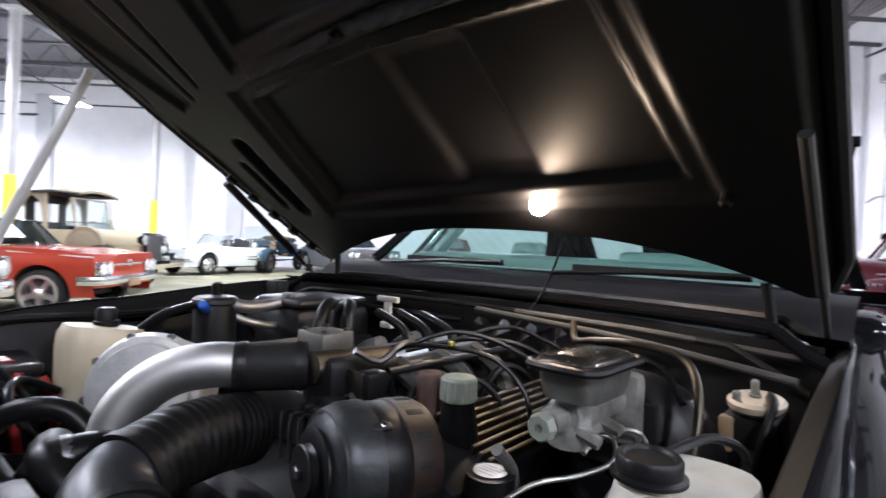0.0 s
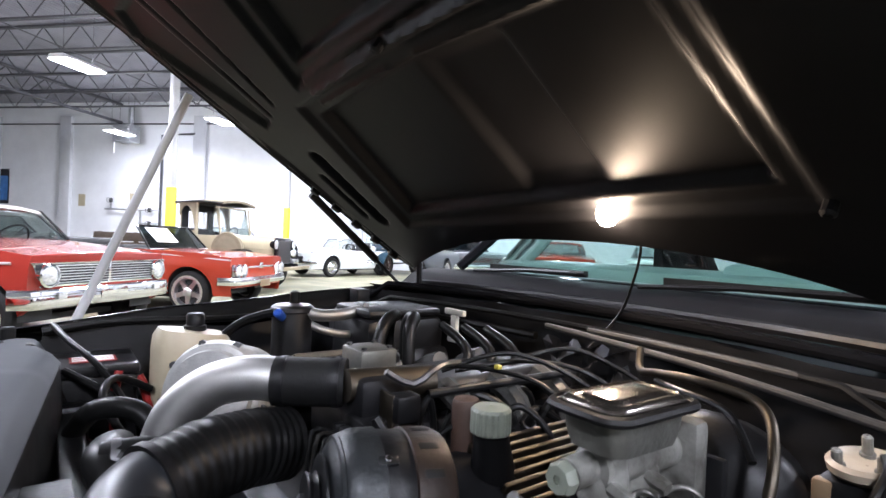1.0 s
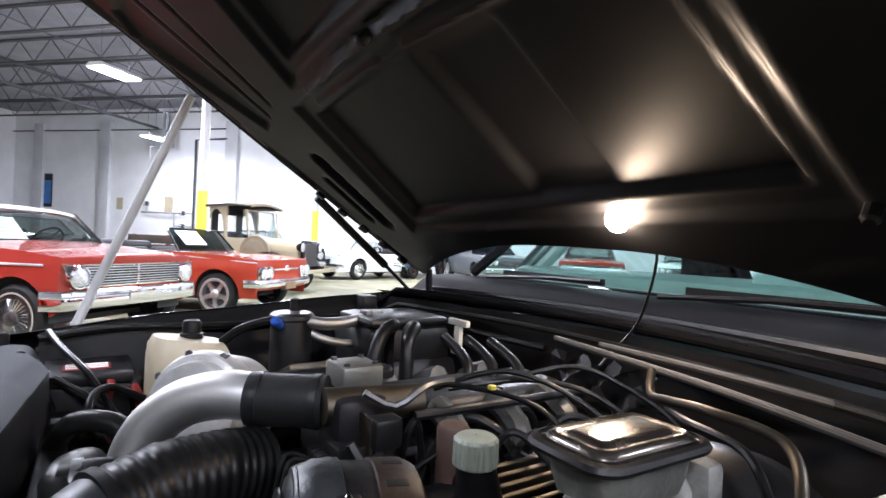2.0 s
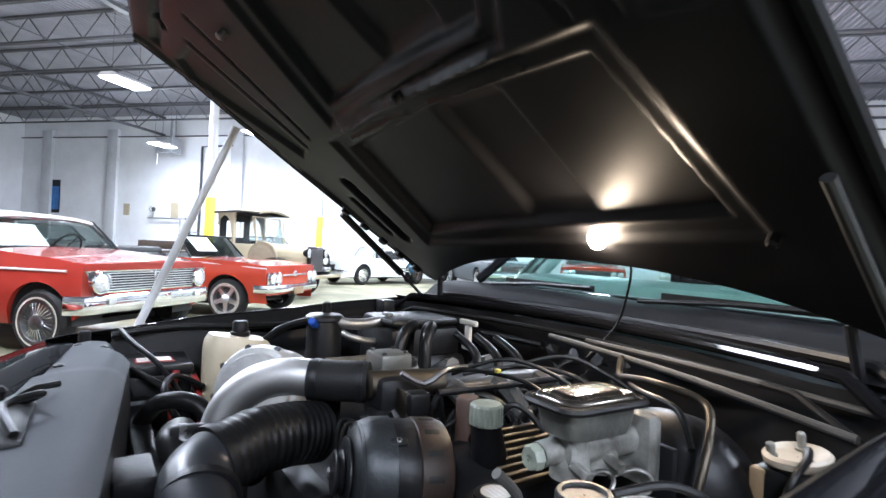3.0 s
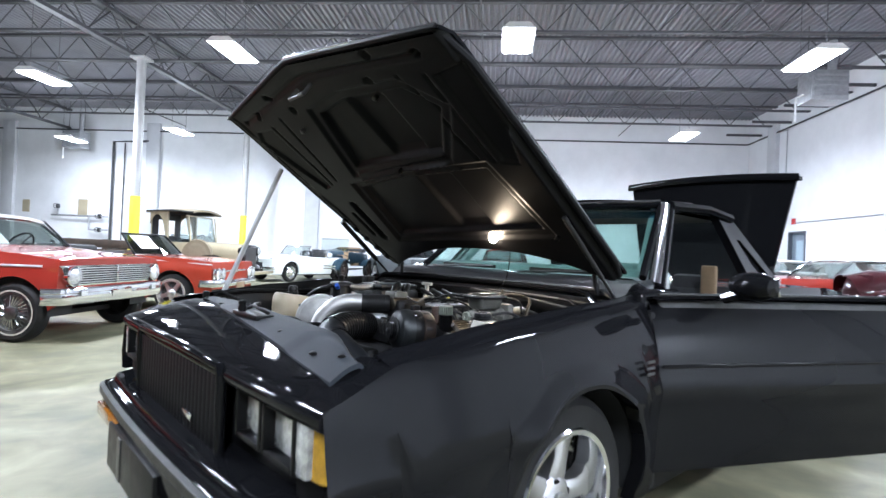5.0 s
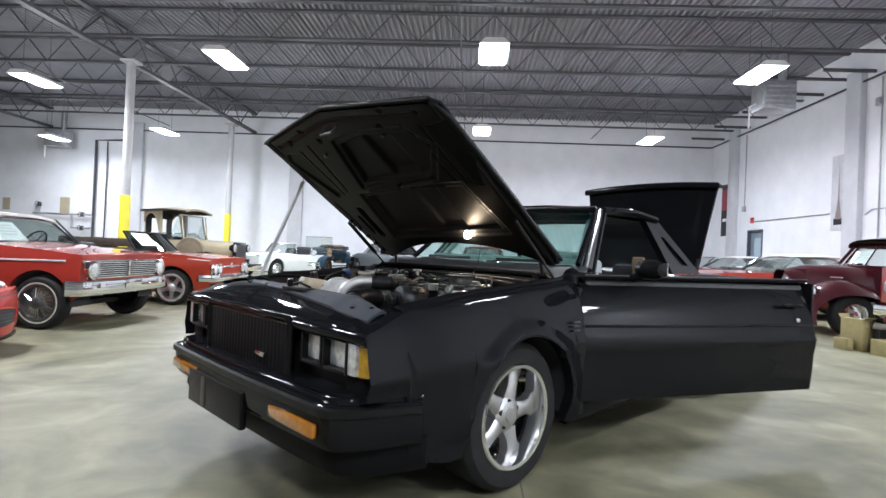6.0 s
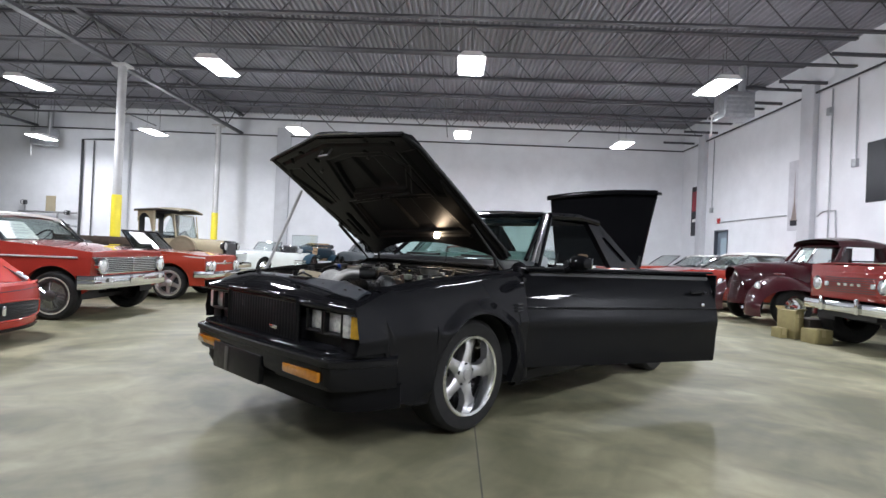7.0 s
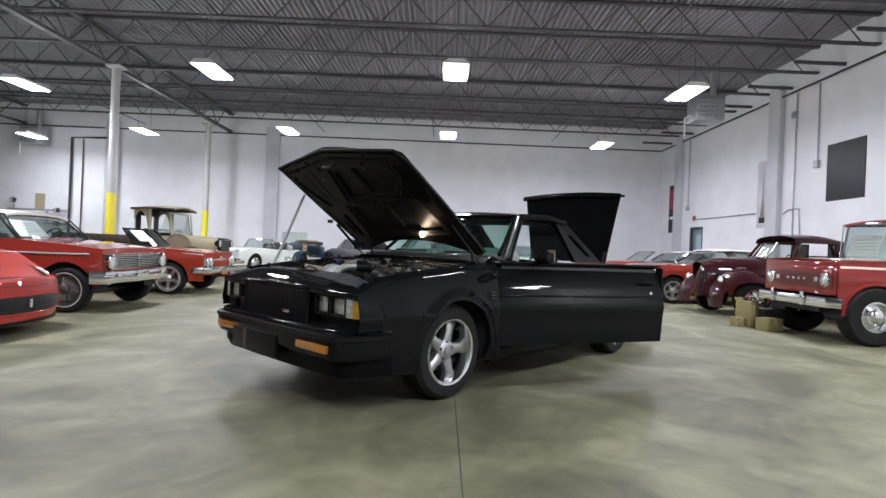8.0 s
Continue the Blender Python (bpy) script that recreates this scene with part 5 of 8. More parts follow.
def relief(x, y):
    """How deep the pressing lies at a place; below zero hangs towards the engine."""
    q = y if y < FRAME_Y else 2 * FRAME_Y - y
    z = -0.014
    for poly in (FRONT_PANEL, REAR_PANEL):
        d = inside(x, y, poly)
        z += 0.013 * ease((d + 0.045) / 0.018) + 0.021 * ease(d / 0.016)
        if d > 0:
            z += 0.020 * ease((y - 0.085) / 0.03) * (1 - ease((y - 0.265) / 0.03)) * ease(d / 0.05)
    z += 0.014 * ease((inside(x, q, SIDE_PANEL) + 0.004) / 0.012)
    # two sharp creases run from the front corner to the crossing
    z += 0.009 * (1 - ease(off_line(x, q, (1.125, -0.335), (0.746, -0.395)) / 0.008))
    z += 0.009 * (1 - ease(off_line(x, q, (1.10, -0.445), (0.725, -0.455)) / 0.008))
    # double bead across the middle
    for xb in (0.722, 0.755):
        z -= 0.008 * (1 - ease((off_line(x, y, (xb, -0.20), (xb + 0.02, 0.36)) - 0.003) / 0.008))
    # bead along the front edge of the rear panel
    for a, b in (((0.690, -0.235), (0.700, 0.045)), ((0.702, 0.13), (0.698, 0.39))):
        z -= 0.006 * (1 - ease(off_line(x, y, a, b) / 0.008))
    # slots beside the hinges, holes at the front
    z += 0.030 * (1 - ease((off_line(x, y, (0.565, -0.465), (0.31, -0.50)) - 0.012) / 0.018))
    z += 0.018 * (1 - ease((off_line(x, y, (0.50, -0.545), (0.33, -0.565)) - 0.002) / 0.016))
    for hx, hy in ((1.171, -0.47), (1.225, -0.285), (1.14, -0.20)):
        z += 0.025 * (1 - ease((math.hypot(x - hx, q - hy) - 0.012) / 0.008))
    # the flange along the sides, stepped where the frame ends
    z += 0.012 * ease((-0.64 - q) / 0.02) - 0.010 * (1 - ease(abs(q + 0.655 + 0.012 * math.sin(9 * x)) / 0.012))
    z += 0.030 * ease((abs(y) - 0.705) / 0.02)
    # pressed trough along the front edge
    z += 0.012 * (1 - ease(abs(x - (hood_x(y) - 0.07)) / 0.018)) * (abs(y) < 0.6)
    return z


def frame_fn(a, b):
    v = 0.722 * (2 * b - 1)
    x0 = hood_rear(v) + 0.008
    x = x0 + (hood_x(v) - 0.012 - x0) * a
    return (x, v, relief(x, v) - 0.006 * ease((a - 0.95) / 0.05))


part("inner_frame", MB().grid(frame_fn, 190, 210), M_UNDER, bonnet, "satin black pressed inner frame", angle=60)
for x, y in ((0.745, 0.09), (1.045, -0.25), (1.055, 0.225), (0.312, 0.60)):
    part("frame_stud", MB().lathe([(0.010, 0), (0.010, 0.020), (0.006, 0.024), (0.001, 0.024)], pose(x, y, relief(x, y) + 0.004, 180), 10), M_STEEL if x > 1 else M_UNDER, bonnet)
for s in (1, -1):
    part("hinge_arm", MB().tube([(0.05, s * 0.62, 0.0), (-0.03, s * 0.64, -0.10), (-0.02, s * 0.66, -0.16)], 0.010, 8, smooth=5), M_BAYBLACK, bonnet)
for k in range(5):
    part("seal_clip", MB().box(0.10 + 0.085 * k, 0.13 + 0.085 * k, -0.70, -0.678, -0.022, -0.002, 0.004), M_PLASTIC, bonnet)
# the reflection along half of the front edge, made as a chrome bar
part("front_trim", MB().tube([(hood_x(v) + 0.004, v, 0.004) for v in (-0.012, 0.1, 0.2, 0.3, 0.36)], 0.009, 8), M_CHROME, bonnet, "chrome strip standing for a reflection on the bonnet's front edge")
part("latch_striker", MB().tube([(1.21, -0.05, -0.02), (1.21, -0.05, -0.07), (1.21, 0.05, -0.07), (1.21, 0.05, -0.02)], 0.007, 8), M_STEEL, bonnet)
# the bonnet twists a little: its right front corner hangs lower
for ch in [bonnet] + list(bonnet.children):
    for w in ch.data.vertices:
        w.co.z -= 0.022 * max(w.co.x, 0) / HL * max(-w.co.y, 0) / 0.7
part("gas_strut", MB().tube([(-0.40, 0.715, 0.965), (-0.28, 0.714, 1.065)], 0.006, 8).tube([(-0.30, 0.714, 1.048), (-0.05, 0.710, 1.255)], 0.009, 10), M_STRUT, hero, "thin dark gas strut")
part("gas_strut", MB().tube([(-0.40, -0.735, 0.975), (-0.28, -0.735, 1.08)], 0.006, 8).tube([(-0.30, -0.735, 1.062), (-0.05, -0.715, 1.262)], 0.013, 8), M_PLASTIC, hero, "thin black gas strut")

# prop rod, standing on the front panel
prop = thing("prop_rod", "grey metal rod propping up the raised black bonnet", "prop rod", HERO_POSE)
part("rod", MB().tube([(0.552, -0.797, 0.842), (0.30, -0.735, 1.50)], 0.0115, 12), M_RODGREY, prop)
part("foot", MB().tube([(0.556, -0.798, 0.830), (0.549, -0.796, 0.854)], 0.016, 12), M_RUBBER, prop)

# ---------------------------------------------------------------- work lamp under the bonnet
ob = new("work_lamp_light", bulb_light)
ob.location = BULB
wl = thing("work_lamp", "lit work lamp hanging on a cord under the raised bonnet", "work lamp", pose(*BULB))
part("bulb", MB().lathe([(0.001, -0.023), (0.011, -0.020), (0.018, -0.010), (0.020, 0.0), (0.017, 0.013), (0.012, 0.026)], None, 16), glow("warm_bulb", (1.0, 0.80, 0.55), 160.0), wl, "glowing warm bulb").visible_shadow = False
part("socket", MB().lathe([(0.011, 0.024), (0.012, 0.026), (0.012, 0.05), (0.006, 0.056), (0.001, 0.056)], None, 14), M_PLASTIC, wl)
part("cord", MB().tube([(0, 0, 0.056), (0.004, 0.002, 0.08), (0.0, 0.0, 0.12)], 0.004, 6, smooth=4), M_RUBBER, wl)

# ---------------------------------------------------------------- engine bay of the coupe (same axes as the car)
BAY = HERO_POSE @ pose(0, -0.05, 0.012)
MID = HERO_POSE @ pose(0, -0.022, 0.012)


def eng(name, label, cat, group="", m=BAY):
    return thing(name, label, cat, m, group)


# grey shroud over the radiator
shroud = thing("radiator_shroud", "smooth grey plastic cover over the radiator", "radiator cover", HERO_POSE)


def shroud_rear(v):
    return 0.565 + 0.09 * (v + 0.5) + 0.10 * ease((v - 0.42) / 0.35) + 0.04 * ease((-0.47 - v) / 0.12)


def shroud_fn(a, b):
    v = -0.63 + 1.40 * a
    u0, u1 = shroud_front(v), shroud_rear(v)
    u = u0 + (u1 - u0) * b
    return (u, v, min(0.872, h_top(u) + 0.022) + 0.010 * math.sin(math.pi * b) - 0.02 * ease((b - 0.85) / 0.15) + 0.004 * ease((v + 0.30) / 0.02) - 0.008 * ease((v - 0.47) / 0.04))


part("cover", MB().slab(shroud_fn, 56, 10, (0, 0, -0.012)), M_GREYPANEL, shroud)
part("apron", MB().grid(lambda a, b: (shroud_rear(-0.63 + 1.4 * a) - 0.015 * b, -0.63 + 1.4 * a, 0.853 - 0.20 * b), 20, 4), M_BAYBLACK, shroud)
latch = part("latch", MB().box(0.715, 0.775, -0.05, 0.15, 0.876, 0.892, 0.004), M_PLASTIC, shroud, "black bonnet latch")
part("latch_bar", MB().tube([(0.73, -0.04, 0.893), (0.705, 0.01, 0.915), (0.745, 0.06, 0.915), (0.725, 0.13, 0.895)], 0.006, 8, smooth=3), M_PLASTIC, latch)
part("latch_spring", MB().lathe([(0.012, 0), (0.015, 0.01), (0.012, 0.02), (0.015, 0.03), (0.01, 0.036), (0.001, 0.036)], pose(0.76, 0.0, 0.892), 12), M_PLASTIC, latch)
part("release_lever", MB().tube([(0.75, -0.03, 0.896), (0.72, -0.07, 0.905), (0.69, -0.11, 0.90)], 0.006, 6), M_PLASTIC, latch)
for u, v in ((0.67, -0.60), (0.62, -0.55), (0.70, -0.36), (0.78, 0.34), (0.82, 0.60), (0.80, 0.70)):
    part("push_pin", MB().lathe([(0.010, 0), (0.010, 0.004), (0.005, 0.007), (0.001, 0.007)], pose(u, v, min(0.876, h_top(u) + 0.026)), 12), M_PLASTIC, shroud)
part("stopper", MB().lathe([(0.014, 0), (0.014, 0.022), (0.011, 0.026), (0.001, 0.026)], pose(0.66, -0.655, 0.878), 12), M_RUBBER, shroud)

radiator = eng("radiator", "black radiator with upper hose neck behind the shroud", "radiator")
part("core", MB().box(0.53, 0.575, -0.42, 0.42, 0.34, 0.74, 0.01), M_BAYBLACK, radiator)
for v in (-0.445, 0.445):
    part("side_tank", MB().box(0.515, 0.59, v - 0.025, v + 0.025, 0.33, 0.75, 0.015), M_PLASTIC, radiator)

# milky reservoir
tank = eng("coolant_bottle", "milky white plastic reservoir with a black cap", "reservoir", "", MID @ pose(-0.016, -0.012, -0.002))


def tank_fn(a, b):
    an = 2 * math.pi * a
    k = 1 - 0.35 * ease((0.35 - b) / 0.35)
    k *= 1 - 0.16 * ease((b - 0.88) / 0.12)
    c, s_ = math.cos(an), math.sin(an)
    e = 3.2
    q = (abs(c) ** e + abs(s_) ** e) ** (-1 / e)
    return (0.325 + 0.088 * k * q * c, -0.505 + 0.062 * k * q * s_, 0.66 + 0.222 * b + 0.012 * c * (b > 0.9))


bt = MB().grid(tank_fn, 32, 12, True)
bt.add([tank_fn(i / 32, 1.0) for i in range(32)], [tuple(range(32))])
part("bottle", bt, M_TANK, tank)
part("cap", MB().lathe([(0.026, 0.88), (0.026, 0.892), (0.021, 0.894), (0.021, 0.916), (0.017, 0.922), (0.001, 0.922)], pose(0.318, -0.517, 0), 18), M_PLASTIC, tank, "black ribbed cap")
part("filler_tube", MB().tube([(0.255, -0.49, 0.87), (0.22, -0.46, 0.905), (0.16, -0.44, 0.925), (0.12, -0.42, 0.93)], 0.011, 8, smooth=4), M_HOSE, tank)

bat = eng("battery", "black car battery with red and white label and red cables", "battery", "", BAY @ pose(0, 0.015, -0.02))
part("case", MB().box(0.42, 0.585, -0.68, -0.50, 0.62, 0.81, 0.01), M_PLASTIC, bat)
part("lid", MB().box(0.418, 0.587, -0.682, -0.498, 0.81, 0.835, 0.006), M_PLASTIC, bat)
part("label", MB().box(0.46, 0.55, -0.60, -0.54, 0.8355, 0.837), M_RED, bat, "red label")
lb = MB()
for k in range(3):
    lb.box(0.465, 0.545, -0.595 + 0.018 * k, -0.588 + 0.018 * k, 0.837, 0.8385)
part("print", lb, M_PAPER, bat)
part("red_cable", MB().tube([(0.42, -0.515, 0.80), (0.40, -0.50, 0.75), (0.395, -0.50, 0.66), (0.40, -0.48, 0.58)], 0.011, 8, smooth=3), M_RED, bat, "red battery cable")
part("red_cable", MB().tube([(0.46, -0.50, 0.82), (0.47, -0.485, 0.74), (0.46, -0.47, 0.64)], 0.009, 8, smooth=3), M_RED, bat, "red battery cable")
part("black_cable", MB().tube([(0.56, -0.50, 0.83), (0.50, -0.44, 0.80), (0.42, -0.40, 0.745), (0.36, -0.41, 0.735), (0.33, -0.43, 0.74)], 0.008, 8, smooth=4), M_HOSE, bat)
part("black_cable", MB().tube([(0.58, -0.50, 0.80), (0.53, -0.42, 0.70), (0.46, -0.37, 0.68), (0.38, -0.36, 0.67)], 0.013, 8, smooth=4), M_HOSE, bat)

# engine block, intake and turbo
block = eng("engine", "dark turbocharged six-cylinder engine block", "engine")
part("block", MB().box(-0.36, 0.30, -0.16, 0.26, 0.34, 0.72, 0.03), M_BAYBLACK, block)
part("intake_manifold", MB().box(-0.30, 0.18, -0.10, 0.20, 0.72, 0.83, 0.03), M_BAYBLACK, block)
part("timing_cover", MB().box(0.30, 0.36, -0.14, 0.22, 0.36, 0.74, 0.02), M_STEEL, block)
for s, v0 in ((1, 0.36), (-1, -0.30)):
    cover = part("valve_cover", MB().box(-0.30, 0.22, -0.07, 0.07, 0.0, 0.085, 0.02, m=pose(0, v0, 0.735, -22 * s, 0, 0)), M_BAYBLACK, block, "finned cast valve cover")
    for k in range(8):
        part("fin", MB().box(-0.27, 0.135, -0.052 + 0.0149 * k - 0.0035, -0.052 + 0.0149 * k + 0.0035, 0.083, 0.098, 0.002, m=pose(0, v0, 0.735, -22 * s, 0, 0)), M_WARMSTEEL, cover)
for k in range(3):
    part("exhaust_runner", MB().tube([(0.15 - 0.2 * k, 0.42, 0.66), (0.13 - 0.2 * k, 0.48, 0.60), (0.05 - 0.2 * k, 0.48, 0.54)], 0.022, 8, smooth=3), M_STEEL, block)
cap = part("oil_filler", MB().tube([(0.10, 0.37, 0.77), (0.125, 0.382, 0.83), (0.138, 0.39, 0.88)], [0.034, 0.028, 0.022], 20), M_PLASTIC, block)
rib = MB().grid(lambda a, b: (0.140 + lerp(b, [(0, 0.023), (0.1, 0.025), (0.85, 0.0245), (0.95, 0.021), (1, 0.001)]) * (1 + 0.05 * (math.sin(2 * math.pi * a * 22) > 0) * (b < 0.84)) * math.cos(2 * math.pi * a),
                              0.392 + lerp(b, [(0, 0.023), (0.1, 0.025), (0.85, 0.0245), (0.95, 0.021), (1, 0.001)]) * (1 + 0.05 * (math.sin(2 * math.pi * a * 22) > 0) * (b < 0.84)) * math.sin(2 * math.pi * a),
                              0.876 + lerp(b, [(0, 0.0), (0.1, 0.002), (0.85, 0.030), (0.95, 0.034), (1, 0.0345)])), 88, 12, True)
part("oil_cap", rib, M_CAP, cap, "pale ribbed oil cap")

turbo = eng("turbocharger", "cast aluminium turbo housing with a polished bent outlet pipe", "turbocharger", "", MID)
part("housing", MB().lathe([(0.03, -0.11), (0.080, -0.11), (0.096, -0.095), (0.099, -0.045), (0.092, -0.028), (0.099, -0.018), (0.099, -0.006), (0.105, 0.0), (0.105, 0.022), (0.097, 0.036), (0.086, 0.040), (0.082, 0.050), (0.05, 0.055), (0.001, 0.055)], pose(0.318, -0.225, 0.800, 0, 78, 48), 48), M_TURBO, turbo, "ribbed cast aluminium housing")
for k in range(9):
    a = 0.698 * k
    part("bolt", MB().lathe([(0.008, 0.05), (0.008, 0.062), (0.001, 0.063)], pose(0.318, -0.225, 0.800, 0, 78, 48) @ pose(0.101 * math.cos(a), 0.101 * math.sin(a), -0.032), 6), M_STEEL, turbo)
part("outlet_pipe", MB().tube([(0.304, 0.082, 0.897), (0.345, 0.052, 0.899), (0.392, 0.018, 0.884), (0.432, -0.005, 0.845), (0.452, -0.01, 0.79), (0.456, 0.0, 0.71), (0.45, 0.0, 0.6)], 0.0335, 32, smooth=8), M_PIPE, turbo, "brushed bent aluminium pipe")
part("coupler", MB().tube([(0.316, 0.074, 0.896), (0.228, 0.134, 0.896)], 0.0365, 32), M_RUBBER, turbo, "black rubber coupler")
for q in (0.12, 0.88):
    p = Vector((0.316, 0.074, 0.896)).lerp(Vector((0.228, 0.134, 0.896)), q)
    d = Vector((-0.088, 0.060, 0)).normalized() * 0.005
    part("hose_clamp", MB().tube([p - d, p + d], 0.038, 32), M_PLASTIC, turbo)

tb = eng("throttle_body", "grey cast throttle body with brackets and a sensor", "throttle body", "", MID @ pose(0.006, -0.006, 0.002))
part("body", MB().box(0.16, 0.235, 0.14, 0.215, 0.84, 0.915, 0.012), M_BAYBLACK, tb)
part("top_plate", MB().box(0.135, 0.20, 0.075, 0.145, 0.905, 0.94, 0.005), M_COVERGREY, tb)
for u, v in ((0.145, 0.085), (0.19, 0.085), (0.145, 0.135), (0.19, 0.135)):
    part("screw", MB().lathe([(0.005, 0), (0.005, 0.004), (0.001, 0.005)], pose(u, v, 0.94), 6), M_STEEL, tb)
part("neck", MB().tube([(0.24, 0.175, 0.90), (0.10, 0.19, 0.895)], 0.024, 20), M_WARMSTEEL, tb, "throttle neck tinted for a copper reflection")
part("linkage", MB().tube([(0.21, 0.235, 0.93), (0.17, 0.245, 0.91), (0.12, 0.24, 0.93), (0.05, 0.20, 0.92)], 0.005, 6, smooth=3), M_STEEL, tb)
part("sensor", MB().box(0.165, 0.205, 0.23, 0.262, 0.86, 0.9, 0.006), M_PLASTIC, tb)
part("lever", MB().box(0.20, 0.206, 0.19, 0.25, 0.80, 0.90, 0.003), M_WARMSTEEL, tb)
up = eng("intake_plenum", "dark cast intake plenum with runners", "plenum")
part("plenum", MB().box(-0.24, 0.12, 0.04, 0.19, 0.83, 0.885, 0.028, 4), M_BAYBLACK, up)
for k in range(3):
    for s in (1, -1):
        part("runner", MB().tube([(0.06 - 0.11 * k, 0.11 + s * 0.08, 0.875), (0.06 - 0.11 * k, 0.11 + s * 0.14, 0.85), (0.06 - 0.11 * k, 0.11 + s * 0.17, 0.79)], 0.02, 8, smooth=3), M_CAST, up)
part("egr_valve", MB().lathe([(0.024, 0), (0.024, 0.012), (0.018, 0.018), (0.001, 0.02)], pose(0.07, 0.02, 0.885), 16), M_PLASTIC, up)
part("fuel_rail", MB().tube([(0.13, 0.24, 0.885), (-0.2, 0.25, 0.885)], 0.007, 10), M_PLASTIC, up)

# intake ducting
duct = eng("intake_duct", "ribbed black intake hose joined to a grey elbow pipe", "intake pipe", "", BAY @ pose(0.018, 0.0, -0.022))
path = [Vector((0.29, 0.13, 0.832)), Vector((0.345, 0.148, 0.842)), Vector((0.41, 0.168, 0.845)), Vector((0.478, 0.20, 0.834))]
pts, rad = [], []
for i in range(91):
    t = i / 90 * 2.999
    k = int(t)
    p = path[k].lerp(path[k + 1], t - k)
    pts.append(p)
    rad.append(0.0515 + 0.0011 * math.sin(2 * math.pi * i / 6))
part("ribbed_hose", MB().tube(pts, rad, 32), M_HOSE, duct, "ribbed black rubber hose")
part("clamp", MB().tube([(0.466, 0.194, 0.836), (0.477, 0.199, 0.834)], 0.0555, 22), M_PLASTIC, duct)
part("elbow", MB().tube([(0.472, 0.197, 0.835), (0.498, 0.222, 0.824), (0.506, 0.272, 0.804), (0.498, 0.345, 0.77), (0.488, 0.43, 0.72), (0.48, 0.48, 0.65)], 0.050, 32, smooth=7), M_GREYPIPE, duct, "smooth grey elbow")
part("clamp", MB().tube([(0.500, 0.252, 0.811), (0.502, 0.264, 0.807)], 0.0545, 22), M_PLASTIC, duct)
part("sensor_box", MB().box(0.545, 0.60, 0.10, 0.20, 0.79, 0.83, 0.006), M_PLASTIC, duct)
rh = eng("radiator_hose", "black upper radiator hose", "hose", "bay hoses")
part("hose", MB().tube([(0.53, 0.05, 0.80), (0.47, 0.06, 0.80), (0.42, 0.03, 0.76), (0.38, 0.0, 0.70)], 0.026, 14, smooth=5), M_HOSE, rh)
part("clamp", MB().tube([(0.52, 0.052, 0.80), (0.508, 0.053, 0.80)], 0.029, 16), M_STEEL, rh)
fan = eng("cooling_fan", "black cooling fan behind the radiator", "fan")
for k in range(6):
    part("blade", MB().box(-0.004, 0.004, 0.03, 0.16, -0.03, 0.03, 0.003, m=pose(0.49, 0.0, 0.58, 60 * k, 0, 0) @ pose(0, 0, 0, 0, 25, 0)), M_PLASTIC, fan)
part("hub", MB().lathe([(0.04, -0.03), (0.04, 0.02), (0.02, 0.03), (0.001, 0.03)], pose(0.49, 0.0, 0.58) @ AX_X, 16), M_PLASTIC, fan)

alt = eng("alternator", "black round alternator with a pulley and case bolts", "alternator")
ALT = pose(0.296, 0.370, 0.826, 0, 86, -14) @ Matrix.Scale(0.94, 4)
M_ALTCASE = mat("black_cast_case", (0.010, 0.010, 0.011), 0.42, 0.2, var=0.5, scale=18, bump=0.4, bump_scale=120, rough_var=0.15, spec=0.3)
M_ALTREAR = mat("heat_browned_case", (0.026, 0.017, 0.013), 0.45, 0.3, var=0.5, scale=16, bump=0.4, bump_scale=120, rough_var=0.15, spec=0.3)
M_ALTFACE = mat("dark_grey_cast_frame", (0.024, 0.027, 0.029), 0.40, 0.4, var=0.3, scale=24, bump=0.4, bump_scale=140, rough_var=0.1)
part("front_case", MB().lathe([(0.001, 0.060), (0.040, 0.060), (0.060, 0.056), (0.072, 0.046), (0.078, 0.030), (0.079, 0.004), (0.074, 0.002)], ALT, 48), M_ALTFACE, alt, "dark grey cast front frame")
part("shoulder_ring", MB().lathe([(0.066, 0.0525), (0.0695, 0.0515), (0.0715, 0.0485), (0.070, 0.046)], ALT, 48), M_ALTFACE, alt)
part("stator", MB().lathe([(0.0745, 0.004), (0.0755, 0.002), (0.0755, -0.030), (0.0745, -0.032)], ALT, 48), M_ALTCASE, alt, "black laminated middle ring")
part("rear_case", MB().lathe([(0.0745, -0.030), (0.078, -0.032), (0.078, -0.066), (0.072, -0.080), (0.058, -0.088), (0.03, -0.090), (0.001, -0.090)], ALT, 48), M_ALTREAR, alt, "heat-browned rear case")
part("fan", MB().lathe([(0.020, 0.060), (0.046, 0.061), (0.050, 0.062), (0.050, 0.065), (0.044, 0.067), (0.020, 0.066)], ALT, 40), M_ALTCASE, alt, "pressed cooling fan")
part("pulley", MB().lathe([(0.018, 0.056), (0.018, 0.066), (0.030, 0.067), (0.032, 0.069), (0.026, 0.074), (0.032, 0.079), (0.030, 0.081), (0.014, 0.081), (0.001, 0.081)], ALT, 36), M_ALTCASE, alt)
part("pulley_nut", MB().lathe([(0.009, 0.081), (0.009, 0.086), (0.007, 0.088), (0.001, 0.088)], ALT, 6), M_STEEL, alt)
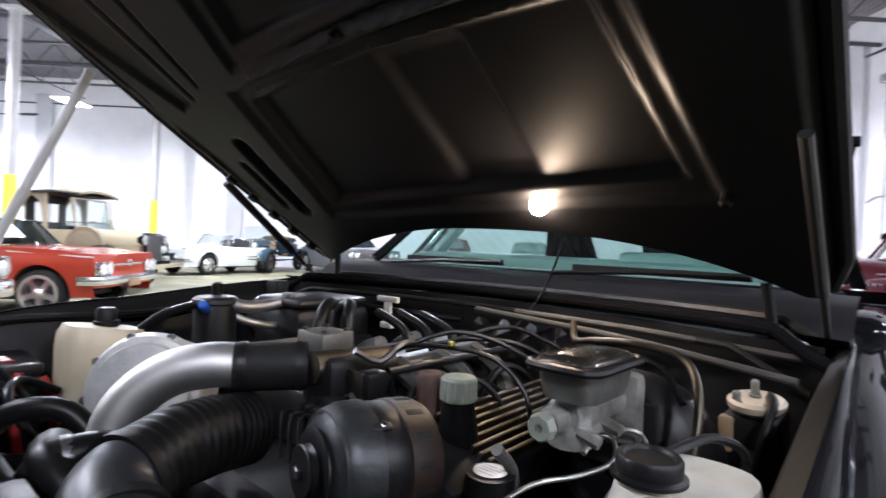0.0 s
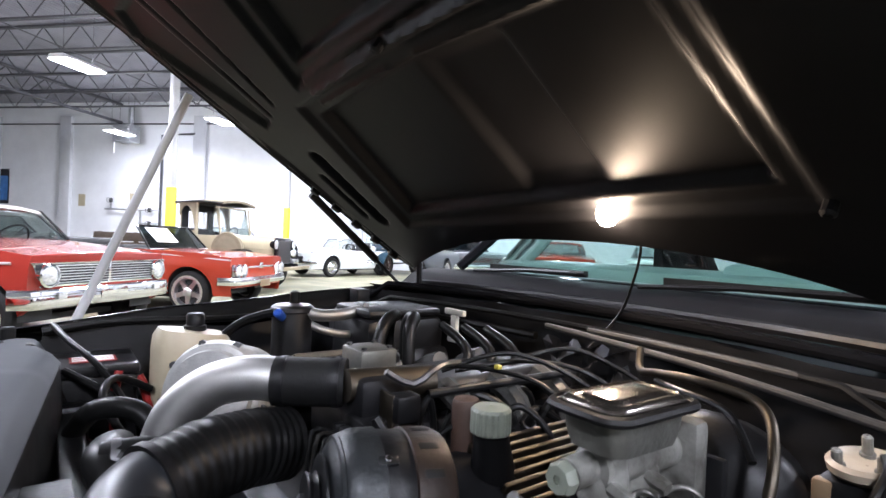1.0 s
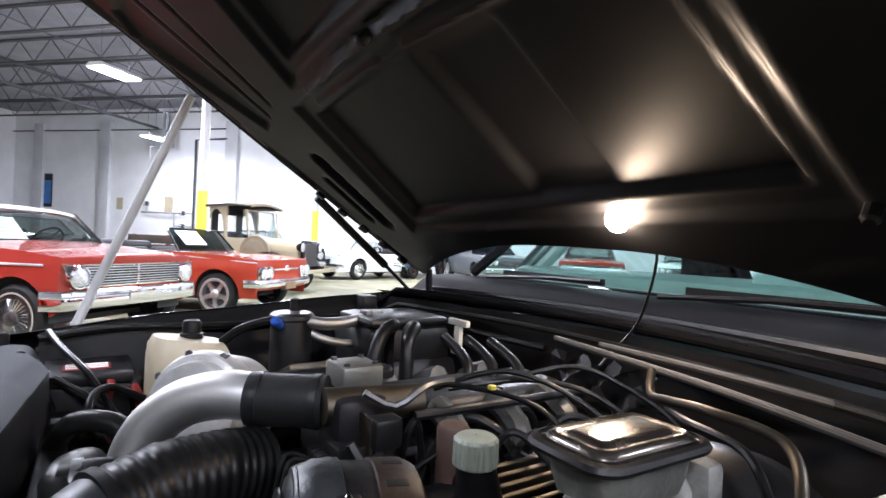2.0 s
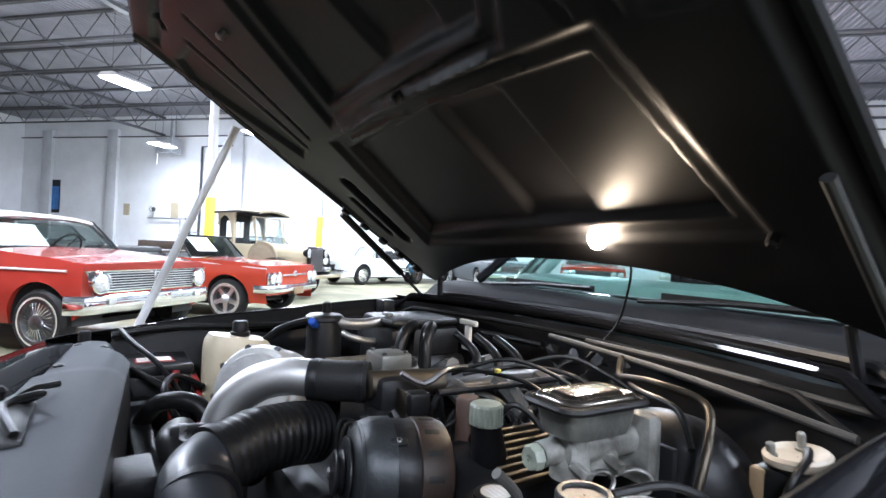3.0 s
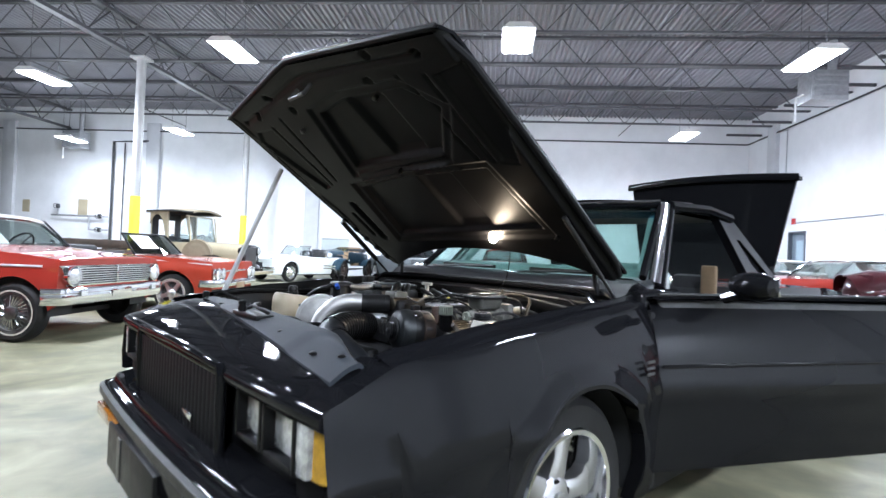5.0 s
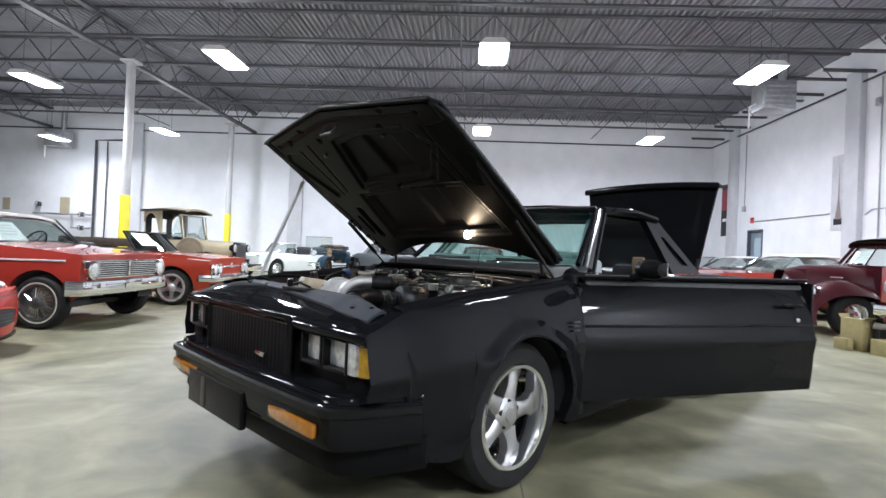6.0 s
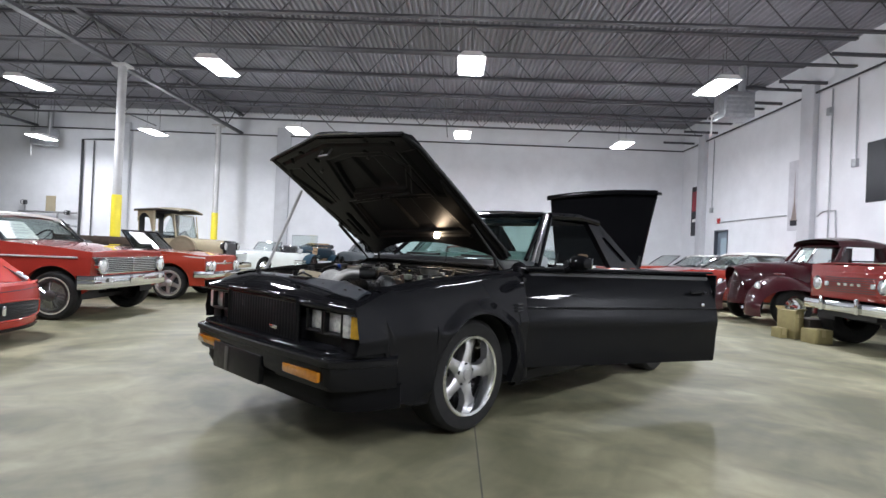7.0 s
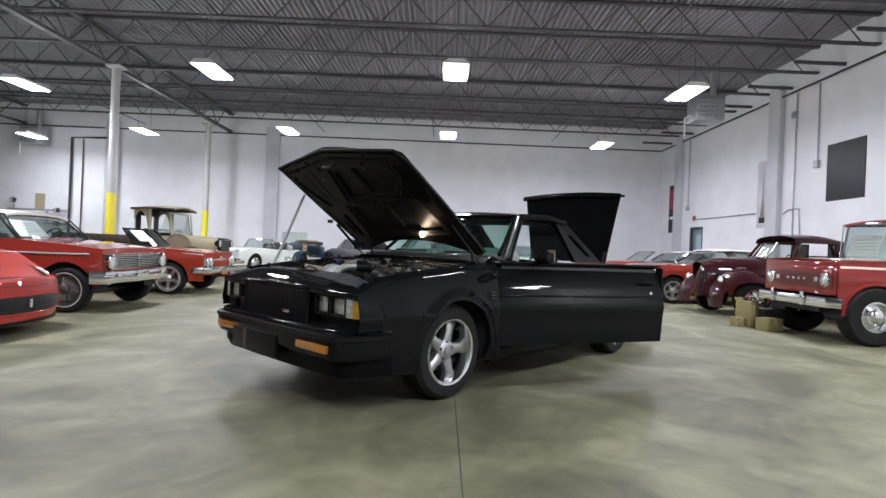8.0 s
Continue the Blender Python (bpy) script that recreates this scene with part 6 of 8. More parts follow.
for k in range(4):
    a = 0.9 + math.pi / 2 * k
    part("case_lug", MB().box(0.068, 0.0795, -0.006, 0.006, -0.012, 0.014, 0.003, m=ALT @ pose(0, 0, 0, 0, 0, math.degrees(a))), M_ALTCASE, alt)
    part("case_bolt", MB().lathe([(0.0045, 0.0), (0.0045, 0.005), (0.003, 0.006), (0.001, 0.006)], ALT @ pose(0, 0, 0, 0, 0, math.degrees(a)) @ pose(0.078, 0, 0.002, 0, 90, 0), 6), M_POLISH, alt)
for k in range(14):
    part("vent", MB().box(0.0765, 0.0785, -0.005, 0.005, -0.064, -0.040, 0.001, m=ALT @ pose(0, 0, 0, 0, 0, 360 / 14 * k)), M_RUBBER, alt)
# passenger side: accumulator, air box
acc = eng("accumulator", "black round canister with a silver top, blue cap and silver pipe", "canister", "", BAY @ pose(-0.025, 0, -0.008))
part("can", MB().lathe([(0.048, 0.70), (0.05, 0.72), (0.05, 0.925), (0.044, 0.938)], pose(0.115, -0.42, 0), 24), M_PLASTIC, acc)
part("lid", MB().lathe([(0.05, 0.932), (0.053, 0.936), (0.053, 0.945), (0.045, 0.951), (0.001, 0.952)], pose(0.115, -0.42, 0), 24), M_STEEL, acc, "silver lid")
part("blue_cap", MB().lathe([(0.011, 0), (0.011, 0.028), (0.008, 0.032), (0.001, 0.032)], pose(0.155, -0.385, 0.925, 0, 60, 45), 12), M_BLUE, acc, "blue service cap")
part("pipe", MB().tube([(0.10, -0.40, 0.938), (0.06, -0.38, 0.926), (0.0, -0.375, 0.926), (-0.06, -0.385, 0.932), (-0.12, -0.40, 0.935)], 0.0155, 14, smooth=6), M_PIPE, acc, "silver pipe")
part("pipe", MB().tube([(0.08, -0.405, 0.905), (0.05, -0.385, 0.888), (0.0, -0.375, 0.875), (-0.05, -0.38, 0.87)], 0.010, 12, smooth=6), M_PIPE, acc, "silver pipe")
part("switch", MB().lathe([(0.013, 0), (0.013, 0.03), (0.006, 0.034), (0.001, 0.034)], pose(0.10, -0.445, 0.95), 12), M_PLASTIC, acc)
box = eng("heater_box", "black moulded heater box on the bulkhead", "heater box")
part("case", MB().box(-0.30, -0.05, -0.50, -0.28, 0.70, 0.915, 0.03), M_PLASTIC, box)
part("lid", MB().box(-0.29, -0.06, -0.49, -0.29, 0.912, 0.936, 0.012), M_PLASTIC, box)
part("motor", MB().lathe([(0.06, 0), (0.06, 0.05), (0.05, 0.065), (0.001, 0.067)], pose(-0.16, -0.56, 0.86) @ pose(0, 0, 0, 90, 0, 0), 20), M_STEEL, box)
part("clip", MB().box(-0.10, -0.08, -0.40, -0.36, 0.93, 0.948, 0.004), M_STEEL, box)
part("relay", MB().box(-0.235, -0.19, -0.66, -0.60, 0.90, 0.96, 0.006), M_PLASTIC, box)
tclip = eng("hose_clip", "white plastic T-shaped clip on the bulkhead", "clip", "", BAY @ pose(0, 0.038, 0))
part("bar", MB().box(-0.178, -0.166, -0.155, -0.085, 0.948, 0.962, 0.003), M_WHITEPL, tclip)
part("stem", MB().box(-0.178, -0.166, -0.13, -0.11, 0.885, 0.948, 0.003), M_WHITEPL, tclip)
part("foot", MB().box(-0.18, -0.164, -0.138, -0.102, 0.885, 0.90, 0.003), M_WHITEPL, tclip)
for k, (p, r) in enumerate([([(-0.04, -0.16, 0.80), (-0.04, -0.16, 0.92), (-0.03, -0.12, 0.95), (0.02, -0.085, 0.93), (0.05, -0.07, 0.84)], 0.014),
                            ([(-0.09, -0.17, 0.80), (-0.09, -0.16, 0.92), (-0.07, -0.10, 0.945), (-0.03, -0.06, 0.92), (-0.02, -0.04, 0.83)], 0.014),
                            ([(-0.12, -0.06, 0.93), (-0.10, 0.05, 0.90), (-0.08, 0.07, 0.84)], 0.010),
                            ([(-0.15, -0.02, 0.93), (-0.13, 0.09, 0.90), (-0.10, 0.11, 0.84)], 0.010),
                            ([(-0.18, 0.02, 0.93), (-0.16, 0.13, 0.90), (-0.13, 0.15, 0.84)], 0.010)]):
    h = eng("heater_hose", "bent black rubber heater hose", "hose", "bay hoses")
    part("hose", MB().tube(p, r, 12, smooth=5), M_HOSE, h)

# ignition leads across the top
for k in (0, 2, 3, 5):
    h = eng("ignition_lead", "thin black ignition lead", "lead", "ignition leads")
    y = 0.30 + 0.028 * k
    part("lead", MB().tube([(0.10 - 0.02 * k, 0.16 + 0.01 * k, 0.90), (0.06 - 0.04 * k, 0.24 + 0.006 * k, 0.92 + 0.008 * (k % 3)), (0.0 - 0.04 * k, 0.34, 0.91), (-0.02 - 0.045 * k, 0.40, 0.86), (0.0 - 0.05 * k, 0.43, 0.80)], 0.0042, 8, smooth=7), M_HOSE, h)
tag = eng("yellow_tag", "small yellow tag on an ignition lead", "tag")
part("tag", MB().box(0.032, 0.042, 0.287, 0.297, 0.924, 0.931, 0.002), M_YELLOW, tag)
coil = eng("coil_pack", "black ignition coil pack on a bracket", "coil")
part("coil", MB().box(0.05, 0.13, 0.28, 0.34, 0.80, 0.85, 0.01), M_PLASTIC, coil)
part("can", MB().lathe([(0.020, -0.02), (0.020, 0.05), (0.017, 0.055), (0.001, 0.056)], pose(0.125, 0.325, 0.845), 24), mat("rusty_can", (0.085, 0.048, 0.035), 0.6, 0.3, var=0.4, scale=20), coil, "brown round can")

# brake master cylinder and booster
mc = eng("brake_master_cylinder", "grey cast brake cylinder with a shiny dark lid", "brake cylinder", "", BAY @ pose(-0.012, 0.005, 0.003))
MC = pose(0.138, 0.568, -0.004, 0, 0, -2)


def rounded(hx, hy, r, z):
    """ring of a box with rounded corners"""
    out = []
    for q, (sx, sy) in enumerate(((1, 1), (-1, 1), (-1, -1), (1, -1))):
        for k in range(6):
            a = math.radians(90 * q + 18 * k)
            out.append(tuple(MC @ Vector((sx * (hx - r) + r * math.cos(a), sy * (hy - r) + r * math.sin(a), z))))
    return out


def stacked(rows, close=True):
    mb, vs, fs = MB(), [], []
    for hx, hy, r, z in rows:
        vs += rounded(hx, hy, r, z)
    for k in range(len(rows) - 1):
        fs += [(24 * k + i, 24 * k + (i + 1) % 24, 24 * k + 24 + (i + 1) % 24, 24 * k + 24 + i) for i in range(24)]
    if close:
        fs.append(tuple(range(24 * (len(rows) - 1), 24 * len(rows))))
    return mb.add(vs, fs)


M_MCBODY = mat("dirty_cast_aluminium", (0.27, 0.27, 0.25), 0.5, 0.3, var=0.5, scale=24, dark=(0.07, 0.065, 0.055), bump=0.6, bump_scale=110, rough_var=0.12)
part("reservoir", stacked([(0.040, 0.024, 0.018, 0.918), (0.052, 0.033, 0.02, 0.922), (0.057, 0.036, 0.022, 0.935), (0.060, 0.038, 0.022, 0.957)], False), M_COVERGREY, mc)
part("lid_flange", stacked([(0.062, 0.040, 0.022, 0.955), (0.073, 0.047, 0.024, 0.957), (0.075, 0.049, 0.025, 0.961), (0.073, 0.047, 0.024, 0.965), (0.068, 0.043, 0.021, 0.9665), (0.066, 0.041, 0.02, 0.964)]), M_PLASTIC, mc, "rolled black lid flange")
lidm = mat("worn_metal_lid", (0.10, 0.086, 0.072), 0.24, 0.75, 0.3, var=0.6, scale=42, bump=0.25, bump_scale=60, rough_var=0.1)
part("lid", stacked([(0.066, 0.041, 0.02, 0.9645), (0.062, 0.037, 0.018, 0.966), (0.0605, 0.0355, 0.017, 0.969), (0.056, 0.031, 0.014, 0.9715), (0.052, 0.027, 0.012, 0.9695), (0.047, 0.023, 0.010, 0.9695), (0.044, 0.020, 0.008, 0.9725), (0.040, 0.016, 0.006, 0.9732)]), lidm, mc, "shiny dark pressed lid")
part("cylinder", MB().tube([(0.202, 0.552, 0.892), (0.172, 0.553, 0.894), (0.170, 0.555, 0.894), (0.02, 0.563, 0.894)], [0.016, 0.016, 0.0225, 0.0225], 24), M_MCBODY, mc)
for u in (0.152, 0.098):
    part("boss", MB().lathe([(0.026, -0.035), (0.024, -0.01), (0.019, 0.03)], pose(u, 0.558, 0.894), 20), M_MCBODY, mc)
part("end_cap", MB().lathe([(0.014, 0), (0.0165, 0.003), (0.0165, 0.012), (0.014, 0.016), (0.005, 0.016), (0.005, 0.013), (0.001, 0.013)], pose(0.200, 0.551, 0.890) @ AX_X, 8), M_CAP, mc, "pale hexagonal cap")
for u in (0.165, 0.105):
    part("port", MB().tube([(u, 0.575, 0.880), (u, 0.600, 0.873)], 0.008, 6), M_MCBODY, mc)
part("foot", MB().box(0.02, 0.05, 0.525, 0.60, 0.835, 0.93, 0.01), M_MCBODY, mc)
part("booster", MB().lathe([(0.02, 0.05), (0.06, 0.045), (0.10, 0.02), (0.122, 0.0), (0.128, -0.02), (0.122, -0.04), (0.11, -0.08), (0.06, -0.10), (0.001, -0.10)], pose(-0.05, 0.555, 0.785) @ AX_X, 40), M_PLASTIC, mc, "round black brake booster")
part("bracket", MB().box(0.0, 0.012, 0.50, 0.61, 0.79, 0.885, 0.003), M_BAYBLACK, mc)
M_LINE = mat("dull_tin_plated_line", (0.30, 0.29, 0.27), 0.42, 1.0, var=0.25, scale=30, rough_var=0.1)
for p in ([(0.157, 0.588, 0.862), (0.110, 0.583, 0.869), (0.098, 0.594, 0.866), (0.112, 0.607, 0.860), (0.140, 0.612, 0.852), (0.172, 0.590, 0.842), (0.211, 0.554, 0.832), (0.26, 0.53, 0.81)],
          [(0.097, 0.590, 0.862), (0.06, 0.598, 0.868), (0.048, 0.614, 0.862), (0.064, 0.625, 0.852), (0.090, 0.618, 0.840), (0.15, 0.60, 0.79)]):
    bl = eng("brake_line", "thin bent steel brake line", "pipe", "brake lines")
    part("line", MB().tube(p, 0.0030, 10, smooth=8), M_LINE, bl)
vac = eng("vacuum_pipe", "bent brass-coloured pipe looping past the booster", "pipe", "", BAY @ pose(-0.004, 0.015, 0.016))
part("pipe", MB().tube([(-0.127, 0.411, 0.950), (-0.10, 0.43, 0.925), (-0.06, 0.48, 0.935), (-0.03, 0.55, 0.945), (-0.03, 0.62, 0.935), (0.02, 0.655, 0.90), (0.06, 0.66, 0.82), (0.08, 0.655, 0.72)], 0.0056, 12, smooth=8), M_WARMSTEEL, vac, "brass-coloured bent pipe")
part("hose", MB().tube([(-0.06, 0.48, 0.925), (-0.02, 0.53, 0.93), (-0.0, 0.60, 0.925), (0.03, 0.64, 0.89)], 0.0045, 8, smooth=5), M_HOSE, vac)

# braces and loom at the bulkhead
M_BRACE = mat("dusty_grey_steel", (0.075, 0.072, 0.068), 0.6, 0.3, var=0.35, scale=20, rough_var=0.1)
brace = eng("bulkhead_brace", "dull grey steel brace along the bulkhead", "brace")
part("bar", MB().tube([(-0.285, 0.10, 0.944), (-0.25, 0.455, 0.932), (-0.215, 0.745, 0.909)], 0.0065, 10, smooth=6), M_BRACE, brace)
part("bar", MB().tube([(-0.30, 0.20, 0.948), (-0.295, 0.48, 0.944), (-0.285, 0.765, 0.932)], 0.006, 8, smooth=4), M_BRACE, brace)
foil = eng("heat_foil", "crumpled silver heat-shield foil on the bulkhead", "foil")
part("sheet", MB().grid(lambda a, b: (-0.27 + 0.014 * math.sin(19 * a + 7 * b) + 0.010 * math.sin(43 * a - 31 * b), 0.12 + 0.22 * a, 0.925 - 0.09 * b + 0.008 * math.sin(23 * a + 17 * b)), 16, 8), M_STEEL, foil, angle=15)
wire = eng("lamp_wire", "thin dark wire hanging down to the bulkhead", "wire")
part("wire", MB().tube([(-0.23, 0.318, 1.20), (-0.30, 0.311, 1.132), (-0.36, 0.255, 1.04), (-0.385, 0.212, 0.978), (-0.36, 0.185, 0.930), (-0.32, 0.178, 0.893), (-0.30, 0.20, 0.868), (-0.28, 0.227, 0.847)], 0.0028, 6, smooth=5), M_HOSE, wire)
loom = eng("wiring_loom", "taped black wiring loom along the bay", "loom")
part("loom", MB().tube([(0.60, -0.66, 0.868), (0.45, -0.665, 0.885), (0.2, -0.66, 0.88), (-0.1, -0.655, 0.89), (-0.28, -0.60, 0.90), (-0.33, -0.3, 0.90), (-0.36, 0.0, 0.90)], 0.010, 8, smooth=5), M_HOSE, loom)
part("branch", MB().tube([(0.58, -0.64, 0.886), (0.55, -0.55, 0.86), (0.50, -0.45, 0.82), (0.44, -0.36, 0.73)], 0.007, 8, smooth=5), M_HOSE, loom)
part("branch", MB().tube([(0.34, -0.30, 0.74), (0.42, -0.22, 0.70), (0.50, -0.16, 0.72), (0.53, -0.05, 0.76)], 0.010, 8, smooth=5), M_HOSE, loom)

# driver side: bottles
wash = eng("washer_bottle", "white plastic bottle with a black screw cap", "reservoir", "", BAY @ pose(0.064, 0.050, 0.050))


def wash_fn(a, b):
    an, e = 2 * math.pi * a, 4.0
    c, s_ = math.cos(an), math.sin(an)
    q = (abs(c) ** e + abs(s_) ** e) ** (-1 / e)
    k = 1 - 0.2 * ease((b - 0.8) / 0.2)
    return (0.160 + 0.095 * k * q * c, 0.668 + 0.060 * k * q * s_, 0.60 + 0.245 * b + 0.006 * math.sin(2.2 * c) * b)


wb_ = MB().grid(wash_fn, 28, 10, True)
wb_.add([wash_fn(i / 28, 1.0) for i in range(28)], [tuple(range(28))])
part("bottle", wb_, M_WHITEPL, wash)
part("neck", MB().tube([(0.205, 0.648, 0.82), (0.205, 0.648, 0.858)], 0.024, 18), M_WHITEPL, wash)
part("strap", MB().tube([(0.170, 0.652, 0.866), (0.120, 0.672, 0.872), (0.085, 0.690, 0.860), (0.068, 0.695, 0.842)], 0.0045, 8, smooth=5), M_PLASTIC, wash, "black cap strap")
part("cap", MB().lathe([(0.027, 0.853), (0.031, 0.855), (0.031, 0.858), (0.027, 0.860), (0.027, 0.871), (0.025, 0.874), (0.021, 0.874), (0.019, 0.871), (0.001, 0.871)], pose(0.205, 0.648, 0), 32), M_PLASTIC, wash, "black screw cap")
disc = eng("tensioner_cap", "white round label on a black cap", "cap", "", BAY @ pose(-0.138, 0.02, 0))
part("cap", MB().lathe([(0.028, 0.76), (0.03, 0.80), (0.03, 0.822), (0.001, 0.824)], pose(0.335, 0.47, 0), 20), M_PLASTIC, disc)
part("label", MB().lathe([(0.021, 0.8245), (0.001, 0.8248)], pose(0.335, 0.47, 0), 20), M_WHITEPL, disc, "white round label")
pr = MB()
for k in range(4):
    pr.box(0.322 + 0.007 * k, 0.3255 + 0.007 * k, 0.457, 0.483, 0.8252, 0.8256)
part("print", pr, M_INK, disc)
rel = eng("relay_box", "dark relay box with a cream plastic cover and metal studs", "relay box", "", BAY @ pose(0, 0, 0))
M_CREAM = mat("cream_plastic", (0.52, 0.44, 0.33), 0.5, var=0.2, scale=14)
part("box", MB().box(-0.195, -0.085, 0.672, 0.742, 0.78, 0.878, 0.012), M_PLASTIC, rel)
part("cover", MB().lathe([(0.001, 0.0), (0.034, 0.0), (0.041, 0.006), (0.043, 0.014), (0.038, 0.018), (0.030, 0.012), (0.001, 0.010)], pose(-0.135, 0.707, 0.877) @ Matrix.Diagonal((1.35, 0.85, 1, 1)), 28), M_CREAM, rel, "cream dished cover")
part("corner_clip", MB().box(-0.100, -0.082, 0.670, 0.690, 0.825, 0.874, 0.005), M_TAN, rel, "tan clip")
part("sticker", MB().box(-0.0855, -0.0835, 0.700, 0.722, 0.805, 0.835), M_STICK, rel, "grey sticker")
for u, v, h in ((-0.165, 0.70, 0.028), (-0.12, 0.725, 0.020), (-0.105, 0.688, 0.020)):
    part("stud", MB().lathe([(0.008, 0), (0.008, 0.3 * h), (0.0055, 0.32 * h), (0.0055, h), (0.004, h + 0.002), (0.001, h + 0.002)], pose(u, v, 0.885, 0, 12, 0), 10), M_MCBODY, rel, "dull metal stud")
part("cable", MB().tube([(-0.12, 0.725, 0.905), (-0.09, 0.735, 0.90), (-0.06, 0.73, 0.87), (-0.05, 0.72, 0.80)], 0.005, 8, smooth=5), M_HOSE, rel)
ps = eng("steering_pump", "dark steering pump with a dipstick cap", "pump")
part("body", MB().lathe([(0.06, 0), (0.065, 0.02), (0.06, 0.09), (0.03, 0.1), (0.001, 0.1)], pose(0.28, 0.44, 0.56) @ AX_X, 20), M_BAYBLACK, ps)
part("tube", MB().tube([(0.16, 0.50, 0.78), (0.178, 0.508, 0.825), (0.215, 0.51, 0.860)], 0.0075, 10, smooth=3), M_BRACE, ps, "dull grey tube")

# small vacuum hoses, wires and fittings over the manifold
CLUTTER = random.Random(7)
for k in range(16):
    u0, v0 = CLUTTER.uniform(-0.20, 0.24), CLUTTER.uniform(0.10, 0.34)
    u1, v1 = u0 + CLUTTER.uniform(-0.16, 0.16), v0 + CLUTTER.uniform(-0.10, 0.12)
    z = CLUTTER.uniform(0.80, 0.86)
    h = eng("vacuum_hose", "thin black vacuum hose over the engine", "hose", "vacuum hoses")
    part("hose", MB().tube([(u0, v0, z - 0.06), (u0, v0, z), (0.6 * u0 + 0.4 * u1, 0.6 * v0 + 0.4 * v1, z + CLUTTER.uniform(0.02, 0.055)), (u1, v1, z), (u1, v1, z - 0.06)], CLUTTER.choice((0.004, 0.0055, 0.007)), 8, smooth=6), M_HOSE, h)
for k in range(12):
    u0, v0, z = CLUTTER.uniform(-0.1, 0.30), CLUTTER.uniform(0.08, 0.30), CLUTTER.uniform(0.79, 0.85)
    h = eng("hose_fitting", "small dull metal hose fitting on the engine", "fitting", "hose fittings")
    part("barrel", MB().lathe([(0.012, 0), (0.012, 0.02), (0.008, 0.022), (0.007, 0.045), (0.001, 0.045)], pose(u0, v0, z, CLUTTER.uniform(-40, 40), CLUTTER.uniform(-40, 40), 0), 6), CLUTTER.choice((M_STEEL, M_WARMSTEEL, M_PLASTIC)), h)
sb = eng("solenoid_block", "black solenoid block with wire plugs on the intake", "solenoid")
part("block", MB().box(0.20, 0.25, 0.20, 0.26, 0.82, 0.865, 0.006), M_PLASTIC, sb)
for k in range(3):
    part("plug", MB().box(0.252, 0.268, 0.203 + 0.02 * k, 0.217 + 0.02 * k, 0.83, 0.855, 0.003), M_PLASTIC, sb)
    part("wire", MB().tube([(0.268, 0.21 + 0.02 * k, 0.842), (0.30, 0.21 + 0.02 * k, 0.85), (0.32, 0.24 + 0.02 * k, 0.80)], 0.003, 6, smooth=4), M_HOSE, sb)
for p, r in (([(0.46, -0.30, 0.70), (0.50, -0.34, 0.78), (0.47, -0.42, 0.80), (0.40, -0.45, 0.76)], 0.008), ([(0.55, -0.28, 0.74), (0.52, -0.20, 0.80), (0.46, -0.15, 0.80), (0.42, -0.10, 0.74)], 0.018),
             ([(0.53, -0.10, 0.70), (0.50, -0.05, 0.78), (0.53, 0.05, 0.80), (0.50, 0.12, 0.74)], 0.024), ([(0.40, 0.36, 0.66), (0.44, 0.40, 0.74), (0.40, 0.46, 0.78), (0.32, 0.50, 0.76)], 0.012)):
    h = eng("coolant_hose", "bent black coolant hose in the bay", "hose", "coolant hoses")
    part("hose", MB().tube(p, r, 16, smooth=6), M_HOSE, h)

# ---------------------------------------------------------------- the row of cars to the west
M_RED1 = paint("bright_red_paint", (0.30, 0.030, 0.020))
M_RED2 = paint("orange_red_paint", (0.37, 0.043, 0.021))
M_REDSP = paint("scarlet_paint", (0.46, 0.024, 0.012))
M_MAROON = paint("maroon_paint", (0.038, 0.003, 0.006))
M_REDTR = paint("tomato_red_paint", (0.25, 0.020, 0.016))
M_BEIGE = paint("beige_paint", (0.36, 0.31, 0.21))
M_TANTOP = mat("tan_canvas", (0.22, 0.18, 0.12), 0.8, var=0.2, scale=10, bump=0.3, bump_scale=150)
M_WHITECAR = paint("white_car_paint", (0.72, 0.76, 0.74))
M_NAVY = paint("dark_blue_paint", (0.012, 0.035, 0.055))
M_WHITETOP = mat("white_vinyl", (0.74, 0.73, 0.70), 0.5, var=0.1, scale=6, bump=0.2, bump_scale=120)
M_GREYCAR = paint("grey_car_paint", (0.10, 0.11, 0.12))
M_BLACKCAR = paint("plain_black_paint", (0.008, 0.008, 0.009))
M_STRIPE = paint("cream_stripe_paint", (0.70, 0.66, 0.52))
M_LAMPGREY = mat("smoked_lamp_glass", (0.16, 0.16, 0.17), 0.12, 0.3, 1.0, var=0.5, scale=14)
M_GRILLEDK = mat("dark_grille", (0.02, 0.02, 0.022), 0.5)


def bump_prof(h, d):
    return [(-0.02, 0.0), (d * 0.7, 0.0), (d, h * 0.2), (d, h * 0.45), (d * 0.8, h * 0.55), (d, h * 0.65), (d * 0.9, h), (-0.02, h)]


BLADE = [(-0.02, 0.0), (0.03, 0.0), (0.046, 0.02), (0.052, 0.07), (0.046, 0.115), (0.055, 0.125), (0.05, 0.16), (0.03, 0.175), (-0.02, 0.175)]


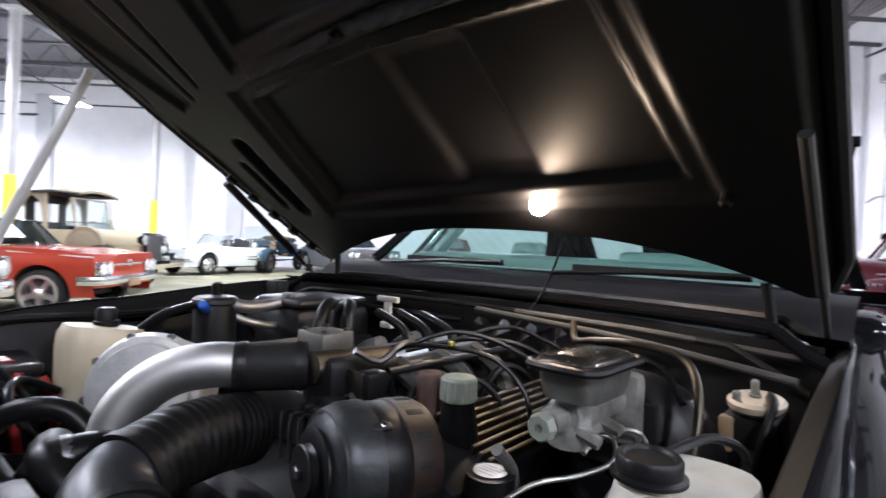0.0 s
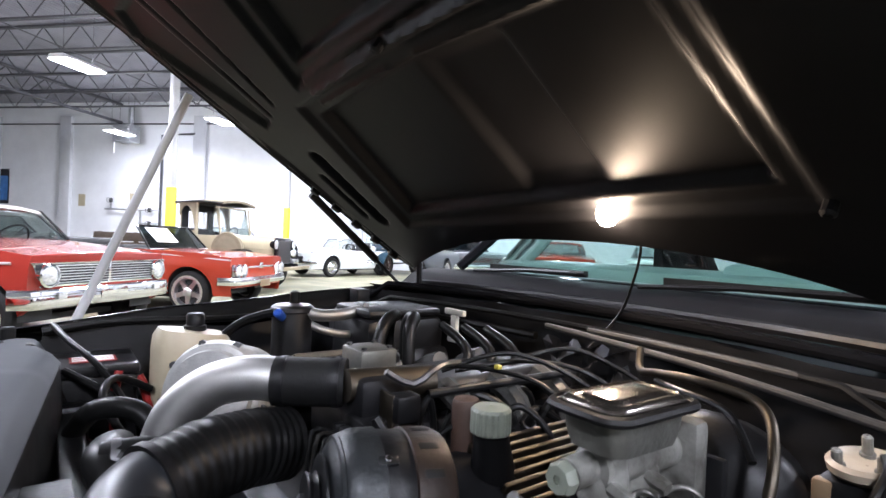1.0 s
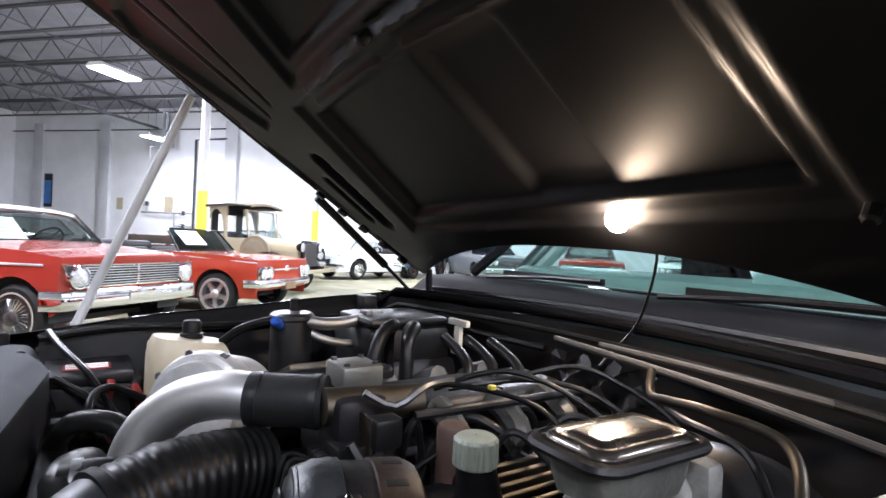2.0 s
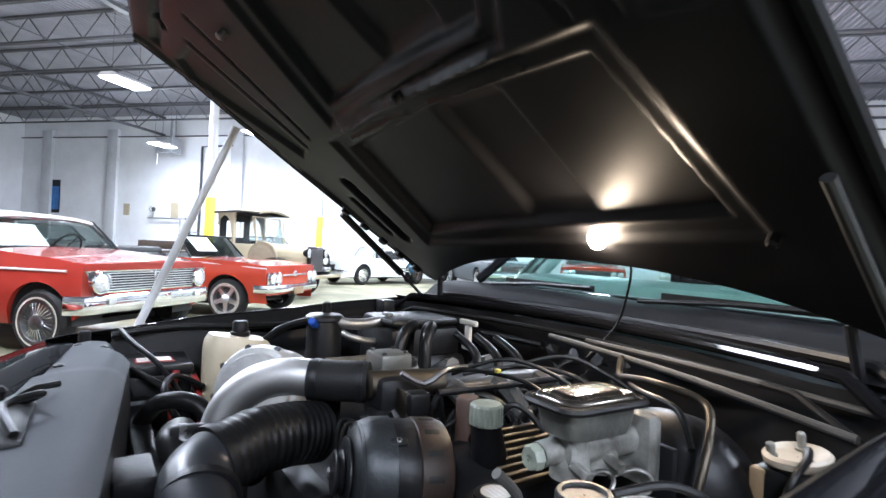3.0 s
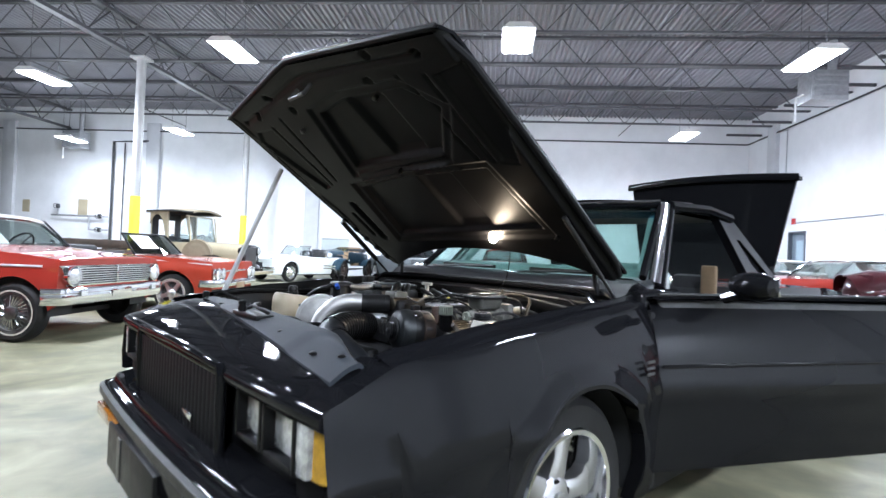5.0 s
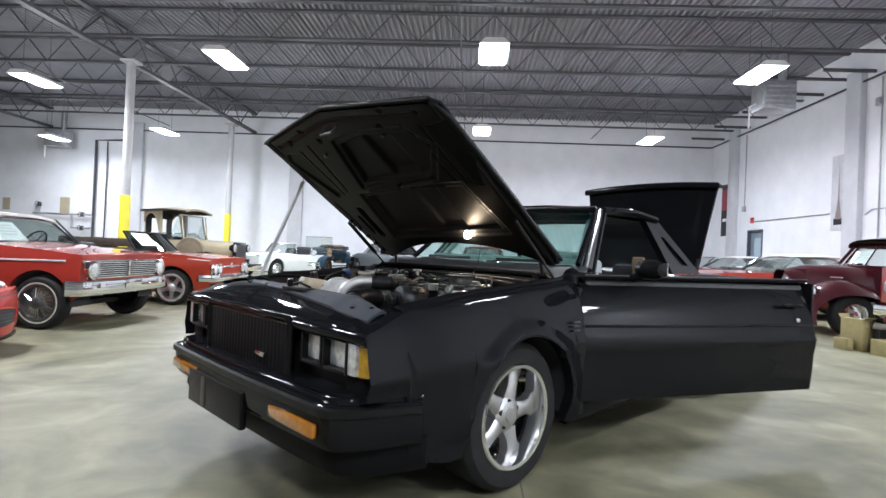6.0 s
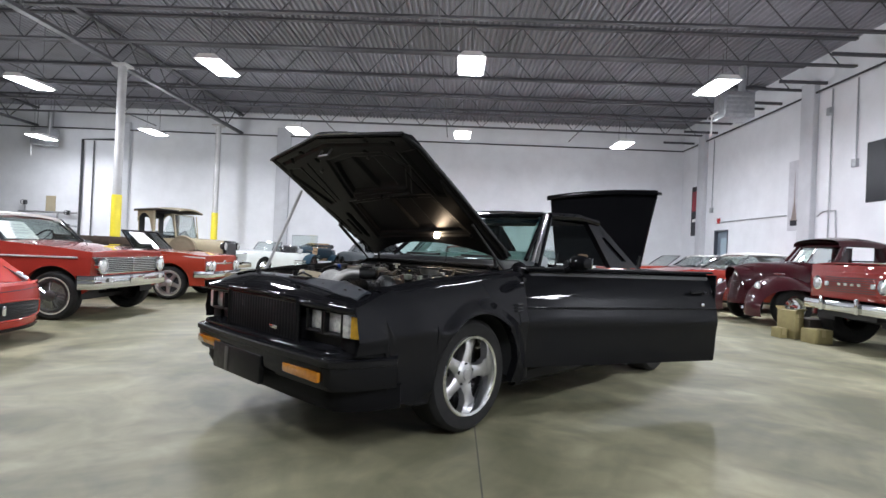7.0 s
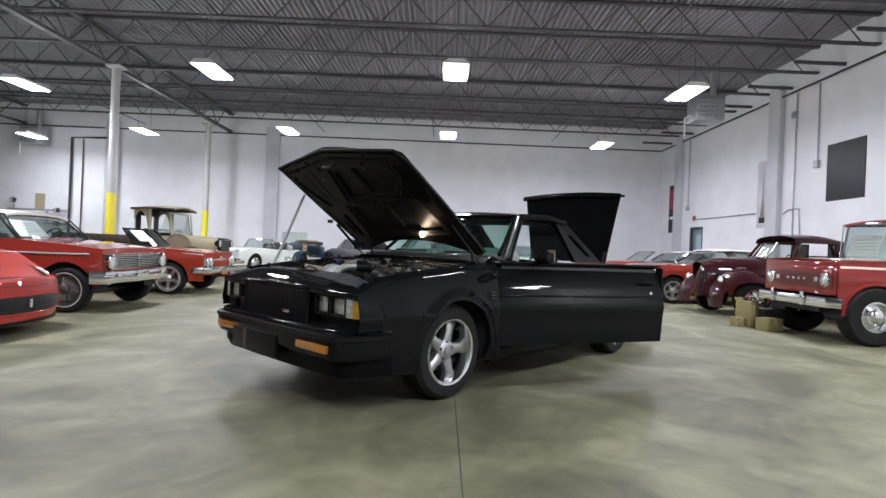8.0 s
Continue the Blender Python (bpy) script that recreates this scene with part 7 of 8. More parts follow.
def ford_compact():
    top = lambda u: soft(u, [(-3.6, 0.88), (-2.9, 0.95), (-1.9, 0.98), (-0.5, 0.98), (0.2, 0.93), (0.72, 0.88)])
    P = dict(paint=M_RED1, uf=0.72, ur=-3.75, wb=2.78, w=0.90, r=0.31, arch=0.36, top=top, low=0.27, front_low=0.47, cabin=(-0.40, -2.35), side_low=lambda u: 0.27 + 0.15 * ease((u - 0.56) / 0.1), front_axle=0.25, wheel="wire_white", rim=0.20, tw=0.165, taper_f=0.03, bulge=0.02, trim=M_SEAT)
    car, vf = base_car("red_compact", "bright red 1960s compact with a white roof and chrome grille", pose(-4.57, 4.82, 0, 0, 0, 2.3), P)
    def flared(u0, u1, w0, w1, z0, z1):
        return MB().add([(u0, -w0, z0), (u0, w0, z0), (u0, w1, z1), (u0, -w1, z1), (u1, -w0, z0), (u1, w0, z0), (u1, w1, z1), (u1, -w1, z1)], [(3, 2, 1, 0), (4, 5, 6, 7), (0, 1, 5, 4), (1, 2, 6, 5), (2, 3, 7, 6), (3, 0, 4, 7)])
    part("mouth", flared(0.70, 0.748, 0.77, 0.85, 0.595, 0.815), M_CHROME, car, "chrome grille surround")
    part("mouth_back", flared(0.735, 0.751, 0.745, 0.825, 0.612, 0.800), M_GRILLEDK, car)
    g = part("grille", MB().box(0.750, 0.772, -0.014, 0.014, 0.605, 0.808, 0.003), M_CHROME, car, "chrome grille bars")
    for k in range(7):
        z = 0.626 + 0.026 * k
        part("bar", MB().box(0.752, 0.768, -0.61, -0.014, z, z + 0.007, 0.002), M_TRIM, g)
        part("bar", MB().box(0.752, 0.768, 0.014, 0.61, z, z + 0.007, 0.002), M_TRIM, g)
    for s in (1, -1):
        round_lamp(car, 0.765, s * 0.705, 0.70, 0.088)
        part("side_trim", MB().tube([(u, s * (vf(u, 0.80 + 0.01 * u) + 0.004), 0.80 + 0.006 * u) for u in (0.55, 0.3, 0.0, -0.5, -1.2, -2.0, -2.8, -3.5)], 0.013, 6), M_TRIM, car, "chrome side strip")
        part("door_line", MB().tube([(-0.72, s * (vf(-0.72, z) + 0.001), z) for z in (0.3, 0.5, 0.7, 0.85, 0.94)], 0.003, 4), M_DARKIN, car)
        part("door_line", MB().tube([(-1.9, s * (vf(-1.9, z) + 0.001), z) for z in (0.3, 0.5, 0.7, 0.85, 0.94)], 0.003, 4), M_DARKIN, car)
        part("door_mirror", MB().lathe([(0.045, 0), (0.04, 0.02), (0.02, 0.05), (0.001, 0.055)], pose(-0.78, s * 0.86, 1.03) @ AX_X, 14).tube([(-0.78, s * 0.86, 0.95), (-0.78, s * 0.86, 1.0)], 0.01, 6), M_CHROME, car)
        part("door_handle", MB().box(-1.85, -1.70, min(s * 0.885, s * 0.905), max(s * 0.885, s * 0.905), 0.84, 0.865, 0.006), M_CHROME, car)
    b = part("front_bumper", sweep(bumper_path(0.78, 0.93, 0.405, 0.16, 0.10, 32), BLADE), M_CHROME, car, "chrome front bumper")
    for v in (-0.62, 0.62):
        part("fog_light", MB().box(0.828, 0.84, v - 0.045, v + 0.045, 0.49, 0.55, 0.008), M_LENS, b)
    part("plate", MB().box(0.832, 0.838, -0.17, 0.17, 0.455, 0.57, 0.004), M_CHROME, b, "blank plate")
    part("rear_bumper", sweep(bumper_path(-3.82, 0.92, 0.44, -0.25, 0.10, 18), bump_prof(0.14, 0.05)), M_CHROME, car)
    hard_top(car, vf, (-0.40, 0.77, 0.99), (-0.74, 0.66, 1.31), (-2.1, 0.64, 1.32), (-2.5, 0.72, 0.98), M_WHITETOP)
    for v in (-0.38, 0.38):
        seat(car, -1.35, v, 0.6, M_DARKIN, 0.38, 0.55)
    seat(car, -2.2, 0, 1.2, M_DARKIN, 0.40, 0.5, 0.4)
    steering(car, -0.80, 0.36, 0.98)
    price_sheet(car, -0.47, -0.42, 1.01, 0.56, 0.32, 45)
    return car


def rear_engine_compact():
    top = lambda u: soft(u, [(-3.5, 0.80), (-2.6, 0.86), (-0.7, 0.88), (0.1, 0.86), (0.6, 0.815)])
    P = dict(paint=M_RED2, uf=0.62, ur=-3.6, wb=2.74, w=0.85, r=0.30, arch=0.345, top=top, low=0.26, front_low=0.38, cabin=(-0.75, -2.45), wheel="mag", rim=0.205, tw=0.18, taper_f=0.03, bulge=0.05, crown=0.015, prof=[(0.15, 0.88), (0.4, 0.95), (0.68, 1.0), (0.72, 0.99), (0.80, 0.95), (0.88, 0.93)])
    car, vf = base_car("red_convertible", "orange-red 1960s convertible with twin headlamps and chrome bumper", pose(-4.42, 7.66, 0, 0, 0, 3), P)
    for s in (1, -1):
        part("lamp_panel", MB().box(0.62, 0.665, min(s * 0.42, s * 0.79), max(s * 0.42, s * 0.79), 0.53, 0.72, 0.07), M_CHROME, car, "chrome lamp surround")
        for v in (0.525, 0.685):
            round_lamp(car, 0.665, s * v, 0.625, 0.074)
        part("belt_trim", MB().tube([(0.62, s * (vf(0.62, 0.78) + 0.003), 0.775), (-0.7, s * (vf(-0.7, 0.84) + 0.003), 0.83), (-3.5, s * (vf(-3.5, 0.78) + 0.003), 0.775)], 0.011, 6), M_TRIM, car, "chrome belt strip")
    part("nose_strip", MB().box(0.665, 0.68, -0.40, 0.40, 0.655, 0.685, 0.006), M_CHROME, car)
    part("badge", MB().box(0.665, 0.684, -0.05, 0.05, 0.64, 0.73, 0.01), M_CHROME, car)
    part("badge", MB().box(0.54, 0.60, -0.03, 0.03, 0.845, 0.853, 0.004), M_CHROME, car)
    b = part("front_bumper", sweep(bumper_path(0.70, 0.86, 0.42, 0.22, 0.15, 24), bump_prof(0.11, 0.05)), M_CHROME, car, "chrome front bumper")
    part("plate", MB().box(0.75, 0.756, -0.16, 0.16, 0.37, 0.48, 0.004), M_TAN, b, "blank plate")
    part("rear_bumper", sweep(bumper_path(-3.66, 0.85, 0.42, -0.2, 0.12, 18), bump_prof(0.11, 0.05)), M_CHROME, car)
    windscreen(car, -0.60, 0.875, 0.72, -0.90, 1.22, 0.62, M_GLASSDK, frame=M_BLACKCAR)
    part("screen_foot", MB().tube([(-0.60 - 0.08 * q * q, 0.72 * q, 0.878) for q in [-1 + k / 6 for k in range(13)]], 0.014, 6), M_TRIM, car, "chrome strip under the glass")
    part("folded_top", MB().box(-2.7, -2.25, -0.66, 0.66, 0.84, 1.0, 0.07), M_DARKIN, car, "folded dark soft top")
    for v in (-0.36, 0.36):
        seat(car, -1.45, v, 0.60, M_DARKIN, 0.36, 0.44)
    steering(car, -1.0, 0.36, 0.87)
    price_sheet(car, -0.66, -0.34, 0.985, 0.50, 0.30, 46)
    return car


def vintage_truck():
    """1920s pickup with an open wooden-framed cab."""
    car = thing("vintage_truck", "beige 1920s pickup truck with a tan canvas cab roof", "truck", pose(-5.4, 10.42, 0, 0, 0, 3))
    part("chassis", MB().box(-2.6, 0.75, -0.38, -0.30, 0.48, 0.58).box(-2.6, 0.75, 0.30, 0.38, 0.48, 0.58), M_BLACKCAR, car)
    part("hood", MB().grid(lambda a, b: (0.52 - 1.0 * a, (0.36 + 0.06 * a) * math.cos(math.pi * b), 0.86 + 0.04 * a + 0.26 * math.sin(math.pi * b) ** 0.6), 8, 16), M_BEIGE, car)
    for s in (1, -1):
        part("hood_side", MB().box(-0.48, 0.52, min(s * 0.34, s * 0.38), max(s * 0.34, s * 0.38), 0.56, 0.88), M_BEIGE, car)
        f = MB().slab(lambda a, b, s=s: (0.55 * math.cos(0.15 + 2.2 * a) - 0.02, s * (0.50 + 0.28 * b), 0.40 + 0.48 * math.sin(0.15 + 2.2 * a) * (1 - 0.08 * (2 * b - 1) ** 2)), 14, 6, (0, 0, -0.02))
        part("front_wing", f, M_BLACKCAR, car, "black front wing")
        part("running_board", MB().box(-1.6, -0.4, min(s * 0.45, s * 0.78), max(s * 0.45, s * 0.78), 0.42, 0.46, 0.01), M_BLACKCAR, car)
        f = MB().slab(lambda a, b, s=s: (-2.3 + 0.52 * math.cos(0.3 + 2.5 * a), s * (0.52 + 0.26 * b), 0.40 + 0.46 * math.sin(0.3 + 2.5 * a)), 14, 6, (0, 0, -0.02))
        part("rear_wing", f, M_BLACKCAR, car, "black rear wing")
        lampo = part("headlight", MB().lathe([(0.001, -0.12), (0.06, -0.10), (0.095, -0.03), (0.10, 0.0), (0.10, 0.02)], pose(0.60, s * 0.42, 0.98) @ AX_X, 20), M_BLACKCAR, car, "black drum headlamp")
        part("lens", MB().lathe([(0.095, 0.02), (0.05, 0.03), (0.001, 0.033)], pose(0.60, s * 0.42, 0.98) @ AX_X, 20), M_LENS, lampo)
        part("door", MB().box(-1.35, -0.5, min(s * 0.58, s * 0.63), max(s * 0.58, s * 0.63), 0.58, 1.12, 0.02), M_BEIGE, car)
        part("cab_post", MB().tube([(-0.50, s * 0.60, 1.10), (-0.62, s * 0.60, 1.70)], 0.022, 6), M_BEIGE, car)
        part("cab_post", MB().tube([(-1.36, s * 0.60, 1.10), (-1.36, s * 0.60, 1.75)], 0.03, 6), M_BEIGE, car)
        # cab side: a solid quarter with an arched opening behind the door post
        arch, cols_ = MB(), []
        for k in range(25):
            u = -1.40 - 0.58 * k / 24
            t = (u + 1.74) / 0.30
            zo = 1.20 + (0.50 * math.sqrt(max(1 - t * t, 0)) if abs(t) < 1 else 0)
            cols_.append((u, 1.74 if abs(t) >= 1 else 1.20, 1.74 if abs(t) >= 1 else zo))
        for (u0, a0, b0), (u1, a1, b1) in zip(cols_, cols_[1:]):
            lo, hi0, hi1 = min(a0, a1), b0, b1
            if lo > 1.5:
                arch.box(u1, u0, min(s * 0.575, s * 0.61), max(s * 0.575, s * 0.61), 0.6, 1.78)
                continue
            arch.box(u1, u0, min(s * 0.575, s * 0.61), max(s * 0.575, s * 0.61), 0.6, 1.20)
            v0, v1 = s * 0.575, s * 0.61
            arch.add([(u0, v0, hi0), (u1, v0, hi1), (u1, v0, 1.78), (u0, v0, 1.78), (u0, v1, hi0), (u1, v1, hi1), (u1, v1, 1.78), (u0, v1, 1.78)],
                     [(0, 1, 2, 3), (4, 7, 6, 5), (0, 4, 5, 1)])
        part("cab_side", arch, M_BEIGE, car)
        # dark sheets added inside so that the open cab looks dark
        part("cab_lining", MB().box(-1.97, -1.42, min(s * 0.56, s * 0.57), max(s * 0.56, s * 0.57), 0.62, 1.20), M_DARKIN, car, "dark sheet added for the dark cab interior")
        part("door_post", MB().box(-1.42, -1.32, min(s * 0.57, s * 0.625), max(s * 0.57, s * 0.625), 0.6, 1.78, 0.01), M_BEIGE, car)
        for u in (0, -2.3):
            put_wheel(car, "wood", u, s * 0.66, 0.38, 0.11, 0.28)
    part("radiator_shell", MB().box(0.52, 0.60, -0.35, 0.35, 0.52, 1.12, 0.05), M_BLACKCAR, car, "black radiator shell")
    part("radiator_core", MB().box(0.60, 0.606, -0.29, 0.29, 0.58, 1.06), M_STEEL, car)
    part("cowl", MB().box(-0.55, -0.46, -0.56, 0.56, 0.58, 1.12, 0.03), M_BEIGE, car)
    part("cab_floor", MB().box(-1.95, -0.5, -0.58, 0.58, 0.54, 0.60), M_DARKIN, car)
    part("cab_back", MB().box(-1.98, -1.94, -0.57, 0.57, 0.58, 1.25).box(-1.98, -1.94, -0.57, -0.36, 1.25, 1.78).box(-1.98, -1.94, 0.36, 0.57, 1.25, 1.78).box(-1.98, -1.94, -0.36, 0.36, 1.62, 1.78), M_BEIGE, car)
    part("cab_lining", MB().box(-1.935, -1.925, -0.57, 0.57, 0.6, 1.25).box(-1.935, -1.925, -0.57, -0.34, 1.25, 1.76).box(-1.935, -1.925, 0.34, 0.57, 1.25, 1.76).box(-1.935, -1.925, -0.34, 0.34, 1.60, 1.76).box(-1.93, -0.60, -0.56, 0.56, 1.745, 1.755), M_DARKIN, car, "dark sheet added for the dark cab interior")
    part("cab_roof", MB().slab(lambda a, b: (-0.42 - 1.66 * a, 0.66 * (2 * b - 1), 1.76 + 0.07 * (1 - (2 * b - 1) ** 2) + 0.05 * math.sin(math.pi * (0.2 + 0.8 * a)) * 1.0), 10, 10, (0, 0, -0.04)), M_TANTOP, car, "tan canvas roof")
    part("roof_edge", MB().tube([(-0.44, -0.66, 1.765), (-0.44, 0.0, 1.835), (-0.44, 0.66, 1.765), (-1.2, 0.665, 1.80), (-2.06, 0.66, 1.765), (-2.06, -0.66, 1.765), (-1.2, -0.665, 1.80), (-0.44, -0.66, 1.765)], 0.018, 6), M_DARKIN, car, "dark roof edging")
    for s in (1, -1):
        part("wind_wing", MB().add([(-0.62, s * 0.60, 1.70), (-0.50, s * 0.60, 1.12), (-0.80, s * 0.66, 1.12), (-0.62, s * 0.606, 1.70), (-0.50, s * 0.606, 1.12), (-0.80, s * 0.666, 1.12)], [(0, 1, 2), (5, 4, 3)]), M_GLASS, car, "small side glass")
    part("windscreen", MB().slab(lambda a, b: (-0.50 - 0.12 * b, 0.56 * (2 * a - 1), 1.12 + 0.58 * b), 2, 2, (-0.006, 0, 0)), M_GLASS, car)
    part("screen_frame", MB().tube([(-0.50, -0.58, 1.12), (-0.62, -0.58, 1.70), (-0.62, 0.58, 1.70), (-0.50, 0.58, 1.12), (-0.50, -0.58, 1.12)], 0.016, 6), M_BEIGE, car)
    seat(car, -1.5, 0, 1.0, M_DARKIN, 0.62, 0.5, 0.45)
    steering(car, -0.95, 0.3, 1.15, 0.2, 50)
    M_BEDWOOD = mat("dark_brown_plank", (0.085, 0.058, 0.040), 0.6, var=0.4, scale=9, bump=0.3, bump_scale=50)
    part("bed_floor", MB().box(-3.3, -1.42, -0.56, 0.56, 0.62, 0.68), M_BEDWOOD, car, "dark wooden bed")
    for s in (1, -1):
        for z0, z1 in ((0.70, 0.88), (0.92, 1.10)):
            part("bed_plank", MB().box(-3.3, -1.42, min(s * 0.57, s * 0.60), max(s * 0.57, s * 0.60), z0, z1, 0.006), M_BEDWOOD, car)
        for u in (-1.55, -2.4, -3.22):
            part("bed_stake", MB().box(u - 0.03, u + 0.03, min(s * 0.53, s * 0.568), max(s * 0.53, s * 0.568), 0.62, 1.11, 0.005), M_BEDWOOD, car)
    for z0, z1 in ((0.70, 0.88), (0.92, 1.10)):
        part("bed_plank", MB().box(-3.33, -3.302, -0.60, 0.60, z0, z1, 0.006), M_BEDWOOD, car)
    part("spare_wheel", MB().lathe([(0.25, -0.05), (0.32, -0.05), (0.34, 0), (0.32, 0.05), (0.25, 0.05)], pose(-0.30, -0.66, 0.86) @ AX_Y, 24, True).lathe([(0.26, -0.045), (0.22, -0.055), (0.001, -0.06)], pose(-0.30, -0.66, 0.86) @ AX_Y, 24), M_TANTOP, car, "side-mounted spare wheel in a tan cover")
    part("front_bumper", MB().box(0.84, 0.88, -0.72, 0.72, 0.46, 0.54, 0.012), M_BEIGE, car)
    # the cab is short: everything behind the windscreen is drawn together
    for ch in car.children_recursive:
        if ch.name.split(".")[0] in ("door", "cab_post", "cab_side", "cab_lining", "door_post", "roof_edge", "cab_floor", "cab_back", "cab_roof", "seat", "backrest", "steering_wheel"):
            for p in ch.data.vertices:
                if p.co.x < -0.46:
                    p.co.x = -0.46 + 0.62 * (p.co.x + 0.46)
    return car


def roadster_small():
    """White sports convertible."""
    top = lambda u: soft(u, [(-2.9, 0.72), (-2.3, 0.80), (-1.0, 0.80), (-0.4, 0.84), (0.3, 0.80), (0.68, 0.72)])
    P = dict(paint=M_WHITECAR, uf=0.72, ur=-3.0, wb=2.25, w=0.76, r=0.30, arch=0.34, top=top, low=0.24, cabin=(-0.72, -1.75), wheel="steel", rim=0.19, tw=0.15, taper_f=0.10, taper_r=0.12, bulge=0.08)
    car, vf = base_car("white_roadster", "small white open sports car with chrome trim", pose(-6.35, 15.5, 0, 0, 0, -114), P)
    for s in (1, -1):
        round_lamp(car, 0.70, s * 0.54, 0.66, 0.085)
        part("lamp", MB().lathe([(0.03, 0), (0.025, 0.02), (0.001, 0.03)], pose(0.74, s * 0.52, 0.50) @ AX_X, 12), M_AMBER, car)
    part("grille", MB().box(0.77, 0.80, -0.33, 0.33, 0.46, 0.62, 0.05), M_CHROME, car, "chrome oval grille")
    part("grille_back", MB().box(0.795, 0.804, -0.29, 0.29, 0.49, 0.59, 0.03), M_GRILLEDK, car)
    part("front_bumper", sweep(bumper_path(0.82, 0.74, 0.40, 0.2, 0.2, 18), bump_prof(0.07, 0.04)), M_CHROME, car)
    windscreen(car, -0.72, 0.85, 0.60, -0.95, 1.15, 0.56, M_GLASS, 0.06)
    for v in (-0.32, 0.32):
        seat(car, -1.45, v, 0.46, M_DARKIN, 0.35, 0.55)
    steering(car, -1.0, 0.32, 0.82, 0.18)
    return car


def roadster_old():
    """Dark blue 1930 roadster with folded top, seen from the front."""
    car = thing("vintage_roadster", "dark blue 1930s roadster with its windscreen upright", "car", pose(-5.25, 17.4, 0, 0, 0, -100))
    part("hood", MB().grid(lambda a, b: (0.48 - 1.05 * a, (0.30 + 0.10 * a) * math.cos(math.pi * b), 0.86 + 0.05 * a + 0.2 * math.sin(math.pi * b) ** 0.7), 8, 14), M_NAVY, car)
    part("radiator_shell", MB().box(0.46, 0.56, -0.31, 0.31, 0.48, 1.08, 0.06), M_CHROME, car, "chrome radiator shell")
    part("radiator_core", MB().box(0.558, 0.565, -0.25, 0.25, 0.52, 1.01, 0.003), M_GRILLEDK, car)
    for k in range(10):
        part("radiator_bar", MB().box(0.565, 0.57, -0.225 + 0.05 * k - 0.004, -0.225 + 0.05 * k + 0.004, 0.53, 1.0), M_STEEL, car)
    part("tub", MB().grid(lambda a, b: (-0.57 - 1.35 * a, 0.58 * math.cos(math.pi * (1 + b)), 1.02 - 0.55 * math.sin(math.pi * b) ** 0.4), 6, 14), M_NAVY, car)
    part("rear_body", MB().box(-2.5, -1.9, -0.56, 0.56, 0.48, 0.98, 0.12), M_NAVY, car)
    part("folded_top", MB().box(-2.2, -1.75, -0.58, 0.58, 1.0, 1.16, 0.06), M_DARKIN, car, "folded dark canvas top")
    for s in (1, -1):
        part("hood_side", MB().box(-0.57, 0.48, min(s * 0.28, s * 0.36), max(s * 0.28, s * 0.36), 0.5, 0.88), M_NAVY, car)
        f = MB().slab(lambda a, b, s=s: (0.50 * math.cos(0.1 + 2.4 * a), s * (0.46 + 0.32 * b), 0.36 + 0.44 * math.sin(0.1 + 2.4 * a) * (1 - 0.1 * (2 * b - 1) ** 2)), 14, 6, (0, 0, -0.02))
        part("front_wing", f, M_NAVY, car)
        f = MB().slab(lambda a, b, s=s: (-2.2 + 0.48 * math.cos(0.4 + 2.5 * a), s * (0.50 + 0.28 * b), 0.36 + 0.42 * math.sin(0.4 + 2.5 * a)), 14, 6, (0, 0, -0.02))
        part("rear_wing", f, M_NAVY, car)
        part("running_board", MB().box(-1.7, -0.3, min(s * 0.42, s * 0.78), max(s * 0.42, s * 0.78), 0.38, 0.42, 0.01), M_BLACKCAR, car)
        lo = part("headlight", MB().lathe([(0.001, -0.13), (0.07, -0.09), (0.10, 0.0), (0.10, 0.02)], pose(0.62, s * 0.44, 0.88) @ AX_X, 18), M_CHROME, car, "chrome bowl headlamp")
        part("lens", MB().lathe([(0.095, 0.02), (0.05, 0.03), (0.001, 0.033)], pose(0.62, s * 0.44, 0.88) @ AX_X, 18), M_LENS, lo)
        for u in (0, -2.2):
            put_wheel(car, "wood", u, s * 0.66, 0.36, 0.12, 0.26)
    part("lamp_bar", MB().tube([(0.60, -0.46, 0.78), (0.62, 0, 0.74), (0.60, 0.46, 0.78)], 0.015, 6), M_CHROME, car)
    part("front_bumper", MB().box(0.80, 0.82, -0.78, 0.78, 0.50, 0.54, 0.008).box(0.80, 0.82, -0.78, 0.78, 0.42, 0.46, 0.008), M_CHROME, car, "chrome double-bar bumper")
    part("windscreen", MB().slab(lambda a, b: (-0.62 - 0.015 * b, 0.52 * (2 * a - 1), 1.06 + 0.42 * b), 2, 2, (-0.006, 0, 0)), M_GLASS, car)
    part("screen_frame", MB().tube([(-0.62, -0.54, 1.04), (-0.635, -0.54, 1.48), (-0.635, 0.54, 1.48), (-0.62, 0.54, 1.04), (-0.62, -0.54, 1.05)], 0.014, 6), M_CHROME, car)
    seat(car, -1.5, 0, 1.0, M_TAN, 0.5, 0.6, 0.45)
    steering(car, -1.05, 0.28, 1.02, 0.2, 55)
    return car


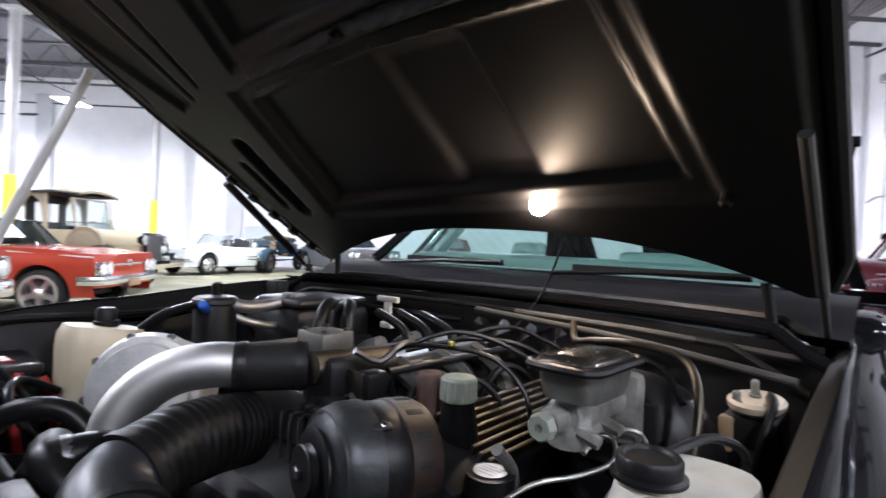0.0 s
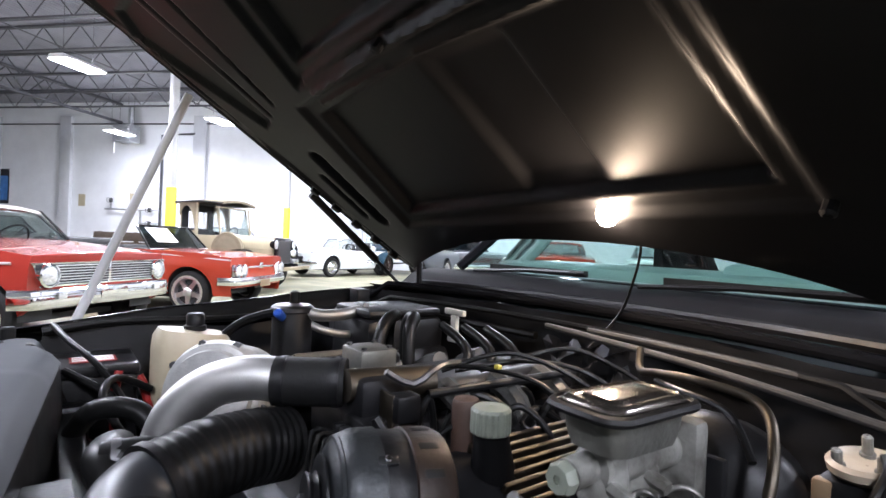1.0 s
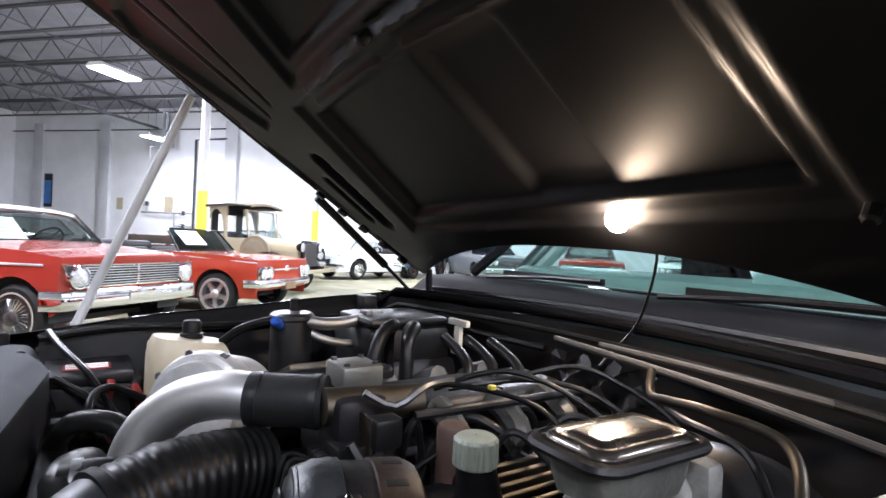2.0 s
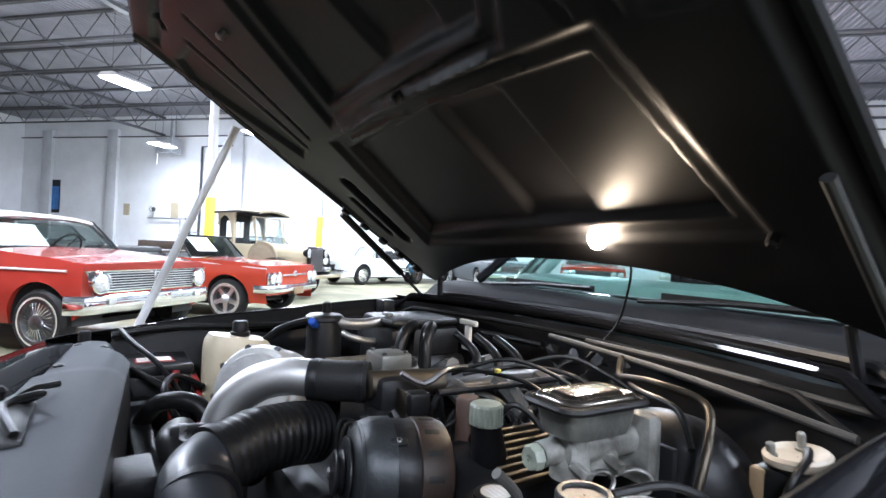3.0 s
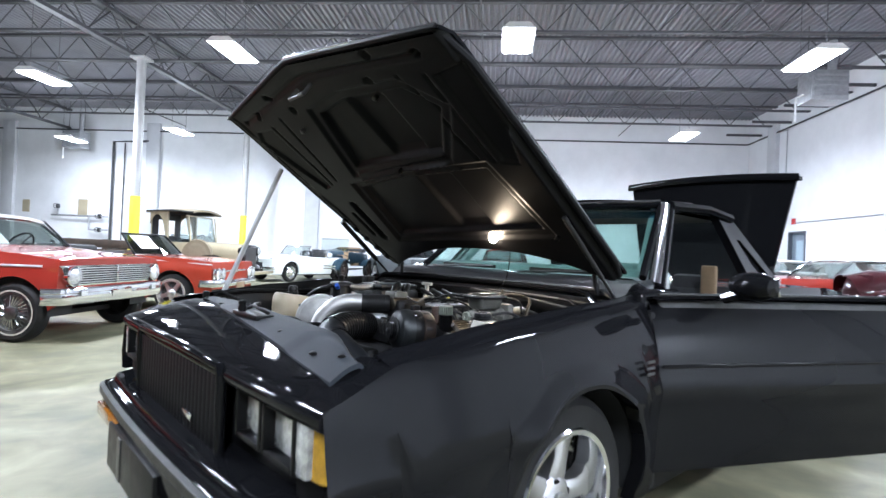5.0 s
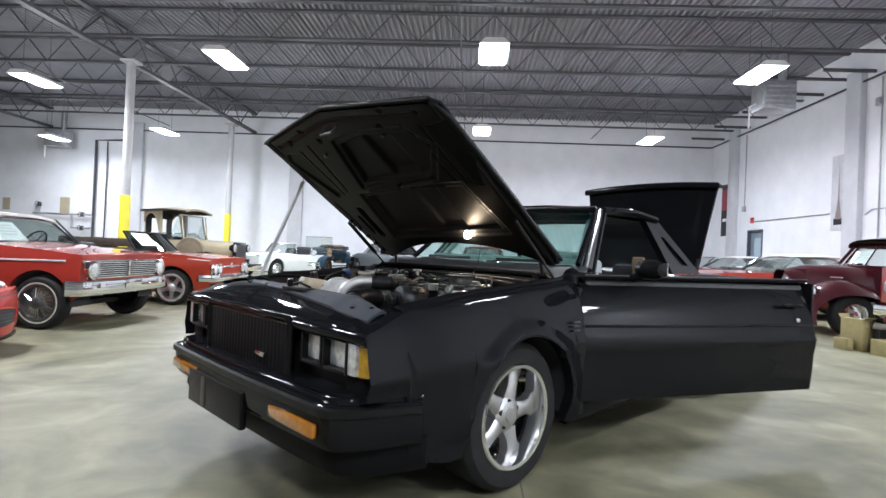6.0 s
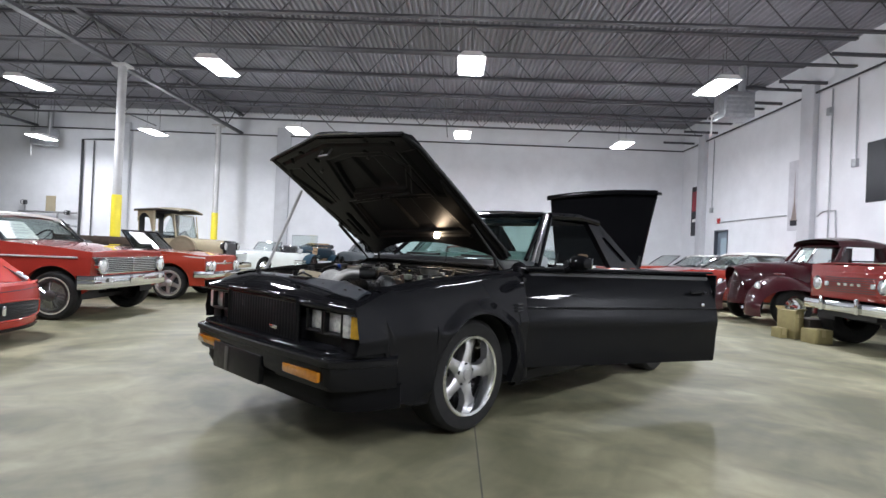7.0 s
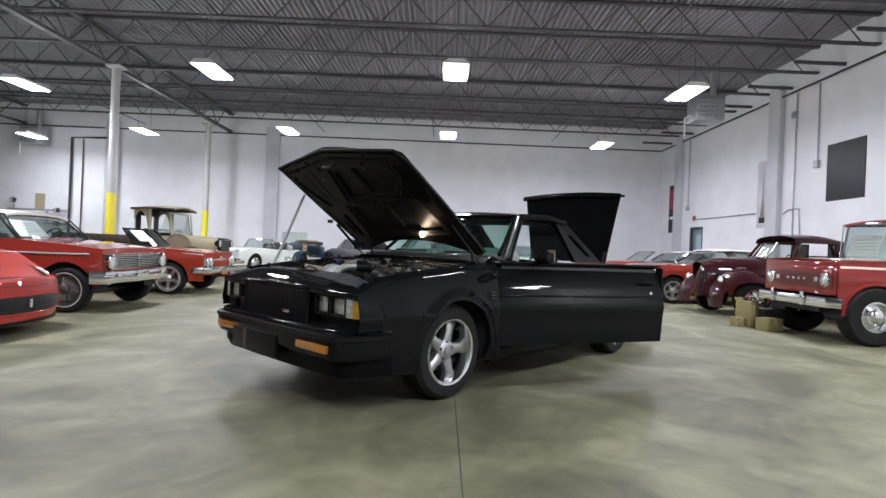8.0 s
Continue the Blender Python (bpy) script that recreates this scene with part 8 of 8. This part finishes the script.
def sports_nose():
    """Scarlet mid-engined sports car."""
    top = lambda u: soft(u, [(-3.2, 0.86), (-2.2, 0.88), (-0.75, 0.93), (-0.2, 0.91), (0.3, 0.83), (0.62, 0.69), (0.80, 0.57)])
    NW = 0.79

    def nose(a, b):
        q, z = 2 * a - 1, 0.13 + 0.435 * b
        return (0.80 + 0.24 * (1 - abs(q) ** 2.6) + 0.045 * math.sin(math.pi * (z - 0.13) / 0.47), NW * q, z)
    P = dict(paint=M_REDSP, uf=0.80, ur=-3.3, wb=2.5, w=0.95, r=0.33, arch=0.365, top=top, low=0.15, cabin=(-0.75, -1.9), wheel="mag", rim=0.235, tw=0.22, taper_f=0.20, taper_r=0.1, crown=0.02, category="sports car", nose=nose,
             prof=[(0.12, 0.90), (0.25, 0.985), (0.40, 1.0), (0.6, 0.97), (0.75, 0.92), (0.9, 0.88)])
    car, vf = base_car("red_sports_car", "scarlet low sports car with a wide dark grille mouth", pose(-4.53, 2.25, 0, 0, 0, 2), P)

    def on_nose(v, z, out):
        q = max(-1.0, min(1.0, v / NW))
        return (0.80 + 0.24 * (1 - abs(q) ** 2.6) + 0.045 * math.sin(math.pi * min(max((z - 0.13) / 0.47, 0), 1)) + out, v, z)
    part("nose_top", MB().grid(lambda a, b: (0.80 + 0.24 * (1 - abs(2 * a - 1) ** 2.6) * b, NW * (2 * a - 1) * (1 + 0.012 * (1 - b)), 0.565 + 0.012 * (1 - b) * (1 - (2 * a - 1) ** 2) + 0.02 * math.sin(math.pi * b)), 28, 6), M_REDSP, car)
    part("hood_seam", MB().tube([on_nose(NW * q, 0.535 - 0.02 * (1 - abs(q)), 0.0) for q in [-0.96 + 1.92 * k / 24 for k in range(25)]], 0.004, 5), M_DARKIN, car, "dark panel gap")
    mouth = part("mouth", MB().grid(lambda a, b: on_nose(0.60 * (2 * a - 1), 0.235 + 0.19 * b * (1 - 0.35 * abs(2 * a - 1) ** 4) + 0.03 * abs(2 * a - 1) ** 4, 0.004), 24, 5), M_DARKIN, car, "dark wide grille mouth")
    part("mouth_lip", MB().tube([on_nose(0.60 * q, 0.425 - 0.035 * abs(q) ** 4, 0.006) for q in [-1 + k / 10 for k in range(21)]] + [on_nose(0.60 * q, 0.235 + 0.03 * abs(q) ** 4, 0.006) for q in [1 - k / 10 for k in range(21)]] + [on_nose(-0.60, 0.39, 0.006)], 0.011, 6), M_REDSP, mouth)
    for k in range(5):
        z = 0.265 + 0.032 * k
        part("grille_bar", MB().tube([on_nose(0.54 * (-1 + j / 8), z, 0.007) for j in range(17)], 0.003, 4), M_PLASTIC, mouth)
    part("badge", MB().box(1.092, 1.100, -0.022, 0.022, 0.295, 0.385, 0.003), M_CHROME, car, "small chrome emblem")
    part("splitter", MB().slab(lambda a, b: on_nose(0.80 * (2 * a - 1), 0.125 + 0.035 * b, 0.012), 24, 2, (-0.03, 0, 0)), M_PLASTIC, car)
    for s in (1, -1):
        lamp = part("headlight", MB().slab(lambda a, b, s=s: (0.86 - 0.30 * a - 0.05 * b, s * (0.58 + 0.05 * a + (0.06 + 0.10 * math.sin(math.pi * (0.25 + 0.6 * a))) * b), 0.588 + 0.135 * a - 0.012 * b * (1 - a) - 0.03 * b * b), 10, 6, (0, 0, -0.04)), M_LAMPGREY, car, "long dark headlamp under clear glass")
        for u, v in ((0.78, 0.64), (0.70, 0.67)):
            part("bulb_lens", MB().lathe([(0.036, 0), (0.03, 0.012), (0.001, 0.016)], pose(u, s * v, 0.606 + 0.45 * (0.80 - u), 0, 30, 0), 14), M_LENS, lamp)
        part("fog_light", MB().lathe([(0.045, 0.0), (0.05, 0.01), (0.03, 0.012), (0.001, 0.0)], pose(0.885, s * 0.70, 0.33, 0, 0, s * 28) @ AX_X, 16), M_DARKIN, car)
        part("door_mirror", MB().lathe([(0.001, -0.09), (0.06, -0.05), (0.07, 0.02), (0.04, 0.09), (0.001, 0.1)], pose(-0.85, s * 0.98, 0.99, 90), 14), M_REDSP, car)
    hard_top(car, vf, (-0.75, 0.66, 0.905), (-1.4, 0.52, 1.22), (-1.95, 0.50, 1.20), (-2.6, 0.60, 0.90), M_REDSP, glass=M_GLASSDK)
    return car


def dark_pickup(x, y, r, name, label):
    """A low dark car parked behind the front row: only upper body shows."""
    top = lambda u: soft(u, [(-3.6, 0.98), (-2.4, 1.0), (-0.7, 1.02), (0.6, 0.92)])
    P = dict(paint=M_BLACKCAR, uf=0.75, ur=-3.7, wb=2.9, w=0.92, r=0.33, arch=0.38, top=top, low=0.3, cabin=(-0.7, -1.9), wheel="steel", rim=0.2)
    car, vf = base_car(name, label, pose(x, y, 0, 0, 0, r), P)
    for s in (1, -1):
        round_lamp(car, 0.80, s * 0.62, 0.72, 0.085)
    part("front_bumper", sweep(bumper_path(0.82, 0.92, 0.42, 0.2, 0.15, 18), bump_prof(0.13, 0.05)), M_CHROME, car)
    windscreen(car, -0.7, 1.03, 0.74, -1.0, 1.32, 0.66, M_GLASS)
    for v in (-0.36, 0.36):
        seat(car, -1.5, v, 0.55, M_DARKIN, 0.4, 0.6)
    return car


def front_car(name, label, x, y, r, col, roof, glass=None):
    """A 1960s coupe parked at the back of the hall, nose to the room."""
    top = lambda u: soft(u, [(-3.6, 0.84), (-2.9, 0.92), (-0.6, 0.94), (0.2, 0.92), (0.82, 0.86)])
    P = dict(paint=col, uf=0.86, ur=-3.8, wb=2.85, w=0.95, r=0.32, arch=0.37, top=top, low=0.26, cabin=(-0.65, -2.3), wheel="mag", rim=0.2, taper_f=0.04, bulge=0.03)
    car, vf = base_car(name, label, pose(x, y, 0, 0, 0, r), P)
    part("grille", MB().box(0.87, 0.905, -0.84, 0.84, 0.62, 0.79, 0.02), M_GRILLEDK, car, "dark full-width grille")
    for k in range(3):
        part("grille_bar", MB().box(0.905, 0.915, -0.46, 0.46, 0.645 + 0.045 * k, 0.655 + 0.045 * k), M_CHROME, car)
    for s in (1, -1):
        for v in (0.57, 0.75):
            round_lamp(car, 0.90, s * v, 0.705, 0.07)
    part("front_bumper", sweep(bumper_path(0.95, 0.96, 0.42, 0.2, 0.12, 22), bump_prof(0.13, 0.05)), M_CHROME, car, "chrome front bumper")
    if roof:
        hard_top(car, vf, (-0.65, 0.78, 0.95), (-1.15, 0.64, 1.30), (-2.2, 0.62, 1.30), (-2.85, 0.70, 0.94), roof, glass=glass)
    else:
        windscreen(car, -0.65, 0.95, 0.78, -1.05, 1.26, 0.68, M_GLASS)
        part("folded_top", MB().box(-2.75, -2.25, -0.72, 0.72, 0.92, 1.04, 0.06), M_WHITETOP, car, "folded white top")
    for v in (-0.38, 0.38):
        seat(car, -1.5, v, 0.58, M_DARKIN, 0.36, 0.55)
    return car


ford_compact()
rear_engine_compact()
vintage_truck()
roadster_small()
roadster_old()
sports_nose()
dark_pickup(-8.6, 8.3, 2, "black_open_car", "black open car parked behind the red cars")
dark_pickup(-7.2, 13.4, -20, "dark_sedan", "dark car parked beside the yellow column")
front_car("red_coupe", "red 1960s coupe parked nose-out by the back wall", 1.1, 16.6, -90, M_RED2, M_RED2)
front_car("grey_sports_coupe", "grey coupe parked near the back wall", -1.6, 17.0, -60, M_GREYCAR, M_GREYCAR, M_GLASSDK)
front_car("pale_coupe", "pale coupe parked near the back wall", 4.0, 17.4, -100, M_WHITECAR, M_WHITECAR)

# ---------------------------------------------------------------- the row of cars to the east
def utility_4x4():
    """Boxy red 4x4 with round headlamps and a cream stripe."""
    col = M_REDTR
    top = lambda u: 1.10 + 0.0 * u
    car = thing("red_utility_truck", "tomato red boxy 4x4 with a cream stripe and chrome bumper", "truck", pose(6.65, 4.70, 0, 0, 0, 180))
    vf = lambda u, z: 0.80 - 0.05 * ease((z - 0.98) / 0.14) + 0.012 * math.exp(-((z - 0.88) / 0.03) ** 2)
    arches = [(0, 0.43, 0.40), (-2.34, 0.43, 0.40)]
    for s in (1, -1):
        part("body_side", side_panel(s, -3.0, 0.52, lambda u: 1.145 + 0.03 * ease(-u), 0.48, vf, arches, 30, 12), col, car)
        for a in arches:
            part("wheel_arch", well(s, a[0], 0.425, a[2], 0.42, 0.78), M_DARKIN, car)
        part("stripe", MB().grid(lambda a, b, s=s: (0.50 - 3.4 * a, s * (vf(0, 1.04 + 0.03 * b) + 0.004), 1.04 + 0.03 * b), 8, 1), M_STRIPE, car, "cream side stripe")
        part("flare", MB().tube([(0.44 * math.cos(math.pi * k / 14), s * 0.80, 0.40 + 0.44 * math.sin(math.pi * k / 14)) for k in range(15)], 0.025, 6), col, car)
    part("bonnet", MB().slab(lambda a, b: (-0.72 + 1.24 * a, (0.765 - 0.01 * a) * (2 * b - 1), 1.165 - 0.03 * a * a + 0.035 * (1 - abs(2 * b - 1) ** 4)), 10, 16, (0, 0, -0.02)), col, car)
    part("bonnet_stripe", MB().slab(lambda a, b: (-0.70 + 1.2 * a, 0.20 + 0.46 * b, 1.169 - 0.03 * a * a + 0.035 * (1 - abs(2 * (0.5 + (0.20 + 0.46 * b) / 1.53) - 1) ** 4)), 8, 5, (0, 0, -0.003)), M_STRIPE, car, "cream bonnet stripe")
    part("front_face", MB().box(0.48, 0.53, -0.79, 0.79, 0.66, 1.14, 0.03), col, car)
    part("grille_panel", MB().box(0.525, 0.545, -0.70, 0.70, 0.74, 1.04, 0.02), col, car)
    for k in range(7):
        part("grille_slot", MB().box(0.545, 0.55, -0.46, 0.46, 0.765 + 0.032 * k, 0.777 + 0.032 * k), M_DARKIN, car)
    for k in range(4):
        part("name_block", MB().box(0.551, 0.556, -0.205 + 0.12 * k, -0.155 + 0.12 * k, 0.855, 0.888, 0.002), M_WHITEPL, car, "small white block on the grille")
    for s in (1, -1):
        round_lamp(car, 0.54, s * 0.60, 0.87, 0.078)
        part("marker", MB().box(0.548, 0.56, s * 0.42 - 0.035, s * 0.42 + 0.035, 0.84, 0.90, 0.008), M_LENS, car)
    b = part("front_bumper", sweep(bumper_path(0.62, 0.82, 0.50, 0.12, 0.08, 22), [(-0.02, 0.0), (0.04, 0.0), (0.05, 0.015), (0.05, 0.125), (0.04, 0.14), (-0.02, 0.14)]), M_CHROME, car, "chrome channel bumper")
    for v in (-0.33, 0.33):
        part("overrider", MB().box(0.66, 0.70, v - 0.03, v + 0.03, 0.49, 0.70, 0.015), M_CHROME, b)
    part("chassis", MB().box(-2.9, 0.55, -0.5, 0.5, 0.42, 0.56), M_DARKIN, car)
    part("axle", MB().tube([(0, -0.7, 0.38), (0, 0.7, 0.38)], 0.05, 10).tube([(-2.34, -0.7, 0.38), (-2.34, 0.7, 0.38)], 0.05, 10), M_DARKIN, car)
    part("cabin_floor", MB().box(-2.9, -0.7, -0.74, 0.74, 0.56, 0.64), M_DARKIN, car)
    part("dashboard", MB().box(-0.95, -0.70, -0.72, 0.72, 0.9, 1.12, 0.03), M_DARKIN, car)
    hard_top(car, vf, (-0.60, 0.73, 1.18), (-0.66, 0.69, 1.74), (-2.85, 0.69, 1.74), (-2.98, 0.73, 1.18), col, crown=0.04)
    for v in (-0.36, 0.36):
        seat(car, -1.5, v, 0.55, M_DARKIN, 0.64, 0.6)
    steering(car, -1.05, 0.36, 1.12, 0.2, 45)
    price_sheet(car, -0.66, -0.30, 1.24, 0.6, 0.32, 14)
    for u in (0, -2.34):
        for s in (1, -1):
            put_wheel(car, "steel", u, s * 0.70, 0.40, 0.24, 0.20)
    return car


def forties_pickup():
    """Rounded maroon 1940s pickup."""
    car = thing("maroon_pickup", "maroon rounded 1940s pickup truck with a chrome nose strip", "truck", pose(6.84, 7.65, 0, 0, 0, 183))
    col = M_MAROON

    def nose(a, b):
        t = math.pi * b
        k = 0.55 + 0.45 * ease(a * 1.5)
        u = 0.72 - 1.35 * a
        return (u + 0.12 * math.sin(t) * (1 - a), 0.52 * k * math.cos(t), 0.62 + (0.50 + 0.06 * a) * math.sin(t) ** 0.75 * (0.86 + 0.14 * ease(a * 3)))
    part("bonnet", MB().grid(nose, 16, 20), col, car)
    part("nose_panel", MB().grid(lambda a, b: (0.60 + 0.22 * math.cos(1.5 * (2 * a - 1)) - 0.10 * b * b, 0.34 * (2 * a - 1) * (1 - 0.35 * b * b), 0.36 + 0.70 * b), 16, 10), col, car)
    for k in range(14):
        part("grille_bar", MB().tube([(0.80 - 0.005 * k, -0.2, 0.44 + 0.03 * k), (0.875 - 0.005 * k, 0, 0.44 + 0.03 * k), (0.80 - 0.005 * k, 0.2, 0.44 + 0.03 * k)], 0.006, 5), M_MAROON, car)
    part("bonnet_strip", MB().tube([(0.80, 0, 1.03), (0.5, 0, 1.10), (-0.6, 0, 1.19)], 0.012, 6), M_CHROME, car, "chrome bonnet strip")
    # chrome row stands for the reflections dotted along the bonnet hinge
    for k in range(12):
        part("louvre", MB().box(0.35 - 0.07 * k, 0.38 - 0.07 * k, -0.03, 0.03, 1.12 + 0.005 * k, 1.135 + 0.005 * k, 0.005), M_CHROME, car)
    for s in (1, -1):
        f = MB().grid(lambda a, b, s=s: (0.14 + (0.62 + 0.10 * math.sin(math.pi * b)) * math.cos(-0.25 + 2.9 * a), s * (0.34 + 0.50 * b), 0.32 + (0.60 - 0.24 * b ** 3) * math.sin(max(-0.25 + 2.9 * a, -0.25)) ** 0.9 if -0.25 + 2.9 * a > 0 else 0.32 - 0.55 * (0.25 - 2.9 * a)), 26, 12)
        part("front_wing", f, col, car, "rounded maroon wing")
        fr = MB().grid(lambda a, b, s=s: (-2.9 + 0.56 * math.cos(0.1 + 2.9 * a), s * (0.52 + 0.36 * b), 0.30 + (0.54 - 0.24 * b ** 3) * math.sin(0.1 + 2.9 * a)), 18, 8)
        part("rear_wing", fr, col, car)
        lo = part("headlight", MB().lathe([(0.001, -0.16), (0.06, -0.12), (0.092, -0.03), (0.095, 0.0)], pose(0.68, s * 0.60, 0.70) @ AX_X, 20), col, car)
        part("lens", MB().lathe([(0.09, 0.0), (0.06, 0.025), (0.001, 0.035)], pose(0.68, s * 0.60, 0.70) @ AX_X, 20), M_LENS, lo, "round glass headlamp")
        part("script", MB().box(0.1, 0.3, min(s * 0.478, s * 0.486), max(s * 0.478, s * 0.486), 0.93, 0.955, 0.003), M_CHROME, car, "small chrome script bar")
        part("door", MB().grid(lambda a, b, s=s: (-0.62 - 1.1 * a, s * (0.76 - 0.08 * b ** 2), 0.42 + 0.72 * b), 6, 8), col, car)
        part("cowl_side", MB().grid(lambda a, b, s=s: (-0.62 + 0.2 * a, s * (0.76 - 0.24 * a - 0.08 * b ** 2), 0.42 + 0.74 * b), 4, 8), col, car)
        part("bed_side", MB().box(-3.7, -1.85, min(s * 0.62, s * 0.66), max(s * 0.62, s * 0.66), 0.55, 1.0, 0.015), col, car)
        for u in (0.10, -2.9):
            put_wheel(car, "steel", u, s * 0.68, 0.35, 0.17, 0.2)
        part("cab_post", MB().tube([(-0.66, s * 0.66, 1.14), (-0.90, s * 0.58, 1.50)], 0.03, 8), col, car)
        part("cab_post", MB().tube([(-1.72, s * 0.68, 1.14), (-1.66, s * 0.58, 1.50)], 0.06, 8), col, car)
    part("cab_roof", MB().grid(lambda a, b: (-0.80 - 1.02 * a, 0.60 * math.cos(math.pi * b) * (1 - 0.0 * a), 1.48 + 0.20 * math.sin(math.pi * b) ** 0.6 * math.sin(math.pi * (0.22 + 0.66 * a)) ** 0.6), 12, 18), col, car)
    part("cab_back", MB().box(-1.80, -1.72, -0.68, 0.68, 0.5, 1.2, 0.02).box(-1.78, -1.70, -0.6, -0.3, 1.2, 1.5).box(-1.78, -1.70, 0.3, 0.6, 1.2, 1.5), col, car)
    windscreen(car, -0.66, 1.15, 0.62, -0.88, 1.50, 0.55, M_GLASS, 0.08, col, 0.02)
    part("screen_bar", MB().tube([(-0.64, 0, 1.15), (-0.86, 0, 1.51)], 0.012, 6), col, car)
    part("cab_floor", MB().box(-1.75, -0.5, -0.66, 0.66, 0.42, 0.5), M_DARKIN, car)
    part("bed_floor", MB().box(-3.7, -1.85, -0.62, 0.62, 0.5, 0.56).box(-3.74, -3.70, -0.62, 0.62, 0.5, 1.0), col, car)
    seat(car, -1.45, 0, 1.1, M_DARKIN, 0.55, 0.6)
    steering(car, -1.05, 0.3, 1.1, 0.2, 45)
    price_sheet(car, -0.74, -0.28, 1.2, 0.4, 0.25, 30)
    return car


utility_4x4()
forties_pickup()
front_car("white_top_convertible", "red 1960s car with a white top and chrome wheels", 6.35, 10.35, 180, M_RED1, M_WHITETOP)
front_car("red_open_car", "orange-red open car with its windscreen up", 6.0, 13.2, 178, M_RED2, None)
front_car("white_top_car", "red car with a white roof parked along the wall", 8.2, 16.4, 184, M_MAROON, M_WHITETOP)
